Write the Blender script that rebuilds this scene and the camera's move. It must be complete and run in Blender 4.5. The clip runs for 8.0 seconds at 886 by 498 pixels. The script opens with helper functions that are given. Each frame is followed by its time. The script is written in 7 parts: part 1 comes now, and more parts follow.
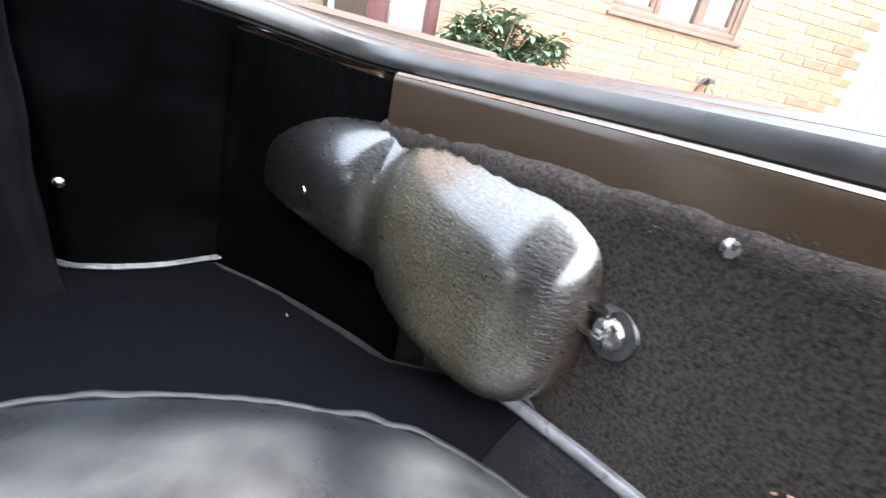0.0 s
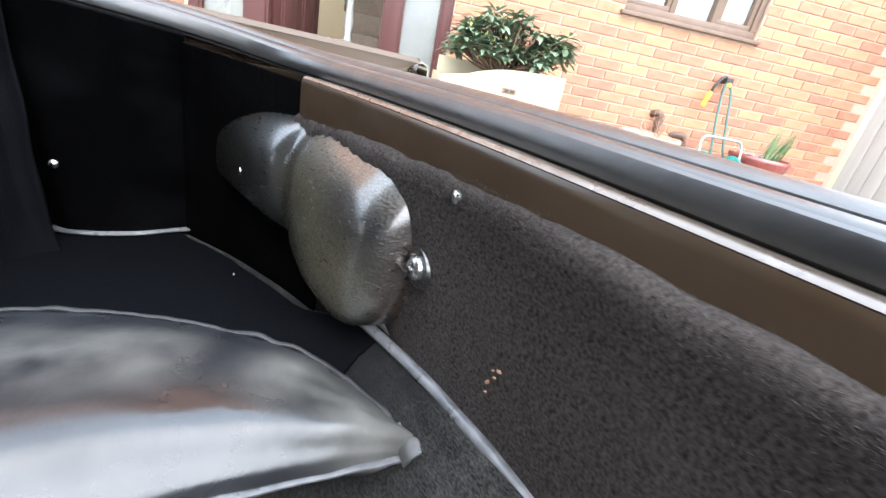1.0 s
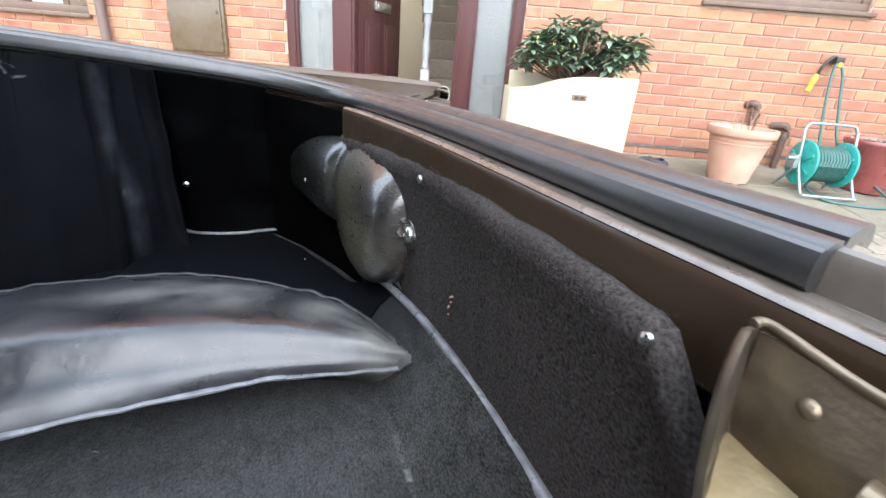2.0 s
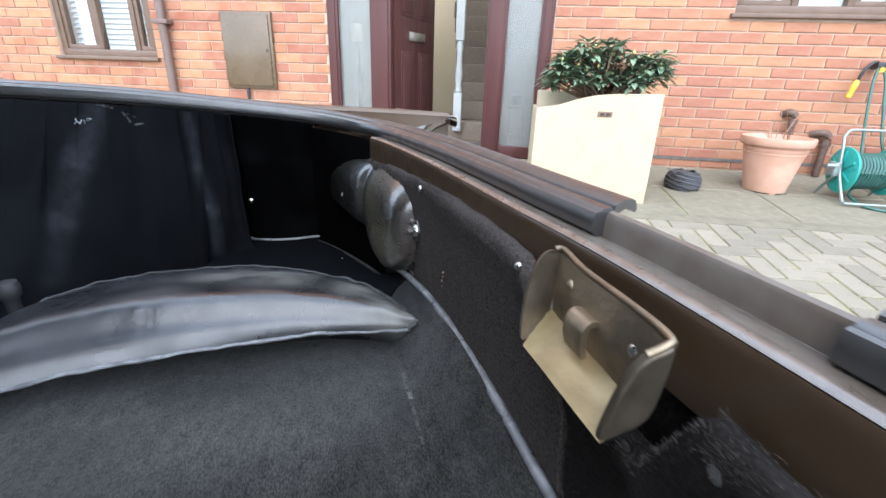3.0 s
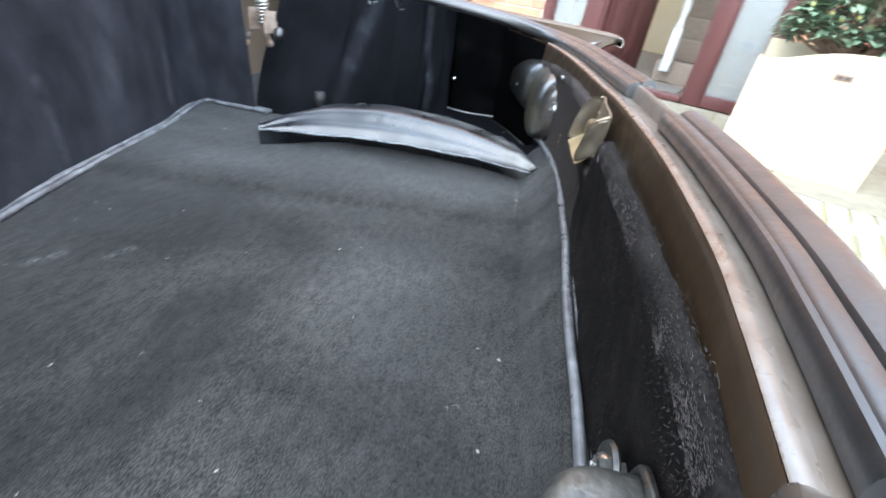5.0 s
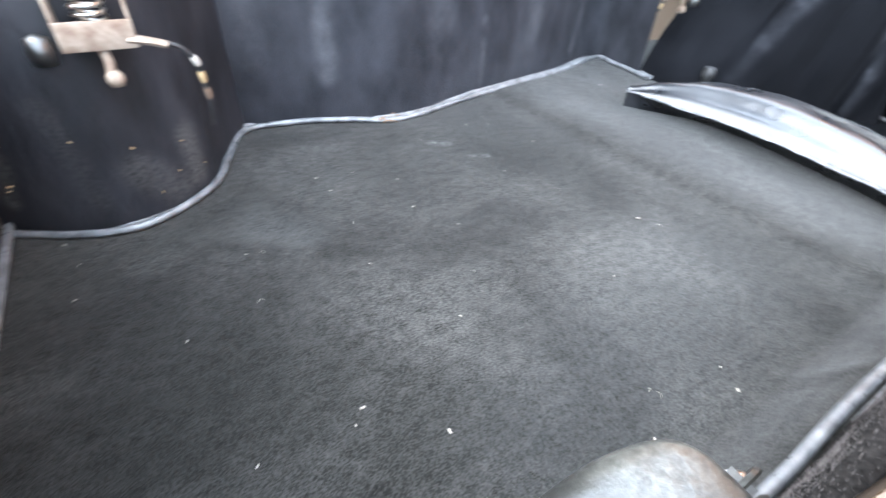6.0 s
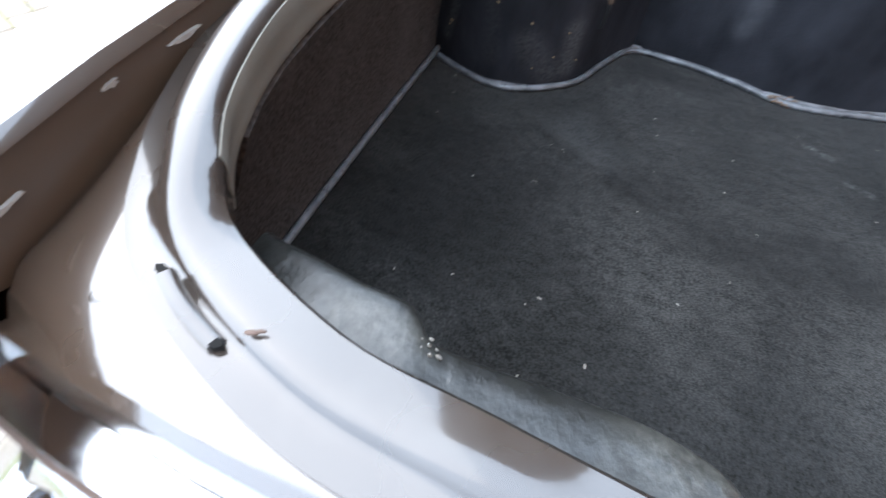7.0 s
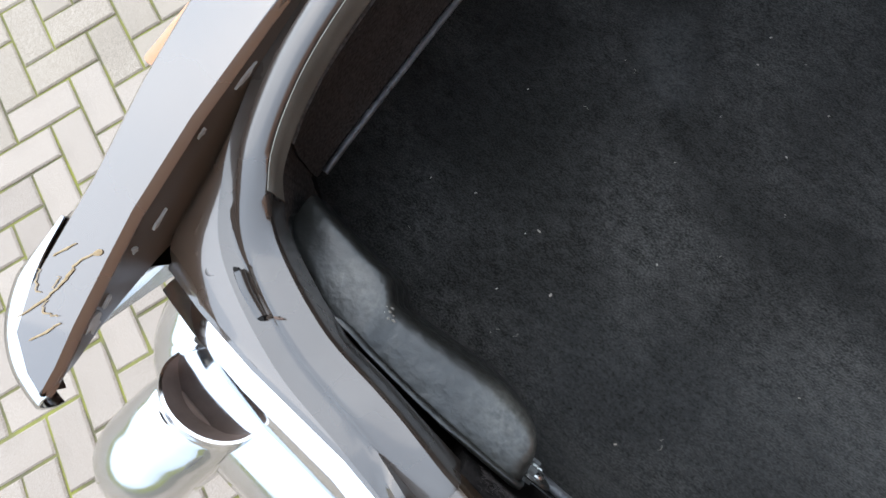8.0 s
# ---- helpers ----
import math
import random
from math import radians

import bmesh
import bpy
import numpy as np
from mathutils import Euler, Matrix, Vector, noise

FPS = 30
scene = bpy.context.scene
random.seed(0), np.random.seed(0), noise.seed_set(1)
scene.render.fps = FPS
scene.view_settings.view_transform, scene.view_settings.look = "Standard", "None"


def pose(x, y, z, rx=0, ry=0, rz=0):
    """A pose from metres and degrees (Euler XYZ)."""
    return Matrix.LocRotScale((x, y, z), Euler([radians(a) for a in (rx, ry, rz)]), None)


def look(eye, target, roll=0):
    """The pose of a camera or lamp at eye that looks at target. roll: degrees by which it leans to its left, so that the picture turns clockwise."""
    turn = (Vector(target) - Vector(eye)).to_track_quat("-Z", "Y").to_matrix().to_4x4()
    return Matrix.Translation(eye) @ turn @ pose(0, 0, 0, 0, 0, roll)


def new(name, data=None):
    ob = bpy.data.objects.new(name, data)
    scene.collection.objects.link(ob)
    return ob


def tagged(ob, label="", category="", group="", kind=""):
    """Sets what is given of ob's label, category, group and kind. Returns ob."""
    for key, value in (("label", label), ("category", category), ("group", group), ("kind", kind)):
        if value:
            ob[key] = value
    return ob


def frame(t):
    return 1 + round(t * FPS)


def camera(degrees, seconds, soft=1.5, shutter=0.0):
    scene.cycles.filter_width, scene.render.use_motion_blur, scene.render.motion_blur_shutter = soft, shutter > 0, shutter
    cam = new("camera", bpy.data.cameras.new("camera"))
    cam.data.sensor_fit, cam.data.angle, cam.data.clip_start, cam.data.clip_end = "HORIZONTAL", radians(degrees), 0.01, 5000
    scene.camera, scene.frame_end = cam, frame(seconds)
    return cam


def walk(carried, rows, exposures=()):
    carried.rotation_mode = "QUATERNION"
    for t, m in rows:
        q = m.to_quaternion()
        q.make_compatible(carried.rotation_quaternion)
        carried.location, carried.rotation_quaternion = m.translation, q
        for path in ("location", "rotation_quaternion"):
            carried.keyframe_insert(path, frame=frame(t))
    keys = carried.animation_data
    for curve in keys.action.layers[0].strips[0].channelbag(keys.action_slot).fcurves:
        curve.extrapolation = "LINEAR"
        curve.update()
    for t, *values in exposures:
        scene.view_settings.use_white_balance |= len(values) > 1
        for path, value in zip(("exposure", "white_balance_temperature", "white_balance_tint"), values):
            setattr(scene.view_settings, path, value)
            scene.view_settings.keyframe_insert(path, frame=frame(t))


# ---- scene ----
cam = camera(89.5, 8.0, shutter=0.25)
PATH = [
    (0, (0.0611, -0.0651, 0.8752), (0.2838, 0.8287, 0.4859), 12.35),
    (0.5, (0.1019, -0.1049, 0.8853), (0.3282, 0.7845, 0.4880), 13.14),
    (1, (0.1481, -0.1527, 0.8992), (0.3166, 0.7486, 0.5002), 11.77),
    (1.5, (0.1914, -0.2088, 0.9056), (0.2541, 0.7039, 0.5017), 8.09),
    (3, (0.2719, -0.3809, 0.9428), (0.1475, 0.5432, 0.5814), 1.95),
    (3.5, (0.3117, -0.4597, 0.9347), (0.2233, 0.4701, 0.5774), 3.06),
    (4, (0.3427, -0.5378, 0.9292), (0.2733, 0.3885, 0.5589), 5.09),
    (4.2, (0.3543, -0.5634, 0.9337), (0.2558, 0.3484, 0.5352), 5.81),
    (5.3, (0.4383, -0.6586, 0.9512), (-0.0911, -0.0283, 0.3834), 9.47),
    (5.5, (0.4483, -0.6584, 0.9531), (-0.1490, -0.1173, 0.3611), 9.50),
    (6, (0.4844, -0.6490, 0.9618), (-0.2519, -0.4797, 0.3068), 6.14),
    (6.5, (0.5147, -0.6340, 0.9607), (-0.1944, -0.8382, 0.2859), 3.02),
    (7, (0.5217, -0.5954, 0.9729), (0.0440, -0.9821, 0.1840), 5.34),
    (7.5, (0.4613, -0.6187, 1.0501), (0.3197, -0.9044, 0.1023), -7.33),
    (8, (0.4086, -0.6148, 1.1040), (0.4061, -0.7836, 0.1183), -29.96),
]
# exposure and white balance drift with the phone's own metering
EXPOSURES = [(0, 2.77, 7150, 13), (0.6, 2.5, 7150, 12), (1.7, 2.05, 7000, 12), (2.8, 1.65, 6700, 12), (4.2, 1.75, 6500, 10), (5.3, 2.75, 6600, 8), (5.9, 3.3, 6850, 10), (6.5, 3.57, 6900, 10), (6.75, 2.8, 6750, 10), (7.0, 1.78, 6550, 10), (7.5, 1.15, 6600, 10), (8.0, 0.93, 6800, 10)]
walk(cam, [(t, look(eye, target, roll)) for t, eye, target, roll in PATH], EXPOSURES)

# ---- light: bright hazy daylight ----
world = bpy.data.worlds.new("sky")
scene.world = world
world.use_nodes = True
wn = world.node_tree.nodes
sky = wn.new("ShaderNodeTexSky")
sky.sky_type, sky.sun_disc = "NISHITA", False
sky.sun_elevation, sky.sun_rotation = radians(44), radians(172)
sky.air_density, sky.dust_density, sky.ozone_density = 1.0, 3.0, 1.0
wn["Background"].inputs["Strength"].default_value = 0.15
cloud, spread, veil = wn.new("ShaderNodeTexNoise"), wn.new("ShaderNodeMapRange"), wn.new("ShaderNodeMix")
cloud.inputs["Scale"].default_value, cloud.inputs["Detail"].default_value = 1.6, 6.0
spread.inputs["From Min"].default_value, spread.inputs["From Max"].default_value = 0.38, 0.62
spread.inputs["To Min"].default_value, spread.inputs["To Max"].default_value = 0.80, 1.0
veil.data_type = "RGBA"
veil.inputs[7].default_value = (5.55, 6.9, 8.75, 1)
wl = world.node_tree.links
wl.new(cloud.outputs["Fac"], spread.inputs["Value"])
wl.new(spread.outputs["Result"], veil.inputs["Factor"])
wl.new(sky.outputs["Color"], veil.inputs[6])
# thin cloud is brightest round the veiled sun, over the street side
SUNWARD = Vector((0.10, -0.71, 0.69)).normalized()
up, near_sun, dome, lift = wn.new("ShaderNodeTexCoord"), wn.new("ShaderNodeVectorMath"), wn.new("ShaderNodeMapRange"), wn.new("ShaderNodeVectorMath")
near_sun.operation = "DOT_PRODUCT"
near_sun.inputs[1].default_value = SUNWARD
dome.inputs["From Min"].default_value, dome.inputs["From Max"].default_value = -0.3, 1.0
dome.inputs["To Min"].default_value, dome.inputs["To Max"].default_value = 0.84, 1.66
dome.clamp = False
lift.operation = "SCALE"
wl.new(up.outputs["Generated"], near_sun.inputs[0])
wl.new(near_sun.outputs["Value"], dome.inputs["Value"])
wl.new(veil.outputs[2], lift.inputs[0])
wl.new(dome.outputs["Result"], lift.inputs["Scale"])
wl.new(lift.outputs["Vector"], wn["Background"].inputs["Color"])
sun = new("sun", bpy.data.lights.new("sun", "SUN"))
sun.data.energy, sun.data.angle, sun.data.color = 0.62, radians(80), (1.0, 0.92, 0.82)
sun.matrix_world = look(SUNWARD * 5.0, (0, 0, 0))


# ---- materials ----
def material(name, color, rough=0.6, metal=0.0, second=None, scale=8.0, mix=0.5, bump=0.0, bump_scale=200.0,
             coat=0.0, spec=0.5, island=0.0, each=0.0, third=None, third_scale=2.0, rough_var=0.0, stretch=None, coat_rough=0.06, coat_ior=1.7, contrast=0.0, shift=0.0):
    """Principled material: base colour mottled with a second (mid scale) and third (large stains) colour, fine relief."""
    m = bpy.data.materials.new(name)
    m.use_nodes = True
    nodes, links = m.node_tree.nodes, m.node_tree.links
    bsdf = nodes["Principled BSDF"]
    bsdf.inputs["Roughness"].default_value = rough
    bsdf.inputs["Metallic"].default_value = metal
    bsdf.inputs["Coat Weight"].default_value = coat
    bsdf.inputs["Coat Roughness"].default_value = coat_rough
    bsdf.inputs["Coat IOR"].default_value = coat_ior
    bsdf.inputs["Specular IOR Level"].default_value = spec
    coord = nodes.new("ShaderNodeTexCoord")
    space = coord.outputs["Object"]
    if stretch:
        mapping = nodes.new("ShaderNodeMapping")
        mapping.inputs["Scale"].default_value = stretch
        links.new(space, mapping.inputs["Vector"])
        space = mapping.outputs["Vector"]

    def noise_node(sc, detail=5.0):
        n = nodes.new("ShaderNodeTexNoise")
        n.inputs["Scale"].default_value, n.inputs["Detail"].default_value = sc, detail
        links.new(space, n.inputs["Vector"])
        return n.outputs["Fac"]

    def blend(fac, a, b, low, high):
        ramp = nodes.new("ShaderNodeMapRange")
        ramp.inputs["From Min"].default_value, ramp.inputs["From Max"].default_value = low, high
        links.new(fac, ramp.inputs["Value"])
        mx = nodes.new("ShaderNodeMix")
        mx.data_type = "RGBA"
        links.new(ramp.outputs["Result"], mx.inputs["Factor"])
        for sock, v in ((mx.inputs[6], a), (mx.inputs[7], b)):
            if isinstance(v, tuple):
                sock.default_value = (*v, 1)
            else:
                links.new(v, sock)
        return mx.outputs[2]

    out = color
    if second:
        span = (0.5 - 0.5 * mix * 0.6, 0.5 + 0.5 * (1 - mix) + 0.05) if not contrast else (0.5 - contrast, 0.5 + contrast)
        out = blend(noise_node(scale), color, second, *span)
    if third:
        out = blend(noise_node(third_scale, 3.0), out, third, 0.52, 0.75 if not contrast else 1.3)
    if each or island:
        src = nodes.new("ShaderNodeObjectInfo").outputs["Random"] if each else nodes.new("ShaderNodeNewGeometry").outputs["Random Per Island"]
        hsv = nodes.new("ShaderNodeHueSaturation")
        rng = nodes.new("ShaderNodeMapRange")
        amount = each or island
        rng.inputs["To Min"].default_value, rng.inputs["To Max"].default_value = 1 - amount, 1 + amount
        links.new(src, rng.inputs["Value"])
        links.new(rng.outputs["Result"], hsv.inputs["Value"])
        if shift:
            tone = nodes.new("ShaderNodeMapRange")
            tone.inputs["From Min"].default_value, tone.inputs["From Max"].default_value = 0.0, 1.0
            tone.inputs["To Min"].default_value, tone.inputs["To Max"].default_value = 0.5 - shift, 0.5 + shift
            links.new(src, tone.inputs["Value"])
            links.new(tone.outputs["Result"], hsv.inputs["Hue"])
        if isinstance(out, tuple):
            hsv.inputs["Color"].default_value = (*out, 1)
        else:
            links.new(out, hsv.inputs["Color"])
        out = hsv.outputs["Color"]
    if isinstance(out, tuple):
        bsdf.inputs["Base Color"].default_value = (*out, 1)
    else:
        links.new(out, bsdf.inputs["Base Color"])
    if rough_var:
        rr = nodes.new("ShaderNodeMapRange")
        rr.inputs["From Min"].default_value, rr.inputs["From Max"].default_value = 0.35, 0.65
        rr.inputs["To Min"].default_value, rr.inputs["To Max"].default_value = max(rough - rough_var, 0.02), min(rough + rough_var, 1.0)
        links.new(noise_node(scale * 1.7), rr.inputs["Value"])
        links.new(rr.outputs["Result"], bsdf.inputs["Roughness"])
    if bump:
        b = nodes.new("ShaderNodeBump")
        b.inputs["Strength"].default_value, b.inputs["Distance"].default_value = bump, 0.002
        links.new(noise_node(bump_scale, 6.0), b.inputs["Height"])
        links.new(b.outputs["Normal"], bsdf.inputs["Normal"])
    return m


def tinted(m, lines, worn, grain_scale=40.0, low=0.38, high=0.68):
    """Tints a surface along lines, for wear and for painted light: each gives two ends in the thing's own metres, its
    half width and its strength.
    """
    nodes, links = m.node_tree.nodes, m.node_tree.links
    bsdf = nodes["Principled BSDF"]
    base = bsdf.inputs["Base Color"].links[0].from_socket
    place = nodes.new("ShaderNodeTexCoord").outputs["Object"]
    grain = nodes.new("ShaderNodeTexNoise")
    grain.inputs["Scale"].default_value, grain.inputs["Detail"].default_value = grain_scale, 6.0
    links.new(place, grain.inputs["Vector"])
    rough = nodes.new("ShaderNodeMapRange")
    rough.inputs["From Min"].default_value, rough.inputs["From Max"].default_value = low, high
    links.new(grain.outputs["Fac"], rough.inputs["Value"])

    def vec(kind, a, b=None, scale=None):
        n = nodes.new("ShaderNodeVectorMath")
        n.operation = kind
        for sock, v in zip(n.inputs, (a, b)):
            if isinstance(v, tuple):
                sock.default_value = v
            elif v is not None:
                links.new(v, sock)
        if scale is not None:
            links.new(scale, n.inputs["Scale"])
        return n

    for p0, p1, wide, strong in lines:
        way = tuple(b - a for a, b in zip(p0, p1))
        size = sum(c * c for c in way) or 1.0
        here = vec("SUBTRACT", place, tuple(p0)).outputs["Vector"]
        run = nodes.new("ShaderNodeMath")
        run.operation, run.use_clamp = "DIVIDE", True
        run.inputs[1].default_value = size
        links.new(vec("DOT_PRODUCT", here, way).outputs["Value"], run.inputs[0])
        foot = vec("SCALE", way, scale=run.outputs[0]).outputs["Vector"]
        gap = vec("DISTANCE", here, foot).outputs["Value"]
        fade = nodes.new("ShaderNodeMapRange")
        fade.interpolation_type = "SMOOTHERSTEP"
        fade.inputs["From Min"].default_value, fade.inputs["From Max"].default_value = wide, 0.0
        fade.inputs["To Max"].default_value = strong
        links.new(gap, fade.inputs["Value"])
        speck = nodes.new("ShaderNodeMath")
        speck.operation = "MULTIPLY"
        links.new(fade.outputs["Result"], speck.inputs[0]), links.new(rough.outputs["Result"], speck.inputs[1])
        mx = nodes.new("ShaderNodeMix")
        mx.data_type = "RGBA"
        mx.inputs[7].default_value = (*worn, 1)
        links.new(speck.outputs[0], mx.inputs["Factor"]), links.new(base, mx.inputs[6])
        base = mx.outputs[2]
    links.new(base, bsdf.inputs["Base Color"])
    return m


def napped(m, sheen, rough, tint):
    """Short pile: catches light at low angles of view."""
    b = m.node_tree.nodes["Principled BSDF"]
    b.inputs["Sheen Weight"].default_value, b.inputs["Sheen Roughness"].default_value = sheen, rough
    b.inputs["Sheen Tint"].default_value = (*tint, 1)
    return m


def glass_material(name, tint=(0.9, 0.95, 0.95), rough=0.02, clear=1.0, ripple=0.0):
    m = bpy.data.materials.new(name)
    m.use_nodes = True
    nodes, links = m.node_tree.nodes, m.node_tree.links
    b = nodes["Principled BSDF"]
    b.inputs["Base Color"].default_value = (*tint, 1)
    b.inputs["Roughness"].default_value = rough
    b.inputs["Transmission Weight"].default_value = clear
    b.inputs["IOR"].default_value = 1.45
    if ripple:  # vertical runs, as in rain-patterned glass
        place, mp, n, bump = nodes.new("ShaderNodeTexCoord"), nodes.new("ShaderNodeMapping"), nodes.new("ShaderNodeTexNoise"), nodes.new("ShaderNodeBump")
        mp.inputs["Scale"].default_value, n.inputs["Scale"].default_value, n.inputs["Detail"].default_value = (1, 1, 0.12), 55.0, 4.0
        bump.inputs["Strength"].default_value, bump.inputs["Distance"].default_value = ripple, 0.01
        links.new(place.outputs["Object"], mp.inputs["Vector"]), links.new(mp.outputs["Vector"], n.inputs["Vector"])
        links.new(n.outputs["Fac"], bump.inputs["Height"]), links.new(bump.outputs["Normal"], b.inputs["Normal"])
    return m


def carpet_material():
    """Black needle-felt: dark pile with pale lint, thick in worn patches and thin where it is clean."""
    m = bpy.data.materials.new("boot_carpet")
    m.use_nodes = True
    nodes, links = m.node_tree.nodes, m.node_tree.links
    bsdf = nodes["Principled BSDF"]
    bsdf.inputs["Roughness"].default_value, bsdf.inputs["Specular IOR Level"].default_value = 0.95, 0.1
    place = nodes.new("ShaderNodeTexCoord").outputs["Object"]

    def field(scale, detail, low, high, stretch=(1, 1, 1), distort=0.0):
        mp, n, r = nodes.new("ShaderNodeMapping"), nodes.new("ShaderNodeTexNoise"), nodes.new("ShaderNodeMapRange")
        mp.inputs["Scale"].default_value = stretch
        n.inputs["Scale"].default_value, n.inputs["Detail"].default_value, n.inputs["Distortion"].default_value = scale, detail, distort
        r.inputs["From Min"].default_value, r.inputs["From Max"].default_value = low, high
        links.new(place, mp.inputs["Vector"]), links.new(mp.outputs["Vector"], n.inputs["Vector"]), links.new(n.outputs["Fac"], r.inputs["Value"])
        return r.outputs["Result"]

    def math_node(kind, a, b):
        n = nodes.new("ShaderNodeMath")
        n.operation = kind
        for sock, v in zip(n.inputs, (a, b)):
            if isinstance(v, (int, float)):
                sock.default_value = v
            else:
                links.new(v, sock)
        return n.outputs[0]

    lint = field(900, 3, 0.40, 0.66, (0.5, 1, 1))
    clump = field(110, 6, 0.32, 0.68, (0.6, 1, 1))
    patch = field(6, 7, 0.34, 0.68, (1, 1, 1), 0.8)
    broad = field(3.4, 4, 0.36, 0.64)
    amount = math_node("MULTIPLY", math_node("ADD", math_node("ADD", math_node("MULTIPLY", lint, 0.58), 0.05), math_node("MULTIPLY", clump, 0.30)),
                       math_node("ADD", 0.18, math_node("MULTIPLY", math_node("ADD", math_node("MULTIPLY", patch, 0.85), 0.22), math_node("ADD", math_node("MULTIPLY", broad, 0.6), 0.38))))
    mx = nodes.new("ShaderNodeMix")
    mx.data_type = "RGBA"
    mx.inputs[6].default_value, mx.inputs[7].default_value = (0.0024, 0.0023, 0.0020, 1), (0.078, 0.0760, 0.0712, 1)
    links.new(amount, mx.inputs["Factor"])
    links.new(mx.outputs[2], bsdf.inputs["Base Color"])
    bump = nodes.new("ShaderNodeBump")
    bump.inputs["Strength"].default_value, bump.inputs["Distance"].default_value = 0.25, 0.001
    links.new(math_node("ADD", lint, clump), bump.inputs["Height"])
    links.new(bump.outputs["Normal"], bsdf.inputs["Normal"])
    return m


CARPET = carpet_material()
# The first two pale bands carry the pile's directional sheen as colour
tinted(CARPET, [((0.12, 0.58, 0.668), (0.19, 0.10, 0.668), 0.075, 0.35), ((-0.30, 0.09, 0.668), (-0.06, 0.17, 0.668), 0.15, 0.30), ((-0.42, 0.44, 0.668), (-0.39, 0.40, 0.668), 0.05, 0.3)], (0.085, 0.088, 0.088), 300.0, 0.25, 0.75)
tinted(CARPET, [((0.275, 0.065, 0.672), (0.180, 0.065, 0.672), 0.004, 0.6), ((0.180, 0.065, 0.672), (0.08, 0.067, 0.672), 0.003, 0.4), ((-0.136, 0.070, 0.672), (-0.307, 0.080, 0.672), 0.005, 0.5), ((-0.245, 0.073, 0.672), (-0.41, 0.078, 0.672), 0.003, 0.7),
                ((-0.167, 0.514, 0.668), (-0.145, 0.50, 0.668), 0.010, 0.35), ((-0.135, 0.46, 0.668), (-0.115, 0.45, 0.668), 0.008, 0.35)], (0.19, 0.195, 0.19), 260.0)
# Corner shade painted into the carpet, fading out from the dark sheet's edge
tinted(CARPET, [((0.375, 0.02, 0.70), (0.335, 0.075, 0.668), 0.085, 1.0), ((0.30, 0.02, 0.71), (0.33, 0.02, 0.71), 0.05, 0.8)], (0.005, 0.0053, 0.006), 60.0, 0.1, 0.5)
napped(CARPET, 0.12, 0.5, (0.95, 0.98, 1.0))
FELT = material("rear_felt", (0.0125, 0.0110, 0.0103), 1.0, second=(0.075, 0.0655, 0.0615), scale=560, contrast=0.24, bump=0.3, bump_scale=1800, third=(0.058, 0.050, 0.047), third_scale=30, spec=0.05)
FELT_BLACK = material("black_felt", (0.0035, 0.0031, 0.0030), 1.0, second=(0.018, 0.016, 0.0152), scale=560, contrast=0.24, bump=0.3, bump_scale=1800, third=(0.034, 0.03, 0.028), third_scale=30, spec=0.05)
SIDE_FELT = material("side_felt", (0.030, 0.0270, 0.0255), 1.0, second=(0.128, 0.117, 0.110), scale=300, contrast=0.25, bump=0.3, bump_scale=1500, third=(0.15, 0.138, 0.13), third_scale=14, spec=0.05)
FUZZ = material("felt_fuzz", (0.055, 0.048, 0.046), 0.9, second=(0.09, 0.08, 0.077), scale=200, island=0.5, spec=0.1)
TRIM_BOARD = material("trim_board", (0.0021, 0.0023, 0.0030), 0.85, second=(0.0038, 0.0041, 0.0053), scale=14, bump=0.5, bump_scale=700, third=(0.0060, 0.0064, 0.0080), third_scale=5, spec=0.05)
tinted(TRIM_BOARD, [((0.572, 0.412, 0.880), (0.531, 0.428, 0.829), 0.026, 0.26), ((0.531, 0.428, 0.829), (0.489, 0.444, 0.759), 0.028, 0.24), ((0.489, 0.444, 0.759), (0.460, 0.455, 0.697), 0.024, 0.14), ((0.566, 0.303, 0.880), (0.561, 0.296, 0.809), 0.014, 0.3), ((0.561, 0.296, 0.809), (0.567, 0.292, 0.744), 0.019, 0.36), ((0.567, 0.292, 0.744), (0.563, 0.287, 0.675), 0.019, 0.36), ((0.563, 0.297, 0.753), (0.5625, 0.2955, 0.750), 0.005, 1.0)], (0.060, 0.063, 0.073), 90.0, 0.1, 0.9)
tinted(TRIM_BOARD, [((0.575, 0.410, 0.893), (0.570, 0.392, 0.889), 0.0028, 0.9), ((0.566, 0.380, 0.884), (0.559, 0.370, 0.872), 0.0025, 1.0), ((0.559, 0.366, 0.869), (0.563, 0.357, 0.870), 0.0025, 1.0), ((0.565, 0.374, 0.882), (0.562, 0.362, 0.877), 0.002, 0.9)], (0.055, 0.055, 0.056), 420.0, 0.42, 0.56)
BULK_CLOTH = material("bulkhead_cloth", (0.010, 0.0104, 0.0128), 0.85, second=(0.028, 0.0288, 0.0345), scale=22, contrast=0.2, bump=0.5, bump_scale=500, third=(0.050, 0.0515, 0.058), third_scale=8, spec=0.15, stretch=(1, 1, 0.6))
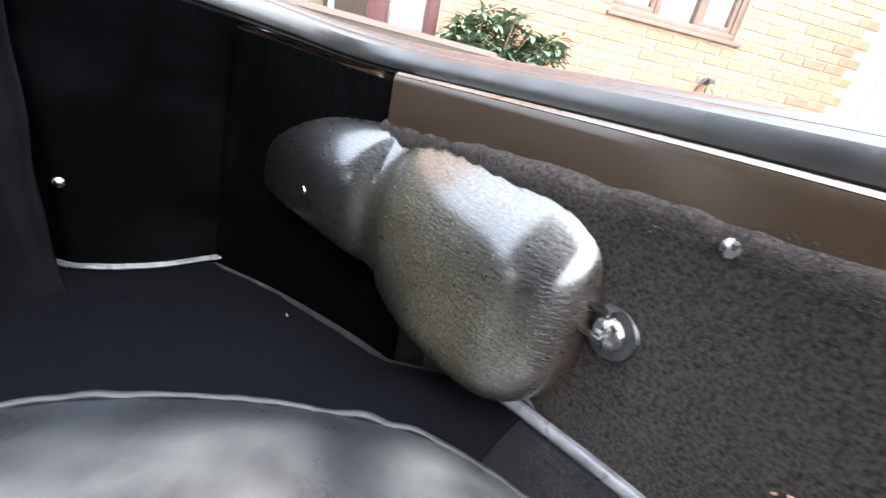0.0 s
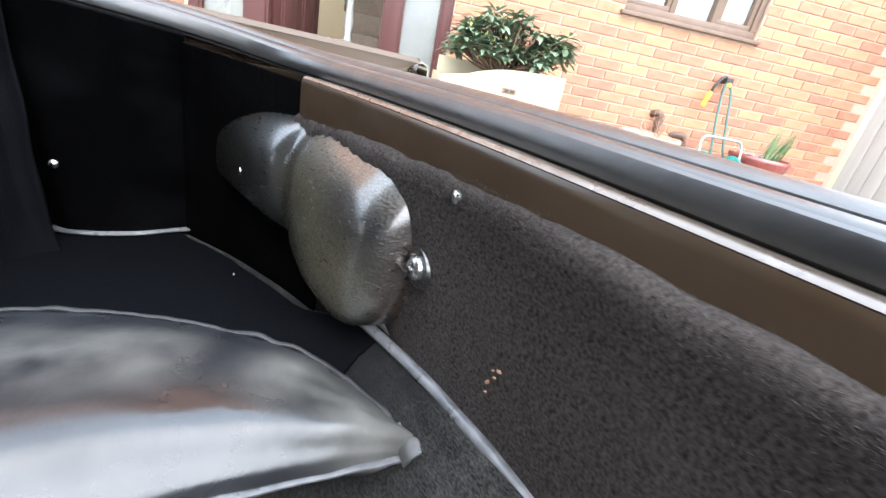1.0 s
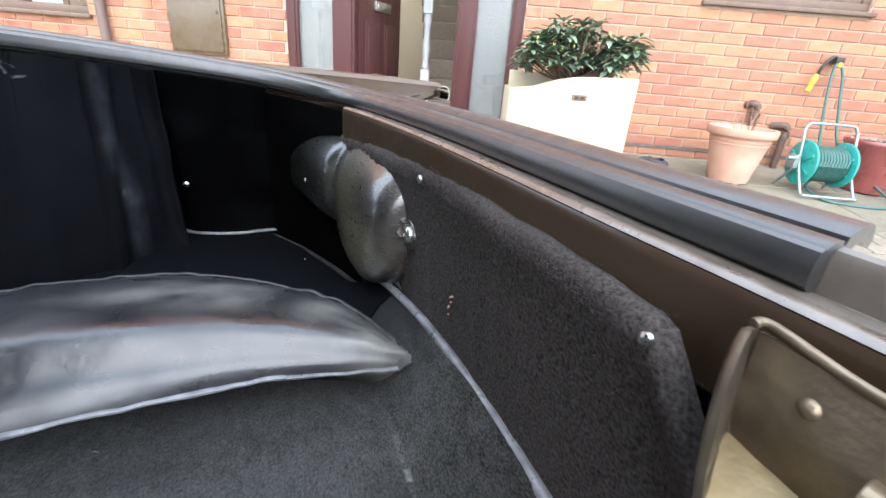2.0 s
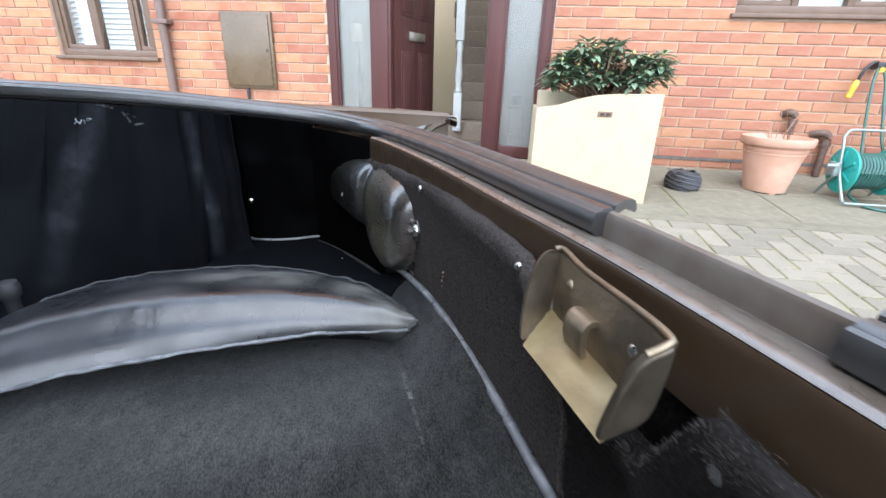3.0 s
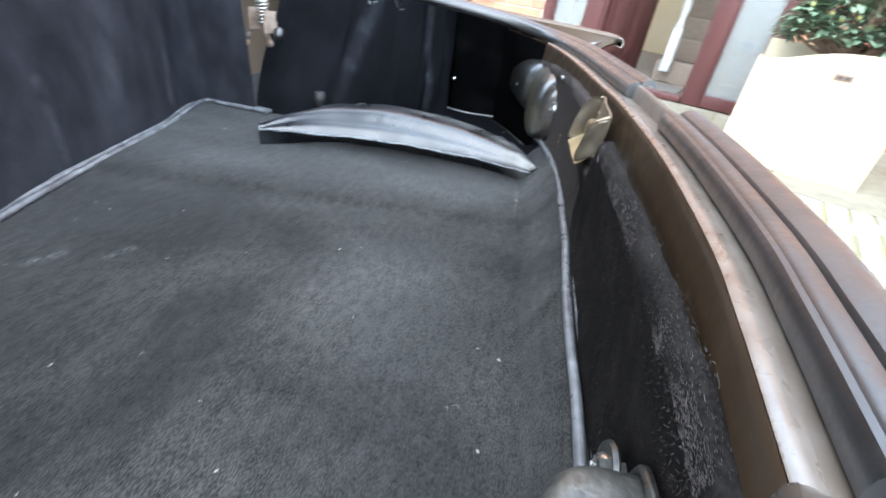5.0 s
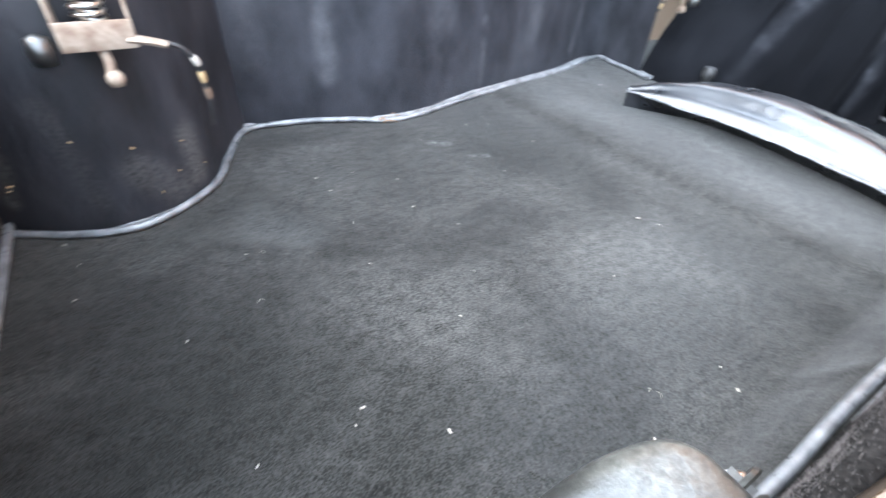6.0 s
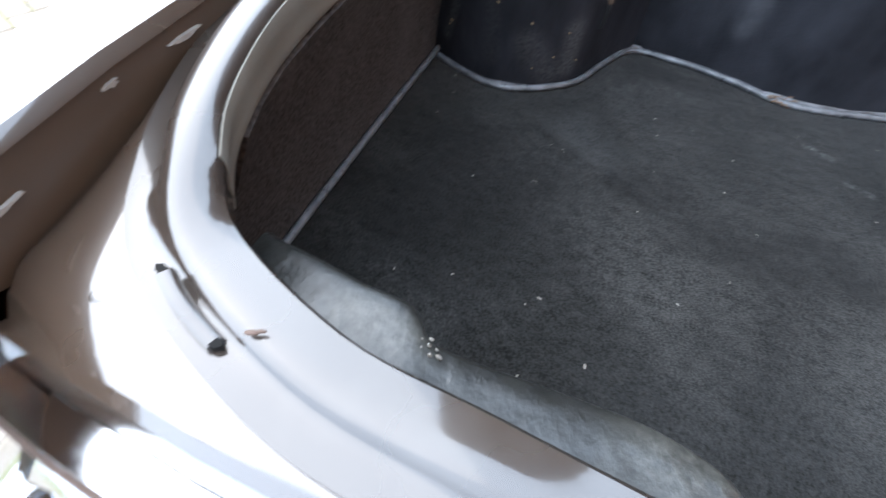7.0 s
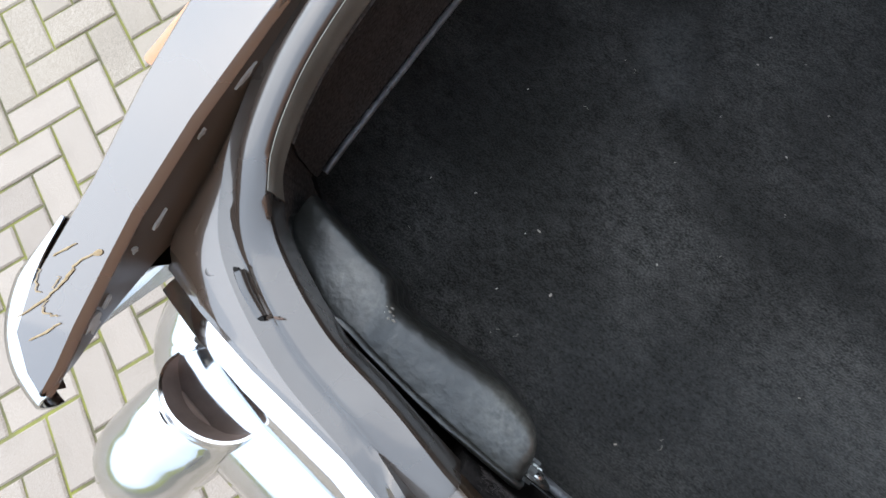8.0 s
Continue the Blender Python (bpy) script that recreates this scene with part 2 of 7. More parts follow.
tinted(BULK_CLOTH, [((-0.267, 0.63, 0.93), (-0.262, 0.63, 0.73), 0.026, 0.6), ((0.0, 0.64, 0.78), (0.004, 0.64, 0.68), 0.013, 0.9), ((-0.10, 0.63, 0.93), (-0.09, 0.63, 0.76), 0.05, 0.35), ((0.30, 0.69, 0.88), (0.26, 0.68, 0.70), 0.02, 0.6), ((0.15, 0.66, 0.92), (0.12, 0.66, 0.74), 0.04, 0.4),
                    ((-0.212, 0.63, 0.803), (-0.203, 0.63, 0.803), 0.006, 1.0), ((-0.138, 0.62, 0.806), (-0.130, 0.62, 0.806), 0.005, 1.0), ((-0.36, 0.65, 0.90), (-0.35, 0.65, 0.75), 0.03, 0.35)], (0.085, 0.087, 0.096), 26.0, 0.34, 0.72)
CORNER_SHADE = material("corner_floor_shade", (0.0014, 0.0017, 0.0024), 0.75, second=(0.0033, 0.0038, 0.0050), scale=300, contrast=0.2, bump=0.35, bump_scale=500, third=(0.0050, 0.0056, 0.0070), third_scale=9, spec=0.06)
# Far-side board: base near zero, the corner's shade is put into the colour
BOARD_SHADE = material("shade_black_board", (0.0008, 0.0008, 0.0009), 0.85, second=(0.0015, 0.0015, 0.0017), scale=22, bump=0.4, bump_scale=300, third=(0.003, 0.003, 0.0033), third_scale=14, spec=0.02)
ARCH = material("scuffed_arch_cover", (0.0075, 0.0078, 0.0098), 0.62, second=(0.021, 0.0215, 0.027), scale=34, contrast=0.2, bump=0.6, bump_scale=180, third=(0.055, 0.054, 0.057), third_scale=17, spec=0.3, stretch=(1, 1, 0.45))
tinted(ARCH, [((-0.455, 0.515, 0.735), (-0.452, 0.515, 0.690), 0.022, 0.9), ((-0.50, 0.485, 0.72), (-0.47, 0.50, 0.685), 0.03, 0.6), ((-0.595, 0.50, 0.745), (-0.605, 0.51, 0.70), 0.012, 0.8), ((-0.55, 0.49, 0.79), (-0.54, 0.49, 0.70), 0.02, 0.35)], (0.10, 0.098, 0.095), 330.0, 0.3, 0.75)
PIPING = material("piping_vinyl", (0.075, 0.078, 0.083), 0.38, second=(0.235, 0.24, 0.25), scale=60, bump=0.2, bump_scale=600, rough_var=0.12, spec=0.8)
VINYL = material("black_vinyl", (0.0060, 0.0071, 0.0098), 0.36, second=(0.020, 0.0212, 0.0245), scale=11, contrast=0.16, bump=0.2, bump_scale=120, third=(0.050, 0.050, 0.048), third_scale=3.5, rough_var=0.14, spec=0.6, coat=0.3, coat_rough=0.25)
tinted(VINYL, [((0.29, 0.055, 0.70), (0.33, 0.10, 0.705), 0.055, 0.6), ((0.36, 0.17, 0.72), (0.37, 0.24, 0.72), 0.06, 0.5)], (0.27, 0.265, 0.24), 24.0, 0.25, 0.72)
tinted(VINYL, [((0.318, 0.305, 0.725), (0.322, 0.318, 0.725), 0.009, 0.8), ((0.33, 0.075, 0.71), (0.335, 0.08, 0.71), 0.008, 0.6)], (0.22, 0.15, 0.085), 260.0)
MOULD = material("moulded_plastic", (0.0034, 0.0034, 0.0034), 0.36, second=(0.009, 0.0088, 0.0076), scale=90, contrast=0.2, bump=0.6, bump_scale=300, third=(0.030, 0.021, 0.016), third_scale=26, rough_var=0.1, spec=0.5, coat=0.95, coat_ior=1.85, coat_rough=0.21, stretch=(1, 1, 2.4))
tinted(MOULD, [((0.440, 0.078, 0.785), (0.385, 0.074, 0.755), 0.066, 0.85), ((0.40, 0.070, 0.735), (0.36, 0.060, 0.755), 0.045, 0.6)], (0.185, 0.162, 0.104), 800.0, 0.36, 0.74)
# Pale shoulder streak: dust, with the sky's highlight painted in
tinted(MOULD, [((0.350, 0.050, 0.828), (0.455, 0.055, 0.826), 0.034, 0.6)], (0.21, 0.195, 0.160), 500.0, 0.25, 0.75)
tinted(MOULD, [((0.334, 0.035, 0.81), (0.334, 0.04, 0.745), 0.020, 0.9), ((0.47, 0.055, 0.82), (0.475, 0.07, 0.74), 0.014, 0.8)], (0.030, 0.0175, 0.0105), 200.0, 0.2, 0.6)
MOULD_DUSTY = material("dusty_plastic", (0.0105, 0.0105, 0.0096), 0.40, second=(0.021, 0.0208, 0.0182), scale=90, contrast=0.2, bump=1.2, bump_scale=75, third=(0.042, 0.041, 0.036), third_scale=14, rough_var=0.1, spec=0.45, coat=0.38, coat_ior=1.6, coat_rough=0.24)
tinted(MOULD_DUSTY, [((-0.335, 0.045, 0.78), (-0.36, 0.055, 0.80), 0.04, 0.4), ((-0.47, 0.06, 0.805), (-0.50, 0.065, 0.805), 0.02, 0.3)], (0.20, 0.195, 0.17), 300.0, 0.2, 0.75)
PAINT = material("brown_paint", (0.062, 0.040, 0.027), 0.22, coat=1.0, spec=0.7, second=(0.073, 0.049, 0.035), scale=5, rough_var=0.06, bump=0.02, bump_scale=300, coat_ior=1.85, coat_rough=0.05)
PAINT_LIP = material("unpolished_lip_paint", (0.040, 0.0285, 0.022), 0.30, coat=0.9, spec=0.5, second=(0.050, 0.037, 0.029), scale=9, rough_var=0.1, bump=0.03, bump_scale=200, coat_ior=1.7, coat_rough=0.08, third=(0.060, 0.047, 0.038), third_scale=20)
# Copy of the body paint: reflections cut, warm reflected light put into the base
PAINT_LIT_COPY = material("lit_copy_brown_paint", (0.082, 0.052, 0.032), 0.42, coat=0.12, spec=0.35, second=(0.094, 0.062, 0.041), scale=9, rough_var=0.08, bump=0.03, bump_scale=300, coat_rough=0.3)
# Darker copy of the sill paint: the boot's shade is put into its colour
PAINT_INNER_SHADE = material("shaded_inner_paint", (0.034, 0.0205, 0.0112), 0.40, spec=0.3, second=(0.042, 0.026, 0.015), scale=30, rough_var=0.1, bump=0.05, bump_scale=300, third=(0.050, 0.034, 0.021), third_scale=9, coat=0.4, coat_rough=0.2)
PAINT_EDGE = material("rubbed_edge_paint", (0.068, 0.049, 0.037), 0.34, coat=0.55, spec=0.7, second=(0.13, 0.108, 0.09), scale=80, contrast=0.2, rough_var=0.1, coat_ior=1.65, coat_rough=0.15, third=(0.2, 0.18, 0.16), third_scale=24)
PAINT_WORN = material("worn_sill_paint", (0.068, 0.050, 0.036), 0.48, coat=0.5, coat_ior=1.6, spec=0.6, second=(0.105, 0.090, 0.075), scale=60, contrast=0.2, rough_var=0.12, bump=0.08, bump_scale=300, coat_rough=0.28, third=(0.21, 0.185, 0.158), third_scale=16)
RUBBER = material("seal_rubber", (0.0050, 0.0050, 0.0051), 0.40, spec=0.5, second=(0.0095, 0.0094, 0.0093), scale=40, bump=0.2, bump_scale=300, rough_var=0.12, third=(0.017, 0.0165, 0.016), third_scale=22, coat=0.75, coat_ior=1.75, coat_rough=0.38)
CHROME = material("chrome", (0.66, 0.67, 0.69), 0.11, 1.0, second=(0.57, 0.58, 0.60), scale=30, rough_var=0.04)
STEEL = material("zinc_screw", (0.62, 0.62, 0.6), 0.28, 1.0, second=(0.4, 0.39, 0.36), scale=150, rough_var=0.1)
BRACKET = material("latch_metal", (0.20, 0.16, 0.112), 0.40, 0.75, second=(0.11, 0.09, 0.065), scale=45, third=(0.30, 0.24, 0.165), third_scale=25, rough_var=0.12, bump=0.2, bump_scale=300)
BRACKET_DARK = material("tarnished_latch_metal", (0.13, 0.108, 0.080), 0.42, 0.7, second=(0.060, 0.048, 0.034), scale=45, third=(0.22, 0.185, 0.135), third_scale=30, rough_var=0.12, bump=0.2, bump_scale=300)
BRACKET_PALE = material("yellowed_latch_metal", (0.31, 0.235, 0.125), 0.42, 0.4, second=(0.20, 0.145, 0.075), scale=50, third=(0.40, 0.32, 0.18), third_scale=30, rough_var=0.12, bump=0.2, bump_scale=300)
RUST = material("rusty_bracket", (0.16, 0.105, 0.075), 0.7, 0.2, second=(0.30, 0.24, 0.19), scale=70, contrast=0.15, bump=0.4, bump_scale=300, third=(0.07, 0.04, 0.026), third_scale=40)
DIRT = material("grit", (0.30, 0.285, 0.25), 0.8, second=(0.2, 0.17, 0.14), scale=300)
PRIMER = material("old_primer", (0.27, 0.258, 0.22), 0.6, second=(0.20, 0.18, 0.15), scale=30, bump=0.15, bump_scale=400, third=(0.22, 0.21, 0.18), third_scale=20, spec=0.3)
UNDER = material("underbody", (0.010, 0.0095, 0.009), 0.9, second=(0.02, 0.018, 0.016), scale=20, bump=0.4, spec=0.2)
FILLER = material("bare_filler", (0.40, 0.29, 0.16), 0.8, second=(0.24, 0.15, 0.07), scale=300)
CHIP = material("bare_undercoat", (0.40, 0.37, 0.335), 0.55, second=(0.27, 0.235, 0.20), scale=120)
LENS_AMBER = material("lamp_lens", (0.55, 0.16, 0.03), 0.12, coat=0.5, second=(0.6, 0.2, 0.05), scale=80)
BRICK = material("brick_face", (0.345, 0.155, 0.093), 0.85, second=(0.40, 0.21, 0.138), scale=14, bump=0.6, bump_scale=160, each=0.13, shift=0.010, third=(0.29, 0.11, 0.065), third_scale=5, spec=0.2)
BRICK_FAR = material("brick_field", (0.345, 0.155, 0.093), 0.85, second=(0.40, 0.21, 0.138), scale=14, bump=0.6, bump_scale=160, island=0.13, shift=0.010, third=(0.29, 0.11, 0.065), third_scale=5, spec=0.2)
MORTAR = material("mortar", (0.40, 0.285, 0.215), 0.95, second=(0.46, 0.34, 0.265), scale=40, bump=0.5, bump_scale=300, third=(0.33, 0.245, 0.185), third_scale=3)
PAVER = material("paver_block", (0.205, 0.162, 0.128), 0.9, second=(0.54, 0.455, 0.38), scale=420, contrast=0.22, bump=0.9, bump_scale=350, each=0.10, third=(0.20, 0.162, 0.125), third_scale=3.5, spec=0.25)
PAVER_FAR = material("paver_field", (0.195, 0.157, 0.118), 0.9, second=(0.49, 0.41, 0.33), scale=420, contrast=0.22, bump=0.9, bump_scale=350, island=0.10, third=(0.20, 0.162, 0.125), third_scale=3.5, spec=0.25)
PAVER_DIRTY = material("weathered_paver", (0.175, 0.156, 0.118), 0.9, second=(0.24, 0.212, 0.17), scale=170, contrast=0.2, bump=0.9, bump_scale=350, each=0.14, third=(0.09, 0.085, 0.05), third_scale=8, spec=0.25)
MOSS_BED = material("mossy_joint", (0.13, 0.115, 0.065), 1.0, second=(0.24, 0.235, 0.05), scale=9, contrast=0.14, bump=0.8, bump_scale=300, third=(0.13, 0.115, 0.08), third_scale=2.2)
SLAB = material("concrete_slab", (0.145, 0.128, 0.09), 0.9, second=(0.20, 0.178, 0.128), scale=18, contrast=0.2, bump=0.6, bump_scale=250, each=0.12, third=(0.085, 0.082, 0.042), third_scale=6)
DOOR_RED = material("oxblood_upvc", (0.062, 0.021, 0.0195), 0.40, second=(0.084, 0.030, 0.027), scale=10, spec=0.3, bump=0.15, bump_scale=150, stretch=(1, 1, 0.08), rough_var=0.1)
WINDOW_WOOD = material("brown_window_frame", (0.115, 0.07, 0.048), 0.45, second=(0.15, 0.095, 0.066), scale=14, bump=0.15, bump_scale=150, rough_var=0.1)
PIPE_BROWN = material("brown_downpipe", (0.12, 0.075, 0.062), 0.4, second=(0.15, 0.1, 0.085), scale=10, rough_var=0.1)
GAS_BOX = material("meter_box_plastic", (0.098, 0.064, 0.034), 0.30, coat=0.12, second=(0.125, 0.085, 0.05), scale=7, rough_var=0.1, bump=0.1, bump_scale=200)
FROST = glass_material("frosted_glass", (0.54, 0.57, 0.56), 0.22, 0.84, 0.5)
PANE = glass_material("clear_glass")
WHITE = material("white_gloss", (0.78, 0.78, 0.76), 0.35, second=(0.72, 0.72, 0.70), scale=12, rough_var=0.1)
NEWEL = material("aged_white_paint", (0.42, 0.44, 0.44), 0.4, second=(0.36, 0.38, 0.38), scale=12, rough_var=0.1)
BLIND = material("blind_slat", (0.75, 0.76, 0.76), 0.5, second=(0.68, 0.69, 0.69), scale=10)
BRASS = material("brass", (0.75, 0.55, 0.24), 0.22, 1.0, second=(0.6, 0.42, 0.18), scale=80, rough_var=0.08)
HALL = material("hall_plaster", (0.72, 0.62, 0.44), 0.7, second=(0.76, 0.67, 0.50), scale=3)
STAIR = material("stair_carpet", (0.17, 0.135, 0.105), 0.95, second=(0.23, 0.185, 0.15), scale=60, bump=0.6, bump_scale=500)
MAT = material("door_mat", (0.10, 0.09, 0.08), 1.0, second=(0.16, 0.145, 0.125), scale=120, bump=0.8, bump_scale=500)
CREAM = material("cream_board", (0.45, 0.375, 0.25), 0.6, second=(0.425, 0.35, 0.235), scale=6, bump=0.08, bump_scale=120, third=(0.39, 0.325, 0.215), third_scale=9)
SOIL = material("soil", (0.045, 0.03, 0.02), 1.0, second=(0.09, 0.06, 0.04), scale=70, bump=1.0, bump_scale=200)
TERRACOTTA = material("terracotta", (0.44, 0.24, 0.165), 0.75, second=(0.50, 0.29, 0.21), scale=9, bump=0.25, bump_scale=180, third=(0.53, 0.35, 0.26), third_scale=4)
GLAZE = material("red_glazed_pot", (0.20, 0.045, 0.04), 0.28, coat=0.4, second=(0.25, 0.06, 0.05), scale=8, rough_var=0.1)
LEAF = material("shrub_leaf", (0.120, 0.180, 0.112), 0.40, second=(0.185, 0.255, 0.170), scale=30, island=0.4, bump=0.2, bump_scale=200)
BUD = material("flower_bud", (0.45, 0.42, 0.14), 0.6, second=(0.38, 0.40, 0.16), scale=60)
BARK = material("bark", (0.16, 0.10, 0.065), 0.9, second=(0.24, 0.16, 0.11), scale=60, bump=0.6, bump_scale=200)
TWIG = material("dry_twig", (0.36, 0.20, 0.13), 0.9, second=(0.28, 0.15, 0.10), scale=60)
GRASS_LEAF = material("spring_leaf", (0.10, 0.17, 0.07), 0.5, second=(0.14, 0.21, 0.10), scale=40, island=0.2)
TEAL = material("teal_plastic", (0.01, 0.26, 0.22), 0.35, second=(0.012, 0.31, 0.27), scale=12, rough_var=0.1)
HOSE = material("green_hose", (0.022, 0.085, 0.070), 0.42, second=(0.035, 0.115, 0.098), scale=30, rough_var=0.1)
GREY_TUBE = material("galvanised_tube", (0.27, 0.32, 0.31), 0.4, 0.5, second=(0.22, 0.265, 0.26), scale=30)
YELLOW = material("yellow_plastic", (0.75, 0.42, 0.04), 0.4, second=(0.7, 0.36, 0.03), scale=30)
BLACK = material("black_plastic", (0.02, 0.02, 0.021), 0.5, second=(0.035, 0.035, 0.036), scale=40)
CAST = material("old_iron_pipe", (0.10, 0.062, 0.045), 0.6, 0.3, second=(0.17, 0.11, 0.085), scale=40, bump=0.3)
BASKET = material("dark_woven_ball", (0.035, 0.035, 0.04), 0.6, second=(0.06, 0.06, 0.065), scale=60, bump=0.5)
DPC = material("damp_course_band", (0.10, 0.085, 0.075), 0.9, second=(0.16, 0.135, 0.12), scale=25, bump=0.4)
TIMBER = material("weathered_timber", (0.36, 0.34, 0.31), 0.85, second=(0.46, 0.44, 0.41), scale=9, bump=0.4, bump_scale=120, stretch=(1, 1, 0.05), each=0.1)


# ---- mesh helpers ----
def part(name, bm, mat, parent=None, label="", smooth=None, matrix=None):
    """Links a bmesh as one mesh object, under a thing or a part if one is given."""
    bmesh.ops.recalc_face_normals(bm, faces=bm.faces[:])
    me = bpy.data.meshes.new(name)
    bm.to_mesh(me)
    bm.free()
    me.materials.append(mat)
    if smooth is not None:
        me.polygons.foreach_set("use_smooth", [True] * len(me.polygons))
        me.set_sharp_from_angle(angle=radians(smooth))
    ob = new(name, me)
    if parent is not None:
        ob.parent = parent
    if matrix is not None:
        ob.matrix_basis = matrix
    if label:
        ob["label"] = label
    return ob


def thing(name, label, category, m=None, group="", kind=""):
    """An Empty that carries the parts of one thing."""
    ob = new(name)
    ob.empty_display_size = 0.05
    if m is not None:
        ob.matrix_basis = m
    return tagged(ob, label, category, group, kind)


def box(bm, x0, x1, y0, y1, z0, z1, bevel=0.0, m=None):
    c = Matrix.Translation(((x0 + x1) / 2, (y0 + y1) / 2, (z0 + z1) / 2)) @ Matrix.Diagonal((abs(x1 - x0), abs(y1 - y0), abs(z1 - z0), 1))
    made = bmesh.ops.create_cube(bm, size=1, matrix=(m @ c) if m is not None else c)["verts"]
    if bevel:
        edges = {e for v in made for e in v.link_edges}
        bmesh.ops.bevel(bm, geom=list(edges), offset=bevel, segments=2, affect="EDGES", profile=0.6)
    return bm


def boxed(x0, x1, y0, y1, z0, z1, bevel=0.0):
    return box(bmesh.new(), x0, x1, y0, y1, z0, z1, bevel)


def smooth_path(points, steps=6, closed=False):
    """A Catmull-Rom line through the points."""
    p = [Vector(q) for q in points]
    n, out = len(p), []
    for i in range(n if closed else n - 1):
        a, b, c, d = (p[(i + k) % n] if closed else p[min(max(i + k, 0), n - 1)] for k in (-1, 0, 1, 2))
        for s in range(steps):
            t = s / steps
            out.append(0.5 * (2 * b + (c - a) * t + (2 * a - 5 * b + 4 * c - d) * t * t + (3 * b - a - 3 * c + d) * t ** 3))
    if not closed:
        out.append(p[-1])
    return out


def tube(bm, path, radius, sides=8, closed=False, caps=True, flat=1.0):
    """A round bar along a line; radius may be a function of the run from 0 to 1."""
    rings, up = [], Vector((0, 0, 1))
    n = len(path)
    for i, p in enumerate(path):
        q, r = path[(i + 1) % n] if closed or i < n - 1 else p, path[i - 1] if closed or i else p
        tan = (q - r).normalized()
        side = tan.cross(up)
        side = side.normalized() if side.length > 1e-3 else tan.cross(Vector((1, 0, 0))).normalized()
        top = side.cross(tan)
        rad = radius(i / max(n - 1, 1)) if callable(radius) else radius
        rings.append([bm.verts.new(p + side * math.cos(a) * rad + top * math.sin(a) * rad * flat) for a in (2 * math.pi * k / sides for k in range(sides))])
    for i in range(n if closed else n - 1):
        a, b = rings[i], rings[(i + 1) % n]
        for k in range(sides):
            bm.faces.new((a[k], a[(k + 1) % sides], b[(k + 1) % sides], b[k]))
    if caps and not closed:
        bm.faces.new(rings[0][::-1]), bm.faces.new(rings[-1])
    return bm


def sweep(bm, path, section, closed_section=True, inward=1.0, caps=True):
    """Carries a section of (across, up) pairs along a line; across points to the left of the way, times inward."""
    rings, n = [], len(path)
    for i, p in enumerate(path):
        tan = (path[min(i + 1, n - 1)] - path[max(i - 1, 0)])
        tan.z = 0
        tan.normalize()
        left = Vector((-tan.y, tan.x, 0)) * inward
        rings.append([bm.verts.new(p + left * d + Vector((0, 0, h))) for d, h in section])
    m = len(section)
    for i in range(n - 1):
        for k in range(m if closed_section else m - 1):
            bm.faces.new((rings[i][k], rings[i][(k + 1) % m], rings[i + 1][(k + 1) % m], rings[i + 1][k]))
    if caps and closed_section:
        bm.faces.new(rings[0]), bm.faces.new(rings[-1][::-1])
    return bm


def grid(bm, rows):
    """A skin over rows of points."""
    vs = [[bm.verts.new(p) for p in row] for row in rows]
    for r in range(len(vs) - 1):
        for c in range(len(vs[0]) - 1):
            bm.faces.new((vs[r][c], vs[r][c + 1], vs[r + 1][c + 1], vs[r + 1][c]))
    return bm


def thick(bm, depth):
    bmesh.ops.recalc_face_normals(bm, faces=bm.faces[:])
    bmesh.ops.solidify(bm, geom=bm.faces[:], thickness=depth)
    return bm


def slab(bm, vec):
    """Gives a skin depth along one direction."""
    made = bmesh.ops.extrude_face_region(bm, geom=bm.faces[:])["geom"]
    bmesh.ops.translate(bm, verts=[g for g in made if isinstance(g, bmesh.types.BMVert)], vec=vec)
    return bm


def lathe(bm, profile, sides=32, center=(0, 0, 0), squash=1.0):
    """A turned form from (radius, height) pairs."""
    c = Vector(center)
    rings = [[bm.verts.new(c + Vector((r * math.cos(a), r * math.sin(a) * squash, h))) for a in (2 * math.pi * k / sides for k in range(sides))] for r, h in profile]
    for a, b in zip(rings, rings[1:]):
        for k in range(sides):
            bm.faces.new((a[k], a[(k + 1) % sides], b[(k + 1) % sides], b[k]))
    bm.faces.new(rings[0][::-1]), bm.faces.new(rings[-1])
    return bm


# ---- the ground: one sheet, rising gently to the house ----
HOUSE_Y = 3.42


def ground_z(y):
    return 0.072 * (min(max(y, -1.0), HOUSE_Y) + 1.0)


bm = bmesh.new()
ys = [-400, -60, -15, -6, -1.0, 0.0, 1.0, 2.0, HOUSE_Y, 6.0, 20, 80, 400]
xs = [-400, -60, -12, -6, -3, 0, 3, 6, 12, 60, 400]
grid(bm, [[Vector((x, y, ground_z(y) - 0.006)) for x in xs] for y in ys])
ground = tagged(part("ground", bm, MOSS_BED), "mossy sand bed under the block-paved drive", "ground", kind="structure")

# ---- the car: a finned saloon seen from inside its open boot ----
CAR = pose(0.335, -0.2, 0, 0, 0, 113.3)  # x across the car towards the house, y forward, z up
FLOOR_Z = 0.665
car = thing("car", "old brown finned saloon with its boot standing open", "car", CAR)

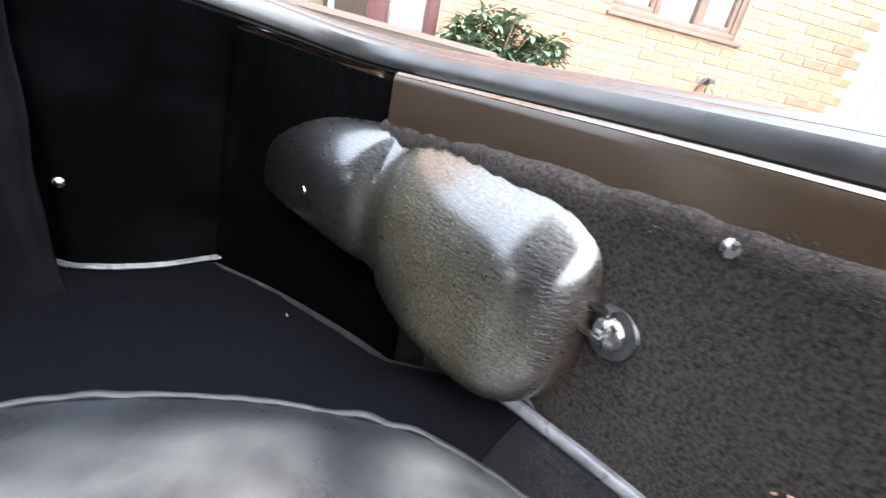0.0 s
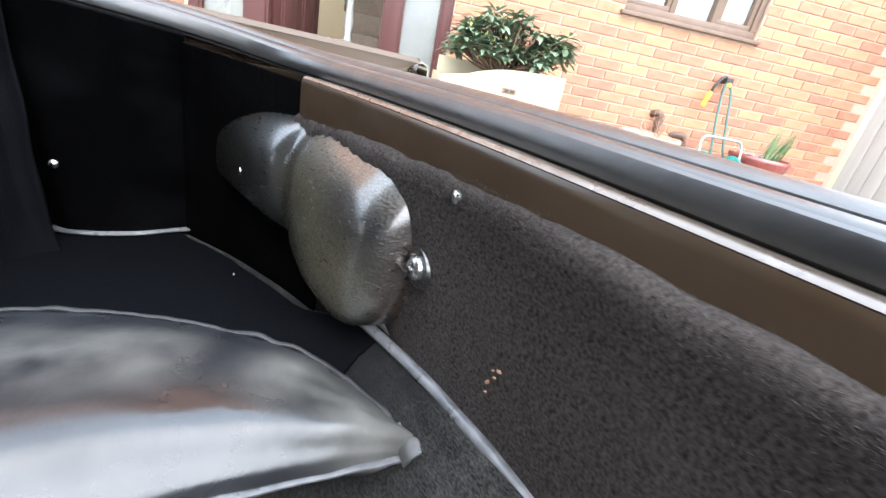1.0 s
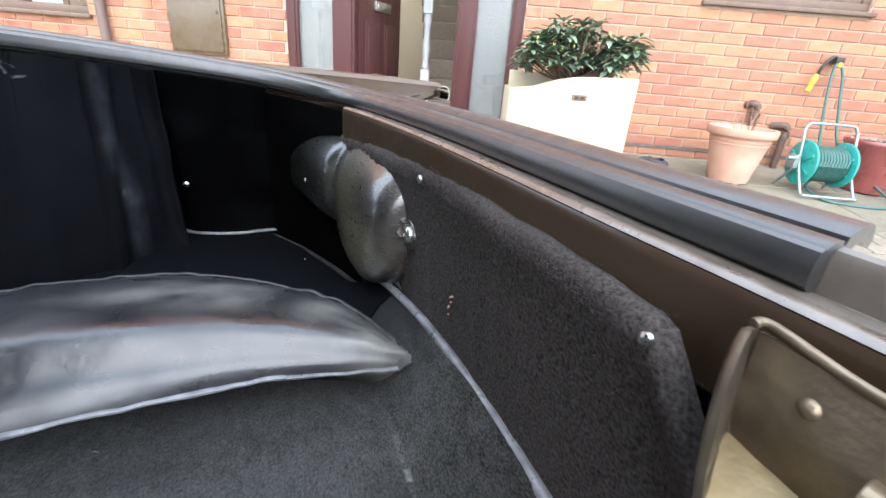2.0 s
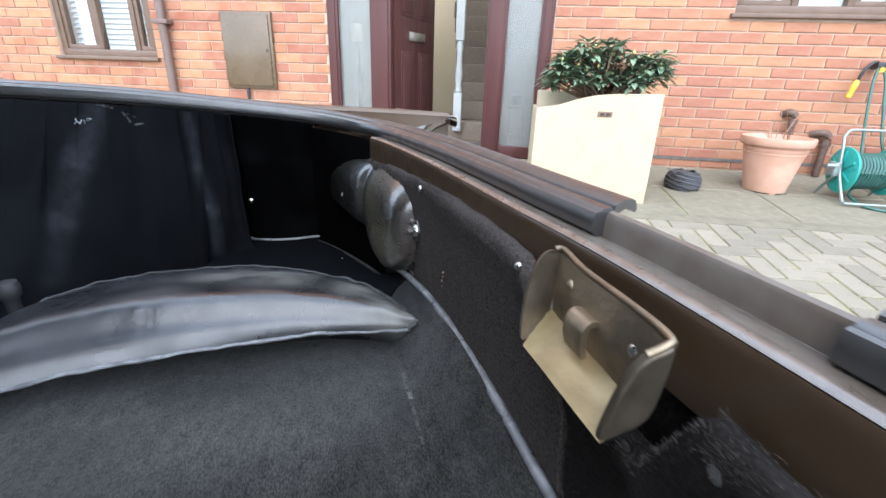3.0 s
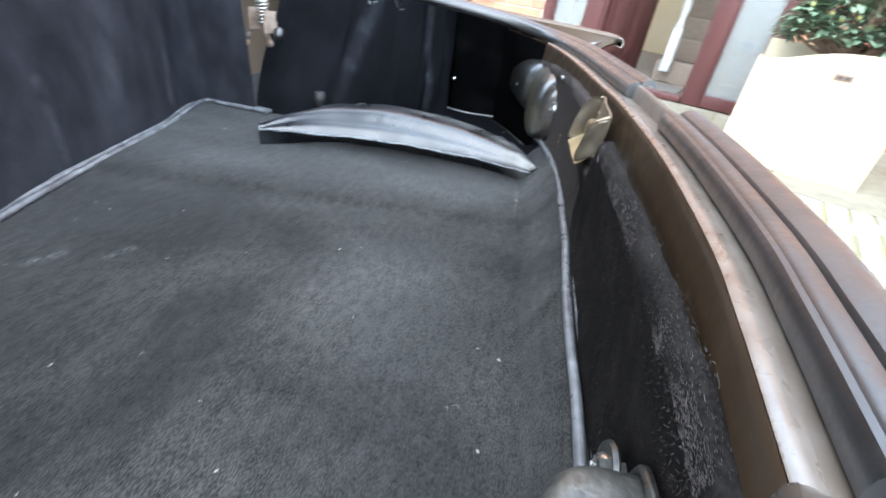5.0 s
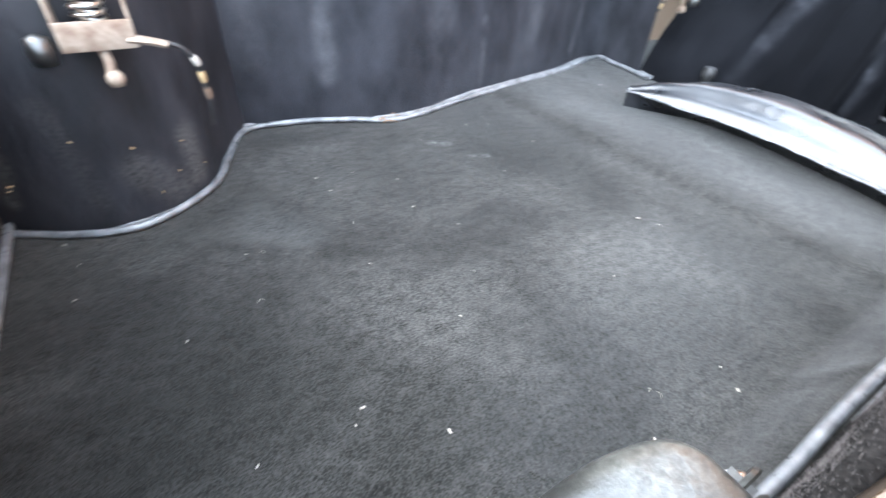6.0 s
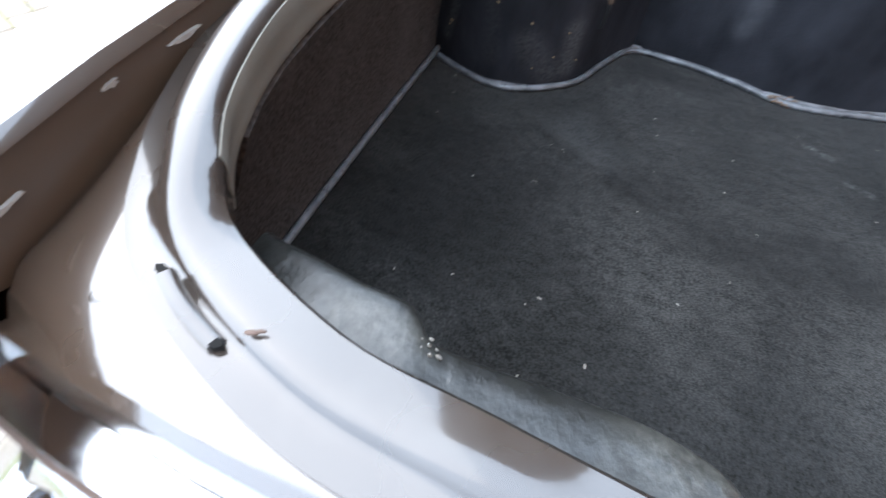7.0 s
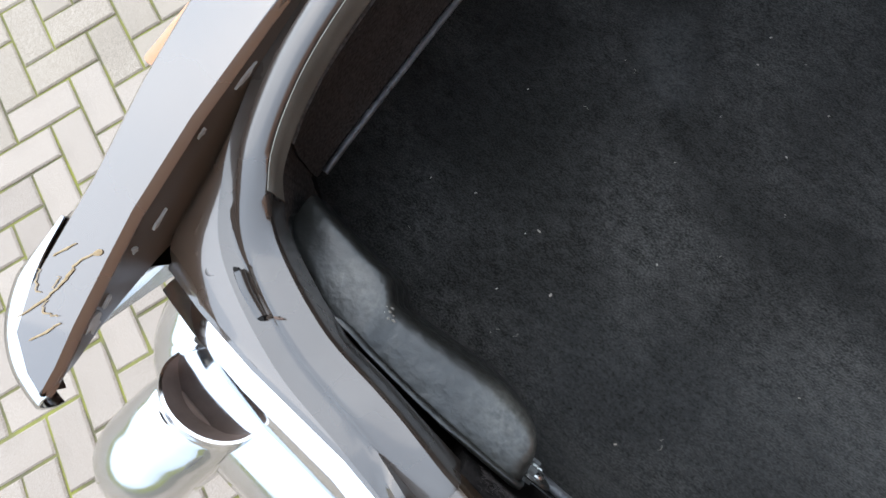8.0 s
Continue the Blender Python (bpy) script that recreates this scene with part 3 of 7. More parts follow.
RIM = smooth_path([(-0.565, 0.76, 0.906), (-0.58, 0.6, 0.906), (-0.584, 0.4, 0.900), (-0.585, 0.25, 0.892), (-0.584, 0.17, 0.886), (-0.578, 0.12, 0.878), (-0.566, 0.083, 0.870), (-0.543, 0.050, 0.864), (-0.485, 0.024, 0.864),
                   (-0.43, 0.015, 0.868), (-0.37, 0.006, 0.872), (-0.31, -0.003, 0.875), (-0.25, -0.010, 0.877), (-0.13, -0.016, 0.878), (0.0, -0.014, 0.878), (0.06, -0.010, 0.878), (0.12, -0.003, 0.878), (0.19, 0.004, 0.878), (0.283, 0.015, 0.878),
                   (0.36, 0.025, 0.877), (0.45, 0.038, 0.875), (0.51, 0.052, 0.874), (0.548, 0.075, 0.876), (0.568, 0.11, 0.882), (0.580, 0.16, 0.889), (0.584, 0.25, 0.898), (0.584, 0.4, 0.910), (0.58, 0.6, 0.918), (0.565, 0.76, 0.920)], 6)  # near side to far side, by way of the latch


# painted sill: inner wall, rolled edge, gutter, flange, outer panel
SILL = [(0.012, -0.052), (0.012, -0.0200), (0.0118, -0.0174), (0.0112, -0.0158), (0.0101, -0.0148), (0.0086, -0.0144), (0.0066, -0.0146), (0.0040, -0.0150), (-0.003, -0.0156), (-0.0085, -0.0168), (-0.0095, -0.0160), (-0.0099, -0.004),
        (-0.0107, -0.0026), (-0.0118, -0.0022), (-0.013, -0.004), (-0.014, -0.012), (-0.0165, -0.0145), (-0.022, -0.0165)]
K0 = next(i for i, p in enumerate(RIM) if p.x > -0.375)
K1 = next(i for i, p in enumerate(RIM) if p.x > 0.495)
part("sill", thick(sweep(bmesh.new(), RIM[K0:K1 + 1], SILL[7:], False), -0.0012), PAINT_WORN, car, "worn brown painted gutter of the boot sill", 35)
part("rolled_edge", thick(sweep(bmesh.new(), RIM[K0:K1 + 1], SILL[3:8], False), -0.0012), PAINT_EDGE, car, "glossy rolled edge of the boot sill", 60)
part("inner_wall", thick(sweep(bmesh.new(), RIM[K0:K1 + 1], SILL[:4], False), -0.0012), PAINT_INNER_SHADE, car, "brown inner face of the boot sill, shade put into its colour", 35)
part("side_sill", thick(sweep(bmesh.new(), RIM[K1:], SILL[8:], False), -0.0012), UNDER, car, "dark side lip of the boot opening", 35)
# bare rounded lip round the near corner, without a seal
LIP_REAR = [(0.0115, -0.052), (0.0125, -0.030), (0.0129, -0.0215), (0.0127, -0.0192), (0.0118, -0.0180), (0.0090, -0.0174), (0.0030, -0.0163), (-0.0032, -0.0153), (-0.0062, -0.0156), (-0.0076, -0.0168), (-0.0086, -0.0175), (-0.0115, -0.0176), (-0.0165, -0.0172), (-0.022, -0.0165)]
LIP_SIDE = [(0.0025, -0.037), (0.0042, -0.0345), (0.0040, -0.031), (0.0066, -0.021), (0.0078, -0.0140), (0.0074, -0.0100), (0.0054, -0.0080), (0.0020, -0.0072), (-0.0025, -0.0070), (-0.0068, -0.0078), (-0.0094, -0.0100), (-0.0108, -0.0155), (-0.0150, -0.0175), (-0.022, -0.0165)]


LIP_START = [(0.0115, -0.052), (0.012, -0.030), (0.012, -0.0178), (0.0118, -0.0157), (0.0108, -0.0146), (0.0095, -0.0151), (0.004, -0.0155), (-0.003, -0.0158), (-0.0085, -0.0170), (-0.0095, -0.0162), (-0.0101, -0.0045), (-0.0118, -0.0025), (-0.014, -0.012), (-0.022, -0.0165)]


def lip_section(p):
    g = min(max((p.x + 0.415) / 0.035, 0), 1)
    f = min(max((p.y - 0.035) / 0.065, 0), 1) * (p.x < -0.5)
    f = f * f * (3 - 2 * f)
    return [(a * (1 - f - g) + c * f + u * g, b * (1 - f - g) + d * f + v * g) for (a, b), (c, d), (u, v) in zip(LIP_REAR, LIP_SIDE, LIP_START)]


def lip_row(i, section):
    tan = RIM[i + 1] - RIM[max(i - 1, 0)]
    left = Vector((-tan.y, tan.x, 0)).normalized()
    return [RIM[i] + left * d + Vector((0, 0, h)) for d, h in section]


part("corner_lip", thick(grid(bmesh.new(), [lip_row(i, lip_section(RIM[i])) for i in range(K0 + 1)]), -0.0012), PAINT_LIP, car, "brown painted rounded lip of the boot corner", 40)
side_run = [i for i in range(K0) if RIM[i].x < -0.5 and RIM[i].y > 0.075]
part("lip_inner_face", thick(grid(bmesh.new(), [lip_row(i, [(d + 0.0022, h + 0.0002) for d, h in lip_section(RIM[i])[:6]]) for i in side_run]), -0.0006), PRIMER, car, "greyish primer on the inner face of the lip", 40)
JOINT = smooth_path([(-0.5405, 0.0330, 0.8538), (-0.5320, 0.0275, 0.8523), (-0.5225, 0.0230, 0.8508), (-0.5130, 0.0194, 0.8499)], 6)
part("flange_joint", sweep(bmesh.new(), JOINT, [(0.0032, -0.003), (0.0024, -0.0006), (0.0012, 0.0001), (-0.0012, 0.0001), (-0.0026, -0.0006), (-0.0032, -0.004)], True), PAINT_LIP, car, "spot-welded joint strip in the lip", 50)
for p, q in ((JOINT[0], JOINT[1]), (JOINT[-1], JOINT[-2])):
    away = (p - q).normalized()
    side = Vector((-away.y, away.x, 0))
    bm = bmesh.new()
    ring = [p + away * a + side * b + Vector((0, 0, 0.0004)) for a, b in ((-0.0004, -0.0018), (0.0018, -0.0010), (0.0028, 0.0010), (0.0010, 0.0018), (-0.0004, 0.0016))]
    bm.faces.new([bm.verts.new(c) for c in ring])
    part("open_slot", slab(bm, (0, 0, -0.003)), UNDER, car, "black open end of the lip joint", 60)
bm = bmesh.new()
for a, b, k in ((0.0, 0.0, 0.7), (0.0024, 0.0014, 0.45)):
    bmesh.ops.create_icosphere(bm, subdivisions=2, radius=1.0, matrix=Matrix.Translation((-0.5040 + a, 0.0255 + b, 0.8512)) @ pose(0, 0, 0, 8, 0, 20) @ Matrix.Diagonal((0.0034 * k, 0.0014 * k, 0.0005, 1)))
part("worn_dimple", bm, CAST, car, "worn dull dimple in the lip", 60)
bm = lathe(bmesh.new(), [(0.0010, -0.0008), (0.0026, 0.0002), (0.0042, 0.0008), (0.0060, 0.0003), (0.0075, -0.0012)], 20, (-0.5570, 0.0235, 0.8462))
part("weld_dimple", bm, PAINT_LIP, car, "round spot-weld dimple", 60)

# rubber seal on the flange, in two lengths with a gap at the latch
SEAL = [(-0.009, -0.0145), (-0.004, -0.0150), (-0.0008, -0.0125), (-0.0002, -0.009), (-0.0006, -0.0045), (-0.0020, -0.0016), (-0.0036, -0.0006), (-0.0046, -0.0014), (-0.0054, -0.0002), (-0.0070, 0.0006), (-0.0105, 0.0014), (-0.0120, 0.0010), (-0.0128, -0.0010), (-0.0138, -0.0006), (-0.0146, 0.0018), (-0.0165, 0.0032), (-0.0205, 0.0047),
        (-0.0245, 0.0052), (-0.0275, 0.0040), (-0.0295, -0.001), (-0.028, -0.003), (-0.022, 0.000), (-0.0145, -0.0040), (-0.0140, -0.009), (-0.0105, -0.0030)]
far_half = [p for p in RIM if p.x > 0.052]
near_half = [p for p in RIM if -0.378 < p.x < -0.05]
for path in (far_half, near_half):
    part("boot_seal", sweep(bmesh.new(), path, SEAL, True), RUBBER, car, "shiny black rubber boot seal with a lip", 30)
# inner rear wall, side walls, wheel arches and bulkhead, all black trim
WALL_REAR = smooth_path([(-0.634, 0.112, 0), (-0.605, 0.092, 0), (-0.57, 0.071, 0), (-0.53, 0.048, 0), (-0.47, 0.022, 0), (-0.4, 0.008, 0), (-0.33, 0.0, 0), (-0.25, -0.003, 0), (-0.1, -0.004, 0), (0, -0.005, 0), (0.12, -0.004, 0), (0.19, 0.0, 0), (0.25, 0.004, 0), (0.3, 0.01, 0), (0.36, 0.02, 0), (0.42, 0.034, 0), (0.49, 0.058, 0), (0.56, 0.092, 0), (0.634, 0.14, 0)], 6)


def wall_strip(bm, path, z0, z1, rows=6, wobble=0.0, lean=0.0):
    out = []
    for r in range(rows + 1):
        f = r / rows
        row = []
        for i, p in enumerate(path):
            zz0 = z0(p) if callable(z0) else z0
            zz1 = z1(p) if callable(z1) else z1
            w = wobble * noise.noise(Vector((p.x * 9, p.y * 9, f * 1.5)))
            row.append(Vector((p.x + w, p.y + w + lean * f, zz0 + (zz1 - zz0) * f)))
        out.append(row)
    return grid(bm, out)


def felt_top(p):
    notch = min(max((p.x + 0.056) / 0.020, 0), 1) * min(max((0.078 - p.x) / 0.030, 0), 1)
    return 0.850 - 0.035 * notch - 0.014 * min(max(0.0, (abs(p.x) - 0.27) / 0.2), 1) + 0.002 * noise.noise(Vector((p.x * 30, 3, 0)))


def felt_base(p):
    """Where the felt's back stands: on the wall, drawing close under the sill towards the corners."""
    f = min(max((abs(p.x) - 0.30) / 0.13, 0), 1)
    return p.y * (1 - f) + (min(RIM[K0:K1 + 12], key=lambda q: abs(q.x - p.x)).y - 0.010) * f


def felt(path):
    """Thick felt against the rear panel, with a rolled, fluffy top edge."""
    rows = []
    for f, off in ((0.0, 0.012), (0.15, 0.013), (0.35, 0.014), (0.55, 0.016), (0.75, 0.019), (0.88, 0.024), (0.94, 0.0265), (0.975, 0.0262), (0.995, 0.0235), (1.003, 0.020), (1.0, 0.0165), (0.97, 0.014), (0.6, 0.003), (0.0, 0.002)):
        row = []
        for p in path:
            z1 = felt_top(p)
            w = 0.0012 * noise.noise(Vector((p.x * 60, f * 9, 2))) + 0.0022 * noise.noise(Vector((p.x * 9, f * 4, 7)))
            row.append(Vector((p.x, felt_base(p) + off + w, FLOOR_Z - 0.004 + (z1 - FLOOR_Z) * f + w * (f > 0.9))))
        rows.append(row)
    bm = grid(bmesh.new(), rows)
    n = len(path)
    for side in (0, n - 1):
        bm.verts.ensure_lookup_table()
        bm.faces.new([bm.verts[r * n + side] for r in range(len(rows))])
    return bm


DENSE = smooth_path(WALL_REAR, 3)
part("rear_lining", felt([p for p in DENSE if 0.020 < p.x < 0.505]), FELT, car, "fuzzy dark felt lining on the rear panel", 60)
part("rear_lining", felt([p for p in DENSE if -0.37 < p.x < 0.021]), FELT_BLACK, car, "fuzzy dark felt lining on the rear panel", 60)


def fuzz(x0, x1, count, seed):
    """Short loose hairs standing off the felt, thickest along its top edge."""
    r = random.Random(seed)
    run = [p for p in DENSE if x0 < p.x < x1]
    verts, faces = [], []
    for _ in range(count):
        k = r.randrange(len(run) - 1)
        p, q = run[k], run[k + 1]
        p = p.lerp(q, r.random())
        crown = r.random() < 0.62
        f = r.uniform(0.93, 1.003) if crown else r.uniform(0.2, 0.97)
        off = float(np.interp(f, (0, 0.55, 0.75, 0.88, 0.94, 0.975, 0.995, 1.003), (0.012, 0.016, 0.019, 0.024, 0.0265, 0.0262, 0.0235, 0.020)))
        if crown and f > 0.99:
            off = r.uniform(0.014, 0.024)
        root = Vector((p.x, felt_base(p) + off - 0.0006, FLOOR_Z - 0.004 + (felt_top(p) - FLOOR_Z) * f))
        way = Vector((r.uniform(-1, 1), r.uniform(0.1, 0.9) * (1 - 0.6 * crown), r.uniform(-0.5, 0.6) + 0.5 * crown)).normalized()
        side = way.cross(Vector((0.3, 0.9, 0.2))).normalized()
        up = side.cross(way)
        length, w = (r.uniform(0.0012, 0.0028), r.uniform(0.00007, 0.00013)) if crown else (r.uniform(0.001, 0.0022), r.uniform(0.00005, 0.0001))
        bend = Vector((r.uniform(-1, 1), 0.2, r.uniform(-1, 0.6))) * length * 0.3
        n = len(verts)
        for c, k in ((root, 1.0), (root + way * length * 0.55 + bend * 0.4, 0.8)):
            verts += [c + side * w * k, c - side * w * 0.5 * k + up * w * 0.87 * k, c - side * w * 0.5 * k - up * w * 0.87 * k]
        verts.append(root + way * length + bend)
        faces += [(n, n + 1, n + 4, n + 3), (n + 1, n + 2, n + 5, n + 4), (n + 2, n, n + 3, n + 5), (n + 3, n + 4, n + 6), (n + 4, n + 5, n + 6), (n + 5, n + 3, n + 6)]
    me = bpy.data.meshes.new("felt_fuzz")
    me.from_pydata(verts, [], faces)
    me.materials.append(FUZZ)
    ob = new("felt_fuzz", me)
    ob.parent = car
    tagged(ob, "loose hairs of the dark felt", kind="stuff")


fuzz(0.025, 0.50, 16000, 1)
fuzz(-0.36, 0.02, 11000, 2)
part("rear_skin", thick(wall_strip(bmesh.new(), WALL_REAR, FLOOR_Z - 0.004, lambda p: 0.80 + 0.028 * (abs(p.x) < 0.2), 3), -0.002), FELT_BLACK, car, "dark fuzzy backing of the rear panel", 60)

SIDE_NEAR = smooth_path([(-0.634, 0.112, 0), (-0.633, 0.3, 0), (-0.629, 0.529, 0)], 6)


def to_rim(path, side, drop=0.024, inset=0.006, rows=8, wobble=0.002):
    """A lining from the floor line up to the underside of the opening's lip."""
    out = []
    for r in range(rows + 1):
        f = r / rows
        row = []
        for p in path:
            top = min((q for q in RIM if q.x * side > 0.5), key=lambda q: abs(q.y - p.y))
            w = wobble * noise.noise(Vector((p.x * 12, p.y * 12, f * 3)))
            row.append(Vector((p.x + (top.x - side * inset - p.x) * f ** 1.6 + w, p.y + (max(top.y, p.y) - p.y) * f + w, FLOOR_Z - 0.004 + (top.z - drop - FLOOR_Z) * f)))
        out.append(row)
    return out


for side in (-1, 1):
    corner = [p for p in DENSE if p.x * side > 0.455]
    part("corner_lining", thick(grid(bmesh.new(), to_rim(corner, side, *((0.036, 0.002) if side < 0 else (0.016, 0.012)))), 0.002), SIDE_FELT if side < 0 else BOARD_SHADE, car, "brownish felt in the boot corner" if side < 0 else "board in the boot corner, shade put into its black", 60)
part("side_lining", thick(grid(bmesh.new(), to_rim(SIDE_NEAR, -1, 0.035, 0.001)), 0.004), SIDE_FELT, car, "brownish felt lining of the boot side", 60)
ARCH_NEAR = smooth_path([(-0.629, 0.530, 0), (-0.569, 0.495, 0), (-0.514, 0.486, 0), (-0.450, 0.525, 0), (-0.419, 0.585, 0), (-0.383, 0.649, 0)], 6)
part("wheel_arch_cover", thick(wall_strip(bmesh.new(), ARCH_NEAR, FLOOR_Z - 0.004, 0.90, 8, 0.003), 0.004), ARCH, car, "scuffed black wheel arch cover", 60)
BULKHEAD = smooth_path([(-0.383, 0.649, 0), (-0.313, 0.647, 0), (-0.240, 0.625, 0), (-0.173, 0.600, 0), (-0.076, 0.619, 0), (0.045, 0.642, 0), (0.205, 0.668, 0), (0.361, 0.708, 0), (0.377, 0.652, 0), (0.376, 0.592, 0)], 6)
part("bulkhead_lining", thick(wall_strip(bmesh.new(), BULKHEAD, FLOOR_Z - 0.004, 0.93, 10, 0.008, 0.02), 0.004), BULK_CLOTH, car, "creased black cloth lining behind the seat", 60)
PANEL_FAR = smooth_path([(0.376, 0.592, 0), (0.387, 0.541, 0), (0.451, 0.460, 0), (0.509, 0.369, 0), (0.545, 0.312, 0), (0.584, 0.274, 0), (0.613, 0.252, 0)], 24)
rows = to_rim(PANEL_FAR, 1, 0.012, 0.010, 24, 0.0)
for r, row in enumerate(rows):
    for i, p in enumerate(row):
        run = i / (len(row) - 1)
        fold = sum(h * math.exp(-((run - c - d * r / 24) / w) ** 2) for c, d, w, h in ((0.26, 0.09, 0.045, 0.010), (0.52, -0.02, 0.035, 0.007), (0.67, 0.05, 0.03, 0.009), (0.97, 0.0, 0.03, 0.007)))
        foot = 0.010 * math.exp(-r / 1.6) * max(0.0, run - 0.8) / 0.2
        row[i] = p + Vector((-fold - foot, -fold * 0.6 - foot, 0)) + Vector((1, 1, 0)) * 0.004 * noise.noise(Vector((run * 6, r * 0.15, 5)))
part("side_panel", thick(grid(bmesh.new(), rows), 0.004), TRIM_BOARD, car, "draped black trim panel with pale worn folds", 60)
SIDE_FAR = smooth_path([(0.634, 0.140, 0), (0.627, 0.186, 0), (0.631, 0.236, 0), (0.651, 0.270, 0), (0.653, 0.345, 0), (0.558, 0.358, 0)], 6)
part("side_lining", thick(grid(bmesh.new(), to_rim(SIDE_FAR, 1, 0.012, 0.010)), -0.004), BOARD_SHADE, car, "side lining in the boot corner, shade put into its black", 60)

# floor carpet with its piping


def floor_height(a, b):
    """Top of the carpet, turned up along the rear wall."""
    zz = FLOOR_Z + 0.0035 * noise.noise(Vector((a * 3, b * 3, 0))) + 0.0012 * noise.noise(Vector((a * 14, b * 14, 4)))
    back = min(DENSE, key=lambda p: abs(p.x - a)).y + 0.012
    rise = min(max((back + 0.05 - b) / 0.045, 0), 1)
    zz += 0.047 * rise * rise * (3 - 2 * rise) * min(max((0.46 - abs(a)) / 0.1, 0), 1)
    along, off = (a + 0.09) * 0.70 + (b - 0.03) * -0.71, (a + 0.09) * 0.71 + (b - 0.03) * 0.70
    zz += 0.006 * math.exp(-(off / 0.007) ** 2 - (along / 0.03) ** 2)
    zz += 0.0022 * math.exp(-((b - 0.40 + 0.62 * (a + 0.42)) / 0.014) ** 2) * math.exp(-((a + 0.43) / 0.07) ** 2)
    zz += 0.0045 / (1 + math.exp(-(a - 0.121 + 0.149 * b) / 0.004)) * min(max((0.30 - a) / 0.1, 0), 1)
    return zz


bm = bmesh.new()
nx, ny = 150, 90
rows = []
for j in range(ny + 1):
    row = []
    for i in range(nx + 1):
        a, b = -0.66 + 1.34 * i / nx, -0.012 + 0.76 * j / ny
        zz = floor_height(a, b)
        row.append(Vector((a, b, zz)))
    rows.append(row)
grid(bm, rows)
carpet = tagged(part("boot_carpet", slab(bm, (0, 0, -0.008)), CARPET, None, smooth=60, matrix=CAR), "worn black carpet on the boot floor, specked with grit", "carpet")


# Dark sheet added over the carpet, standing for shade in the far corner
liner = []
for j in range(19):
    row = []
    for i in range(21):
        a = 0.345 + 0.310 * i / 20
        low = min(DENSE, key=lambda p: abs(p.x - a)).y + 0.014
        b = low + (0.355 - low) * j / 18
        row.append(Vector((a, b, floor_height(a, b) + 0.0045)))
    liner.append(row)
corner = tagged(part("corner_liner", slab(grid(bmesh.new(), liner), (0, 0, -0.003)), CORNER_SHADE, None, smooth=60, matrix=CAR), "smooth dark sheet added on the boot corner floor to stand for shade", "floor liner")


def on_floor(points, steps=8, lift=0.004):
    return [p + Vector((0, 0, FLOOR_Z + lift)) for p in smooth_path([(a, b, 0) for a, b in points], steps)]


def piping(points, r=0.0052, lift=0.0045, owner=carpet):
    bm = bmesh.new()
    path = on_floor(points, lift=lift)
    for s in (-1, 1):
        side = []
        for i, p in enumerate(path):
            tan = (path[min(i + 1, len(path) - 1)] - path[max(i - 1, 0)]).normalized()
            side.append(p + Vector((-tan.y, tan.x, 0)) * s * r + Vector((0, 0, 0.0008 * noise.noise(p * 40))))
        tube(bm, side, r * 0.76, 7)
    return part("piping", bm, PIPING, owner, "grey vinyl edge piping", 60)


piping([(-0.628, 0.120), (-0.629, 0.17), (-0.628, 0.314), (-0.624, 0.519)], lift=0.009)
piping([(-0.624, 0.522), (-0.567, 0.491), (-0.512, 0.482), (-0.448, 0.522), (-0.417, 0.583), (-0.382, 0.641), (-0.314, 0.641), (-0.240, 0.619), (-0.174, 0.594), (-0.076, 0.612), (0.044, 0.635), (0.205, 0.661), (0.359, 0.700), (0.373, 0.647), (0.371, 0.562)])
piping([(0.41, 0.052), (0.36, 0.035), (0.30, 0.021), (0.25, 0.014), (0.17, 0.008), (0.06, 0.007), (0.0, 0.007), (-0.07, 0.0105), (-0.15, 0.0125), (-0.24, 0.0115), (-0.33, 0.016)], 0.0054, 0.050)
piping([(0.649, 0.265), (0.628, 0.236), (0.622, 0.181), (0.638, 0.116)], 0.002, 0.008, corner)


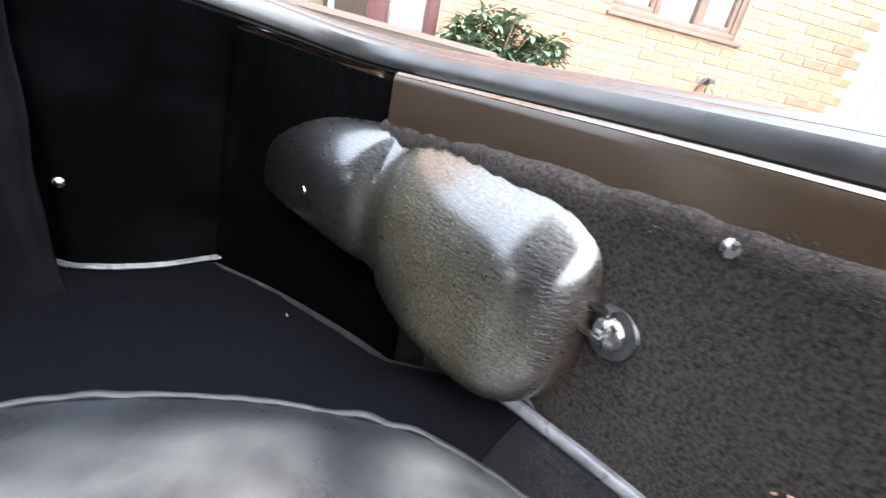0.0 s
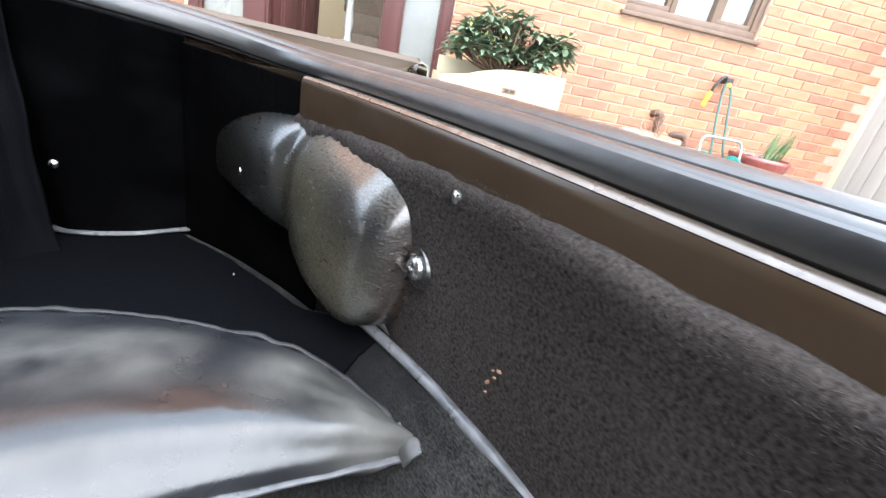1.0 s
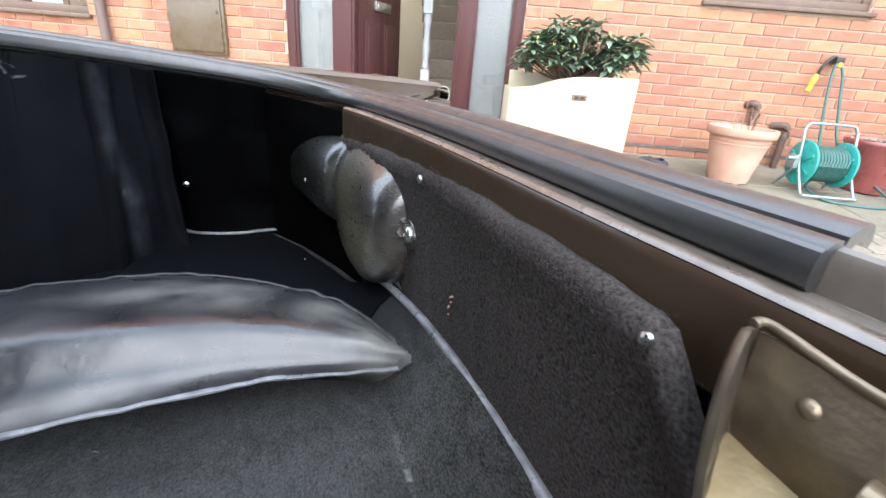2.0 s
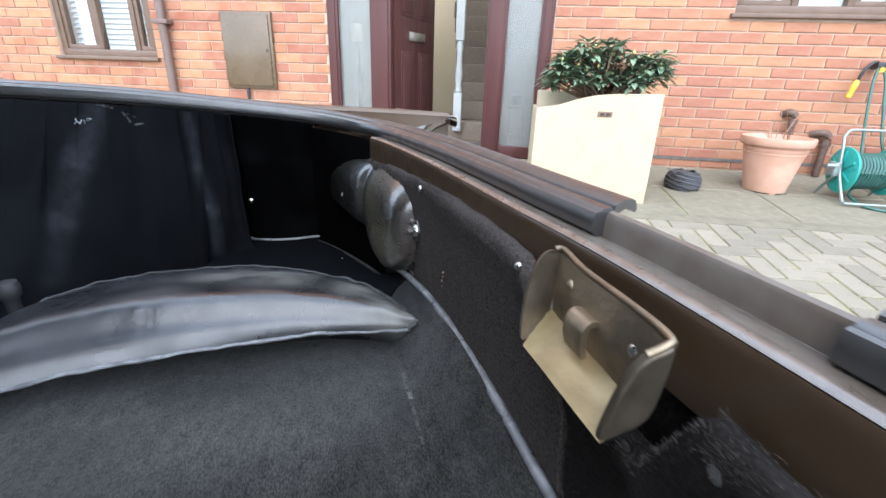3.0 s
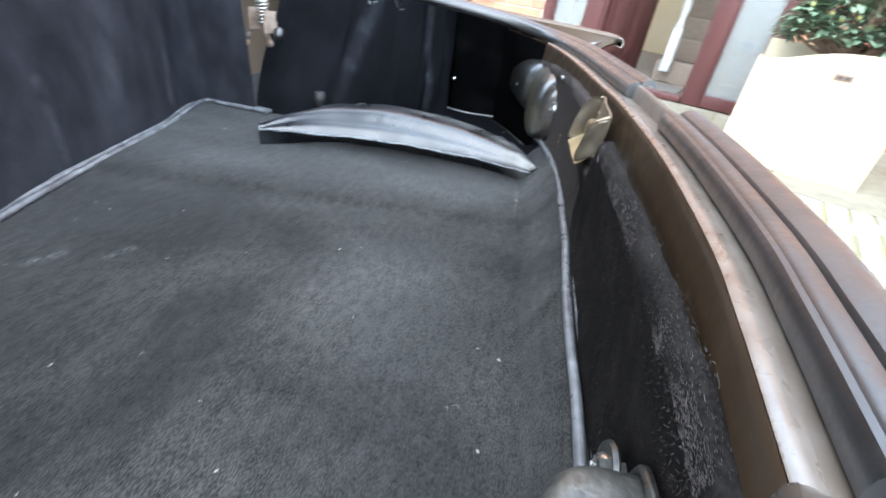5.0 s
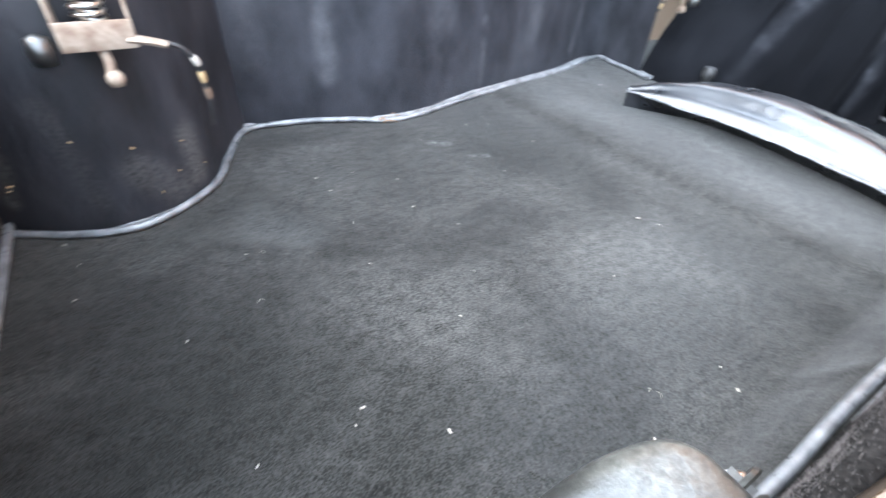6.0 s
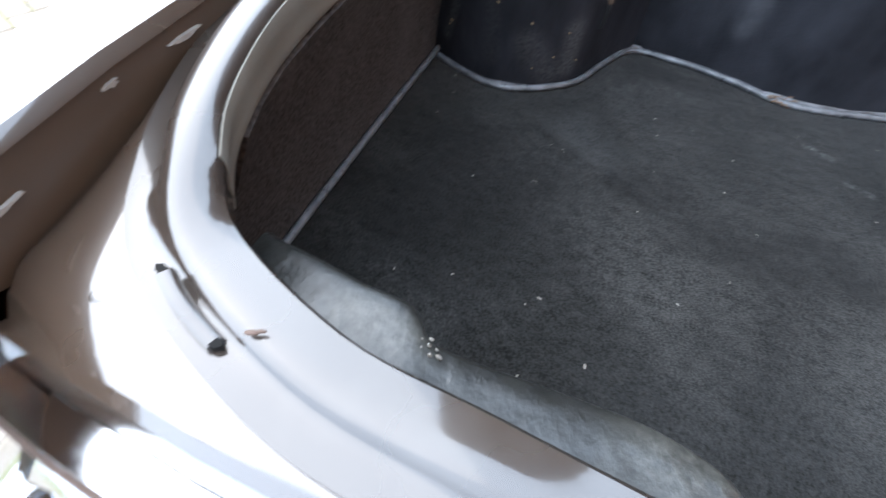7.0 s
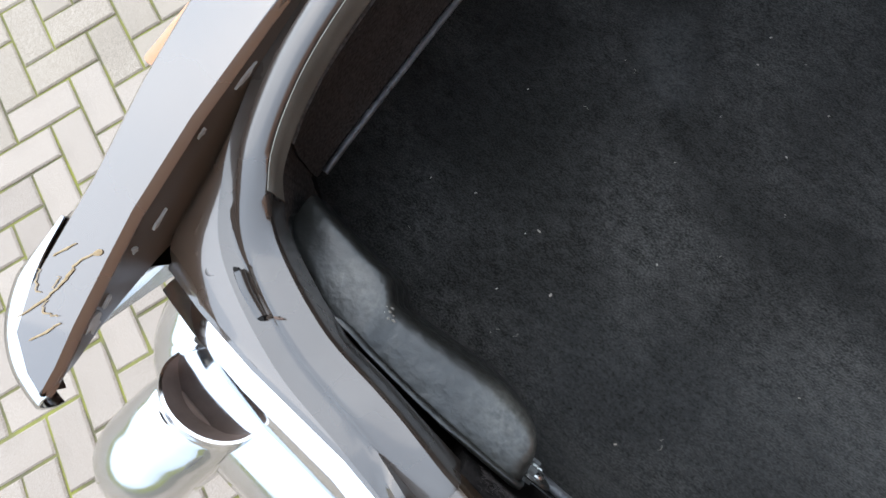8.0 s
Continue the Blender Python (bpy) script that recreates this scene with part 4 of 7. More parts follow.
# ---- lamp covers in both rear corners ----
def lamp_cover(mirror):
    s = -1 if mirror else 1
    skin_mat = MOULD_DUSTY if mirror else MOULD
    sections = [(0.331, 0.022, 0.036, 0.757, 0.804), (0.335, 0.021, 0.049, 0.739, 0.819), (0.345, 0.020, 0.060, 0.725, 0.830), (0.363, 0.021, 0.067, 0.716, 0.836), (0.39, 0.025, 0.070, 0.713, 0.837), (0.42, 0.030, 0.0735, 0.714, 0.836), (0.448, 0.035, 0.075, 0.719, 0.834), (0.462, 0.038, 0.0745, 0.723, 0.832),
                (0.472, 0.041, 0.0715, 0.727, 0.830), (0.484, 0.044, 0.075, 0.732, 0.829), (0.494, 0.048, 0.086, 0.736, 0.829), (0.515, 0.055, 0.097, 0.741, 0.828), (0.55, 0.072, 0.108, 0.745, 0.826), (0.58, 0.090, 0.117, 0.751, 0.820), (0.594, 0.100, 0.113, 0.760, 0.810)]
    if mirror:
        sections = [(0.327, 0.020, 0.037, 0.752, 0.790), (0.332, 0.020, 0.050, 0.730, 0.798), (0.342, 0.021, 0.060, 0.720, 0.801), (0.368, 0.022, 0.067, 0.716, 0.802), (0.400, 0.024, 0.068, 0.714, 0.802), (0.435, 0.028, 0.067, 0.716, 0.803), (0.453, 0.030, 0.067, 0.720, 0.804),
                    (0.463, 0.032, 0.069, 0.724, 0.806), (0.475, 0.034, 0.081, 0.730, 0.806), (0.500, 0.034, 0.084, 0.736, 0.805), (0.520, 0.038, 0.088, 0.740, 0.804), (0.545, 0.052, 0.092, 0.745, 0.802), (0.560, 0.068, 0.096, 0.752, 0.798)]
    # upright face under a broad sloping shoulder
    profile = smooth_path([(0, -1, 0), (0.5, -1, 0), (0.86, -0.94, 0), (0.98, -0.72, 0), (1.0, -0.3, 0), (0.985, 0.08, 0), (0.90, 0.38, 0), (0.71, 0.65, 0), (0.46, 0.86, 0), (0.2, 0.975, 0), (0, 1, 0)], 4)
    bm = bmesh.new()
    rings = []
    n, fine = len(sections), []
    for k in range(n - 1):  # a smooth run from section to section
        p, q, r, w = (sections[min(max(k + d, 0), n - 1)] for d in (-1, 0, 1, 2))
        for t in (0, 0.25, 0.5, 0.75):
            fine.append(tuple(0.5 * (2 * b + (c - a) * t + (2 * a - 5 * b + 4 * c - d) * t * t + (3 * b - a - 3 * c + d) * t ** 3) for a, b, c, d in zip(p, q, r, w)))
    for a, b0, b1, z0, z1 in (*fine, sections[-1]):
        ring = []
        mz, hz, depth = (z0 + z1) / 2, (z1 - z0) / 2, b1 - b0
        for t in range(19):
            if mirror:
                ang = -math.pi / 2 + math.pi * t / 18
                c, d = math.cos(ang), math.sin(ang)
                out, high = abs(c) ** 0.24, math.copysign(abs(d) ** 0.24, d)
            else:
                out, high = profile[round(t * (len(profile) - 1) / 18)].xy
            ring.append(Vector((s * a, b0 + depth * out, mz + hz * high)))
        rings.append(ring)
    grid(bm, rings)
    for ring in (bm.verts[:19], bm.verts[-19:]):
        bm.faces.new(ring)
    thick(bm, 0.002)
    cover = thing("lamp_cover", "dusty black moulded cover over the rear lamp", "cover", CAR, "rear lamp covers")
    part("shell", bm, skin_mat, cover, "", 65)
    # outer flange lip
    lip = smooth_path([(s * a, b0 + 0.003, z1 + 0.002) for a, b0, b1, z0, z1 in sections[::2]] + [(s * a, b0 + 0.003, z0 - 0.002) for a, b0, b1, z0, z1 in sections[::-2]], 5, closed=True)
    part("flange", tube(bmesh.new(), lip, 0.0025, 6, closed=True), skin_mat, cover, "", 60)
    # fixing ear with its bolt
    bm = lathe(bmesh.new(), [(0.0005, 0), (0.0125, 0), (0.0135, 0.001), (0.0125, 0.003), (0.0005, 0.003)], 20)
    bmesh.ops.rotate(bm, verts=bm.verts[:], cent=(0, 0, 0), matrix=Matrix.Rotation(radians(-90), 3, "X"))
    bmesh.ops.translate(bm, verts=bm.verts[:], vec=(s * 0.321, 0.029, 0.781))
    box(bm, s * 0.320, s * 0.342, 0.026, 0.040, 0.7775, 0.7795)
    box(bm, s * 0.322, s * 0.342, 0.026, 0.037, 0.789, 0.791)
    ear = part("fixing_ear", bm, skin_mat, cover, "", 40)
    bm = lathe(bmesh.new(), [(0.0005, 0), (0.0078, 0), (0.0078, 0.001), (0.0066, 0.003), (0.004, 0.0042), (0.0006, 0.0046)], 16)
    box(bm, -0.0035, 0.0035, -0.0006, 0.0006, 0.0042, 0.0052)
    box(bm, -0.0006, 0.0006, -0.0035, 0.0035, 0.0042, 0.0052)
    bmesh.ops.rotate(bm, verts=bm.verts[:], cent=(0, 0, 0), matrix=Matrix.Rotation(radians(-90), 3, "X"))
    bmesh.ops.translate(bm, verts=bm.verts[:], vec=(s * 0.321, 0.032, 0.781))
    part("bolt", bm, STEEL, ear, "bright cross-head bolt", 40)
    if not mirror:
        bm = lathe(bmesh.new(), [(0.0004, 0), (0.004, 0), (0.0036, 0.0015), (0.0004, 0.0022)], 12)
        bmesh.ops.rotate(bm, verts=bm.verts[:], cent=(0, 0, 0), matrix=Matrix.Rotation(radians(-90), 3, "X"))
        bmesh.ops.translate(bm, verts=bm.verts[:], vec=(s * 0.532, 0.101, 0.771))
        part("screw", bm, STEEL, cover, "small bright screw", 40)
        edge = smooth_path([(0.603, 0.112, 0.815), (0.609, 0.117, 0.795), (0.606, 0.116, 0.772), (0.598, 0.111, 0.757)], 5)
        part("lens_edge", tube(bmesh.new(), edge, lambda u: 0.0006 + 0.0026 * math.sin(math.pi * u), 6), LENS_AMBER, cover, "orange lens edge showing past the cover", 60)
    return cover


lamp_cover(False)
lamp_cover(True)


# ---- stuffed vinyl bag on the carpet ----
def vinyl_bag():
    front = smooth_path([(0.271, 0.040, 0), (0.275, 0.157, 0), (0.258, 0.254, 0), (0.245, 0.338, 0), (0.226, 0.405, 0), (0.200, 0.486, 0)], 14)
    back = smooth_path([(0.277, 0.038, 0), (0.362, 0.080, 0), (0.419, 0.171, 0), (0.443, 0.270, 0), (0.405, 0.411, 0), (0.211, 0.491, 0)], 14)
    top, nv = [], 36
    for i, (f, b) in enumerate(zip(front, back)):
        u = i / (len(front) - 1)
        hump = 0.036 * (math.sin(math.pi * min(max(u, 0.02), 0.98)) ** 0.55)
        row = []
        for j in range(nv + 1):
            v = j / nv
            base = 0.014 + 0.013 * min(1.0, 2.5 * u) + v * 0.006
            ridge = hump * (math.sin(math.pi * v ** 0.6) ** 0.95 - 0.22 * math.exp(-((v - 0.12) / 0.07) ** 2) if 0 < v < 1 else 0.0)
            q = f.lerp(b, v)
            w = (0.0068 * noise.noise(Vector((q.x * 13, q.y * 11, 1))) + 0.0010 * noise.noise(Vector((q.x * 34, q.y * 26, 7))) + (0.0007 + 0.0028 * max(0.0, 1 - u / 0.22)) * noise.noise(Vector((q.x * 80, q.y * 80, 3)))) * math.sin(math.pi * v) ** 0.6
            row.append(Vector((q.x, q.y, FLOOR_Z + 0.004 + base + ridge + w)))
        top.append(row)
    bag = thing("vinyl_bag", "scuffed black vinyl tool bag lying on the boot carpet", "bag", CAR)
    bm = grid(bmesh.new(), top)
    grid(bm, [[Vector((p.x, p.y, p.z if j in (0, nv) else FLOOR_Z + 0.001 + (row[0].z - FLOOR_Z) * max(0.0, 1 - (j / nv) / 0.3) + (row[-1].z - FLOOR_Z) * max(0.0, 1 - (1 - j / nv) / 0.2))) for j, p in enumerate(row)] for row in top])
    bmesh.ops.remove_doubles(bm, verts=bm.verts[:], dist=0.0004)
    part("skin", bm, VINYL, bag, "", 50)
    for edge, name, r, wave in (([r[0] for r in top], "front_seam", 0.0028, 0.0016), ([r[-1] for r in top], "back_seam", 0.0020, 0.003)):
        path = [p + Vector((0, 0, wave * noise.noise(p * 60) + 0.001)) for p in smooth_path(edge, 2)]
        part(name, tube(bmesh.new(), path, lambda u: r * (1 + 0.25 * math.sin(41 * u) * math.sin(17 * u)), 7, flat=0.6), PIPING if name == "front_seam" else BLACK, bag, "frayed folded seam", 60)
    # torn end flap and carrying knob
    flap = [[Vector((0.262 + 0.026 * u, 0.052 - 0.020 * v - 0.004 * u, FLOOR_Z + 0.026 + 0.006 * math.sin(3 * v) + 0.003 * noise.noise(Vector((u * 5, v * 5, 3))))) for u in (0, 0.25, 0.5, 0.75, 1)] for v in (0, 0.25, 0.5, 0.75, 1)]
    part("end_flap", slab(grid(bmesh.new(), flap), (0, 0, -0.002)), VINYL, bag, "frayed end flap", 50)
    return bag


vinyl_bag()
bung = part("rubber_bung", lathe(bmesh.new(), [(0.002, 0.0), (0.008, 0.0), (0.0075, 0.022), (0.011, 0.026), (0.012, 0.036), (0.010, 0.043), (0.002, 0.045)], 18, (0.425, 0.482, FLOOR_Z + 0.002)), BLACK, None, smooth=50, matrix=CAR)
tagged(bung, "black rubber bung standing on the carpet by the side panel", "bung")


# ---- latch in the middle of the rear panel ----
def latch():
    """A pressed cup: sloping back plate, dished floor, two rounded ears and a bent striker strap."""
    body = thing("boot_latch", "tarnished pressed-steel boot latch bucket on the rear panel", "latch", CAR)

    def pressed(name, corners, mat, sag=0.0, n=8):
        a, b, c, d = (Vector(p) for p in corners)
        normal = (b - a).cross(d - a).normalized()
        rows = []
        for j in range(n + 1):
            v = j / n
            rows.append([a.lerp(b, i / n).lerp(d.lerp(c, i / n), v) + normal * sag * math.sin(math.pi * i / n) * math.sin(math.pi * v) + Vector((0, 0.0006, 0.0006)) * noise.noise(Vector((i * 0.7, j * 0.7, len(name)))) for i in range(n + 1)])
        return part(name, thick(grid(bmesh.new(), rows), 0.0018), mat, body, "", 50)

    def ear(name, outline, out):
        loop = smooth_path(outline, 5, closed=True)
        mid = sum(loop, Vector()) / len(loop)
        bm = bmesh.new()
        rings = [[p + (mid - p) * k + Vector((out * h, 0, 0)) for p in loop] for k, h in ((0.0, 0.0), (0.05, 0.0014), (0.14, 0.0019), (0.5, 0.0006))]
        vs = [[bm.verts.new(p) for p in r] for r in rings]
        for r0, r1 in zip(vs, vs[1:]):
            for k in range(len(loop)):
                bm.faces.new((r0[k], r0[(k + 1) % len(loop)], r1[(k + 1) % len(loop)], r1[k]))
        bm.faces.new(vs[-1])
        bmesh.ops.recalc_face_normals(bm, faces=bm.faces[:])
        return part(name, slab(bm, (-out * 0.0016, 0, 0)), BRACKET_DARK, body, "", 60)

    pressed("back_plate", ((0.055, 0.010, 0.857), (-0.035, 0.016, 0.860), (-0.032, 0.018, 0.824), (0.052, 0.013, 0.824)), BRACKET, -0.003)
    pressed("bottom_plate", ((0.052, 0.013, 0.826), (-0.032, 0.018, 0.826), (-0.029, 0.034, 0.814), (0.036, 0.036, 0.816)), BRACKET_PALE, -0.0025)
    ear("ear", [(0.056, 0.009, 0.853), (0.0555, 0.014, 0.8590), (0.052, 0.022, 0.8585), (0.047, 0.030, 0.849), (0.042, 0.035, 0.834), (0.038, 0.0365, 0.819), (0.044, 0.026, 0.8195), (0.051, 0.013, 0.825)], 1)
    ear("ear", [(-0.0355, 0.016, 0.856), (-0.0360, 0.0195, 0.8588), (-0.0345, 0.0255, 0.8555), (-0.0330, 0.030, 0.848), (-0.0320, 0.034, 0.834), (-0.0300, 0.0350, 0.8165), (-0.0315, 0.027, 0.8195), (-0.0335, 0.018, 0.828)], -1)
    lip = smooth_path([(0.0555, 0.013, 0.8595), (0.053, 0.009, 0.8598), (0.03, 0.011, 0.8585), (0.0, 0.013, 0.8598), (-0.022, 0.0145, 0.8605), (-0.034, 0.0165, 0.8605), (-0.0358, 0.0200, 0.8592), (-0.0345, 0.0258, 0.8558)], 5)
    part("rolled_lip", tube(bmesh.new(), lip, 0.0016, 8), BRACKET, body, "", 60)
    strap = smooth_path([(0.012, 0.009, 0.8400), (0.012, 0.016, 0.8445), (0.011, 0.022, 0.8455), (0.0105, 0.0255, 0.8415), (0.010, 0.0262, 0.835), (0.010, 0.0245, 0.828)], 4)
    bm = grid(bmesh.new(), [[p + Vector((w, 0, 0)) for w in (-0.0075, -0.004, 0.0, 0.004, 0.0075)] for p in strap])
    part("striker", thick(bm, 0.0026), BRACKET, body, "bent striker strap", 50)
    for a, z, r in ((-0.018, 0.845, 0.0038), (0.036, 0.8475, 0.003), (-0.020, 0.832, 0.003)):
        bm = lathe(bmesh.new(), [(0.0004, 0), (r, 0), (r * 0.95, 0.002), (r * 0.5, 0.0034), (0.0004, 0.0036)], 12)
        bmesh.ops.rotate(bm, verts=bm.verts[:], cent=(0, 0, 0), matrix=Matrix.Rotation(radians(-90), 3, "X"))
        bmesh.ops.translate(bm, verts=bm.verts[:], vec=(a, 0.0135 - 0.055 * a, z))
        part("stud", bm, STEEL if r > 0.0035 else BRACKET, body, "", 50)
    return body


latch()


# ---- screws in the linings ----
def lining_screw(a, b, z, r=0.0045, toward=(0, 1)):
    bm = lathe(bmesh.new(), [(0.0004, -0.001), (r, -0.001), (r * 0.95, 0.0008), (r * 0.5, 0.0018), (0.0004, 0.002)], 12)
    bmesh.ops.rotate(bm, verts=bm.verts[:], cent=(0, 0, 0), matrix=Vector((0, 0, 1)).rotation_difference(Vector((*toward, 0))).to_matrix())
    bmesh.ops.translate(bm, verts=bm.verts[:], vec=(a, b, z))
    part("lining_screw", bm, STEEL, car, "bright screw head", 40)


lining_screw(0.2915, 0.0345, 0.836, 0.0036)
lining_screw(-0.066, 0.020, 0.834)
lining_screw(0.079, 0.0220, 0.840, 0.0028)
lining_screw(0.618, 0.243, 0.744, 0.004, (-1, 0))

# ---- body outside the boot ----
def smooth_rows(rows, steps):
    """Fills in rows between rows along smooth lines."""
    return [list(r) for r in zip(*(smooth_path(line, steps) for line in zip(*rows)))]


for s in (-1, 1):
    # fin: inner face, flat top, outer flank
    rows = []
    for b, inn, out in ((-0.076, 0.572, 0.577), (-0.072, 0.572, 0.592), (-0.060, 0.574, 0.612), (-0.038, 0.580, 0.622), (0.0, 0.588, 0.628), (0.03, 0.594, 0.632), (0.09, 0.600, 0.645), (0.16, 0.602, 0.655), (0.3, 0.604, 0.668), (0.5, 0.605, 0.68), (0.8, 0.60, 0.69), (1.1, 0.59, 0.69)):
        z_top = 0.884 + 0.03 * b + 0.005 * s
        grow = min(max((b + 0.076) / 0.04, 0), 1)
        deep = float(np.interp(b, (-0.076, -0.063, -0.04, -0.02, 0.0, 0.016, 0.03), (0.005, 0.012, 0.019, 0.027, 0.034, 0.042, 0.046)))
        fall = float(np.interp(b, (-0.076, -0.04, 0.0, 0.03), (0.03, 0.08, 0.3, 1.0)))
        rows.append([Vector((s * a, b, zz)) for a, zz in ((inn + 0.004, z_top - deep), (inn + 0.001, z_top - deep * 0.45), (inn, z_top - 0.003), (inn + 0.003, z_top), (out - 0.004, z_top), (out, z_top - 0.003),
                                                          (out + 0.004 * grow, z_top - max(0.014 * fall, 0.0035)), (out + 0.010 * grow, z_top - max(0.04 * fall, 0.004)), (out + 0.016 * grow, z_top - max(0.10 * fall, 0.0045)), (out + 0.02 * grow, z_top - max(0.2 * fall, 0.005)),
                                                          (out + 0.02 * grow, z_top - max(0.34 * fall, 0.0055)), (out, z_top - max(0.52 * fall, 0.006)))])
    wing = part("rear_wing", slab(grid(bmesh.new(), [row[2:] for row in rows]), (-0.001 * s, 0, -0.0015)), PAINT if s < 0 else PAINT_LIT_COPY, car, "brown painted wing with a flat-topped fin", 30)
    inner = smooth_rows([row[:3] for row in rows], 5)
    part("fin_inner_face", slab(grid(bmesh.new(), inner), (0.0012 * s, 0, 0)), PAINT_LIT_COPY, wing, "brown inner face of the fin, reflected light put into its colour", 40)
    under = [[r[0], r[0].lerp(r[-1], 0.5) + Vector((0, 0, -0.002)), r[-1]] for r in rows[:5]]
    part("fin_underside", slab(grid(bmesh.new(), under), (0, 0, 0.001)), PAINT, wing, "", 40)
    part("side_flasher", boxed(s * 0.652, s * 0.668, 0.10, 0.165, 0.850, 0.868, 0.004), LENS_AMBER, wing, "orange lens on the fin", 40)
# rear panel below the sill, deck ahead of the boot
FIN_IN = [(-0.076, 0.572), (-0.060, 0.574), (-0.038, 0.580), (0.0, 0.588), (0.03, 0.594), (0.09, 0.600), (0.16, 0.602), (0.3, 0.604), (0.5, 0.605), (0.8, 0.60)]


def fin_in(b):
    return float(np.interp(b, [q[0] for q in FIN_IN], [q[1] for q in FIN_IN]))


def evenly(path, n):
    run = [0.0]
    for p, q in zip(path, path[1:]):
        run.append(run[-1] + (q - p).length)
    return [Vector([np.interp(run[-1] * k / n, run, [p[c] for p in path]) for c in range(3)]) for k in range(n + 1)]


def offset(path, d, h):
    out = []
    for i, p in enumerate(path):
        tan = path[min(i + 1, len(path) - 1)] - path[max(i - 1, 0)]
        tan.z = 0
        tan.normalize()
        out.append(p + Vector((-tan.y, tan.x, 0)) * d + Vector((0, 0, h)))
    return out


OUT = []  # outer edge of the rear sill, wing to wing
for s in (-1, 1):
    half = [p for p in RIM if 0 <= p.x * s] if s > 0 else [p for p in RIM if p.x * s >= 0][::-1]
    edge = offset(half, -0.022 * s, -0.0165)
    straight = [p for p in edge if p.x * s < 0.43 and p.y < 0.2]
    corner = [straight[-1], Vector((s * 0.50, straight[-1].y + 0.004, straight[-1].z - 0.004)), Vector((s * 0.55, straight[-1].y + 0.009, straight[-1].z - 0.009)), Vector((s * 0.590, straight[-1].y + 0.014, 0.840 + 0.005 * s))]
    OUT = corner[:0:-1] + straight[::-1] if s < 0 else OUT + straight + corner[1:]
    # sheet between the opening's flange and the fin
    n1, n2 = 26, 30
    bend = next(i for i, p in enumerate(edge) if p.y > 0.13)
    first = next(i for i, p in enumerate(edge) if p.x * s >= 0.43)
    root = [Vector((s * (fin_in(b) + 0.002), b, 0.848 + 0.03 * b + 0.005 * s)) for b in (0.02, 0.06, 0.10, 0.14, 0.2, 0.3, 0.4, 0.5, 0.6, 0.7)]
    inner_line = evenly(edge[first - 1:bend + 1], n1) + evenly(edge[bend:], n2)[1:]
    outer_line = evenly(corner + root[:4], n1) + evenly(root[3:], n2)[1:]
    rows = [[Vector((*a.lerp(b, f).xy, a.z + (b.z - a.z) * f ** 3)) for f in (0, 0.08, 0.18, 0.3, 0.42, 0.55, 0.68, 0.8, 0.9, 1)] for a, b in zip(inner_line, outer_line)]
    part("side_deck", thick(grid(bmesh.new(), rows), 0.0012), PAINT, car, "brown painted metal between the opening and the fin", 40)
rows = [[p + Vector((0, -d, h)) for p in OUT] for d, h in ((0.0, 0.0), (0.004, -0.002), (0.008, -0.012), (0.012, -0.05), (0.018, -0.14), (0.018, -0.28), (0.0, -0.48))]
part("rear_panel", thick(grid(bmesh.new(), rows), 0.0015), PAINT, car, "brown painted rear panel", 40)
part("chrome_strip", sweep(bmesh.new(), [p + Vector((0, -0.013, -0.018)) for p in OUT], [(0.007, 0), (0.004, 0.004), (-0.002, 0.0050), (-0.0085, 0.0042), (-0.0105, -0.004), (0.003, -0.008)], True), CHROME, car, "bright trim strip", 40)
part("strip_seam", tube(bmesh.new(), [p + Vector((0, -0.0235, -0.0225)) for p in OUT], 0.0016, 6), CAST, car, "dirty seam under the trim strip", 60)
part("upper_apron", slab(grid(bmesh.new(), [[Vector((p.x * (0.960 + 0.1 * d), p.y - d, p.z + h)) for p in OUT] for d, h in ((0.022, -0.026), (0.030, -0.030), (0.042, -0.040), (0.056, -0.062))]), (0, 0, -0.002)), CHROME, car, "chrome filler between panel and bumper", 60)
# the boot lid, unseen, stands open hinged along the deck; it shades the boot
lid = part("boot_lid", slab(grid(bmesh.new(), [[Vector((a * (0.60 - 0.03 * f), 0.785 - 0.29 * f + 0.02 * math.cos(a * 1.5), 0.935 + 0.68 * f)) for a in (-1, -0.97, -0.6, -0.2, 0.2, 0.6, 0.97, 1)] for f in (0, 0.03, 0.25, 0.5, 0.75, 0.97, 1)]), (0, 0.020, 0.011)), UNDER, car, "unseen open boot lid, black inside to shade the boot", 40)
part("lid_brace", boxed(-0.03, 0.03, -0.012, 0.0, -0.32, 0.32, 0.006), UNDER, lid, "pressed stiffener inside the lid", 40, pose(0, 0.650, 1.275, 23.1))
aerial = part("aerial_base", lathe(bmesh.new(), [(0.001, 0.0), (0.026, 0.0), (0.026, 0.004), (0.020, 0.014), (0.008, 0.020), (0.0065, 0.034), (0.001, 0.036)], 20, (0.655, 0.56, 0.9035)), CHROME, car, "bright aerial base on the wing", 50)
part("deck", boxed(-0.62, 0.62, 0.765, 1.15, 0.90, 0.925, 0.006), PAINT, car, "brown deck ahead of the boot", 40)
part("underbody", boxed(-0.66, 0.66, -0.03, 1.15, 0.36, 0.63, 0.02), UNDER, car, "dark underbody", 40)

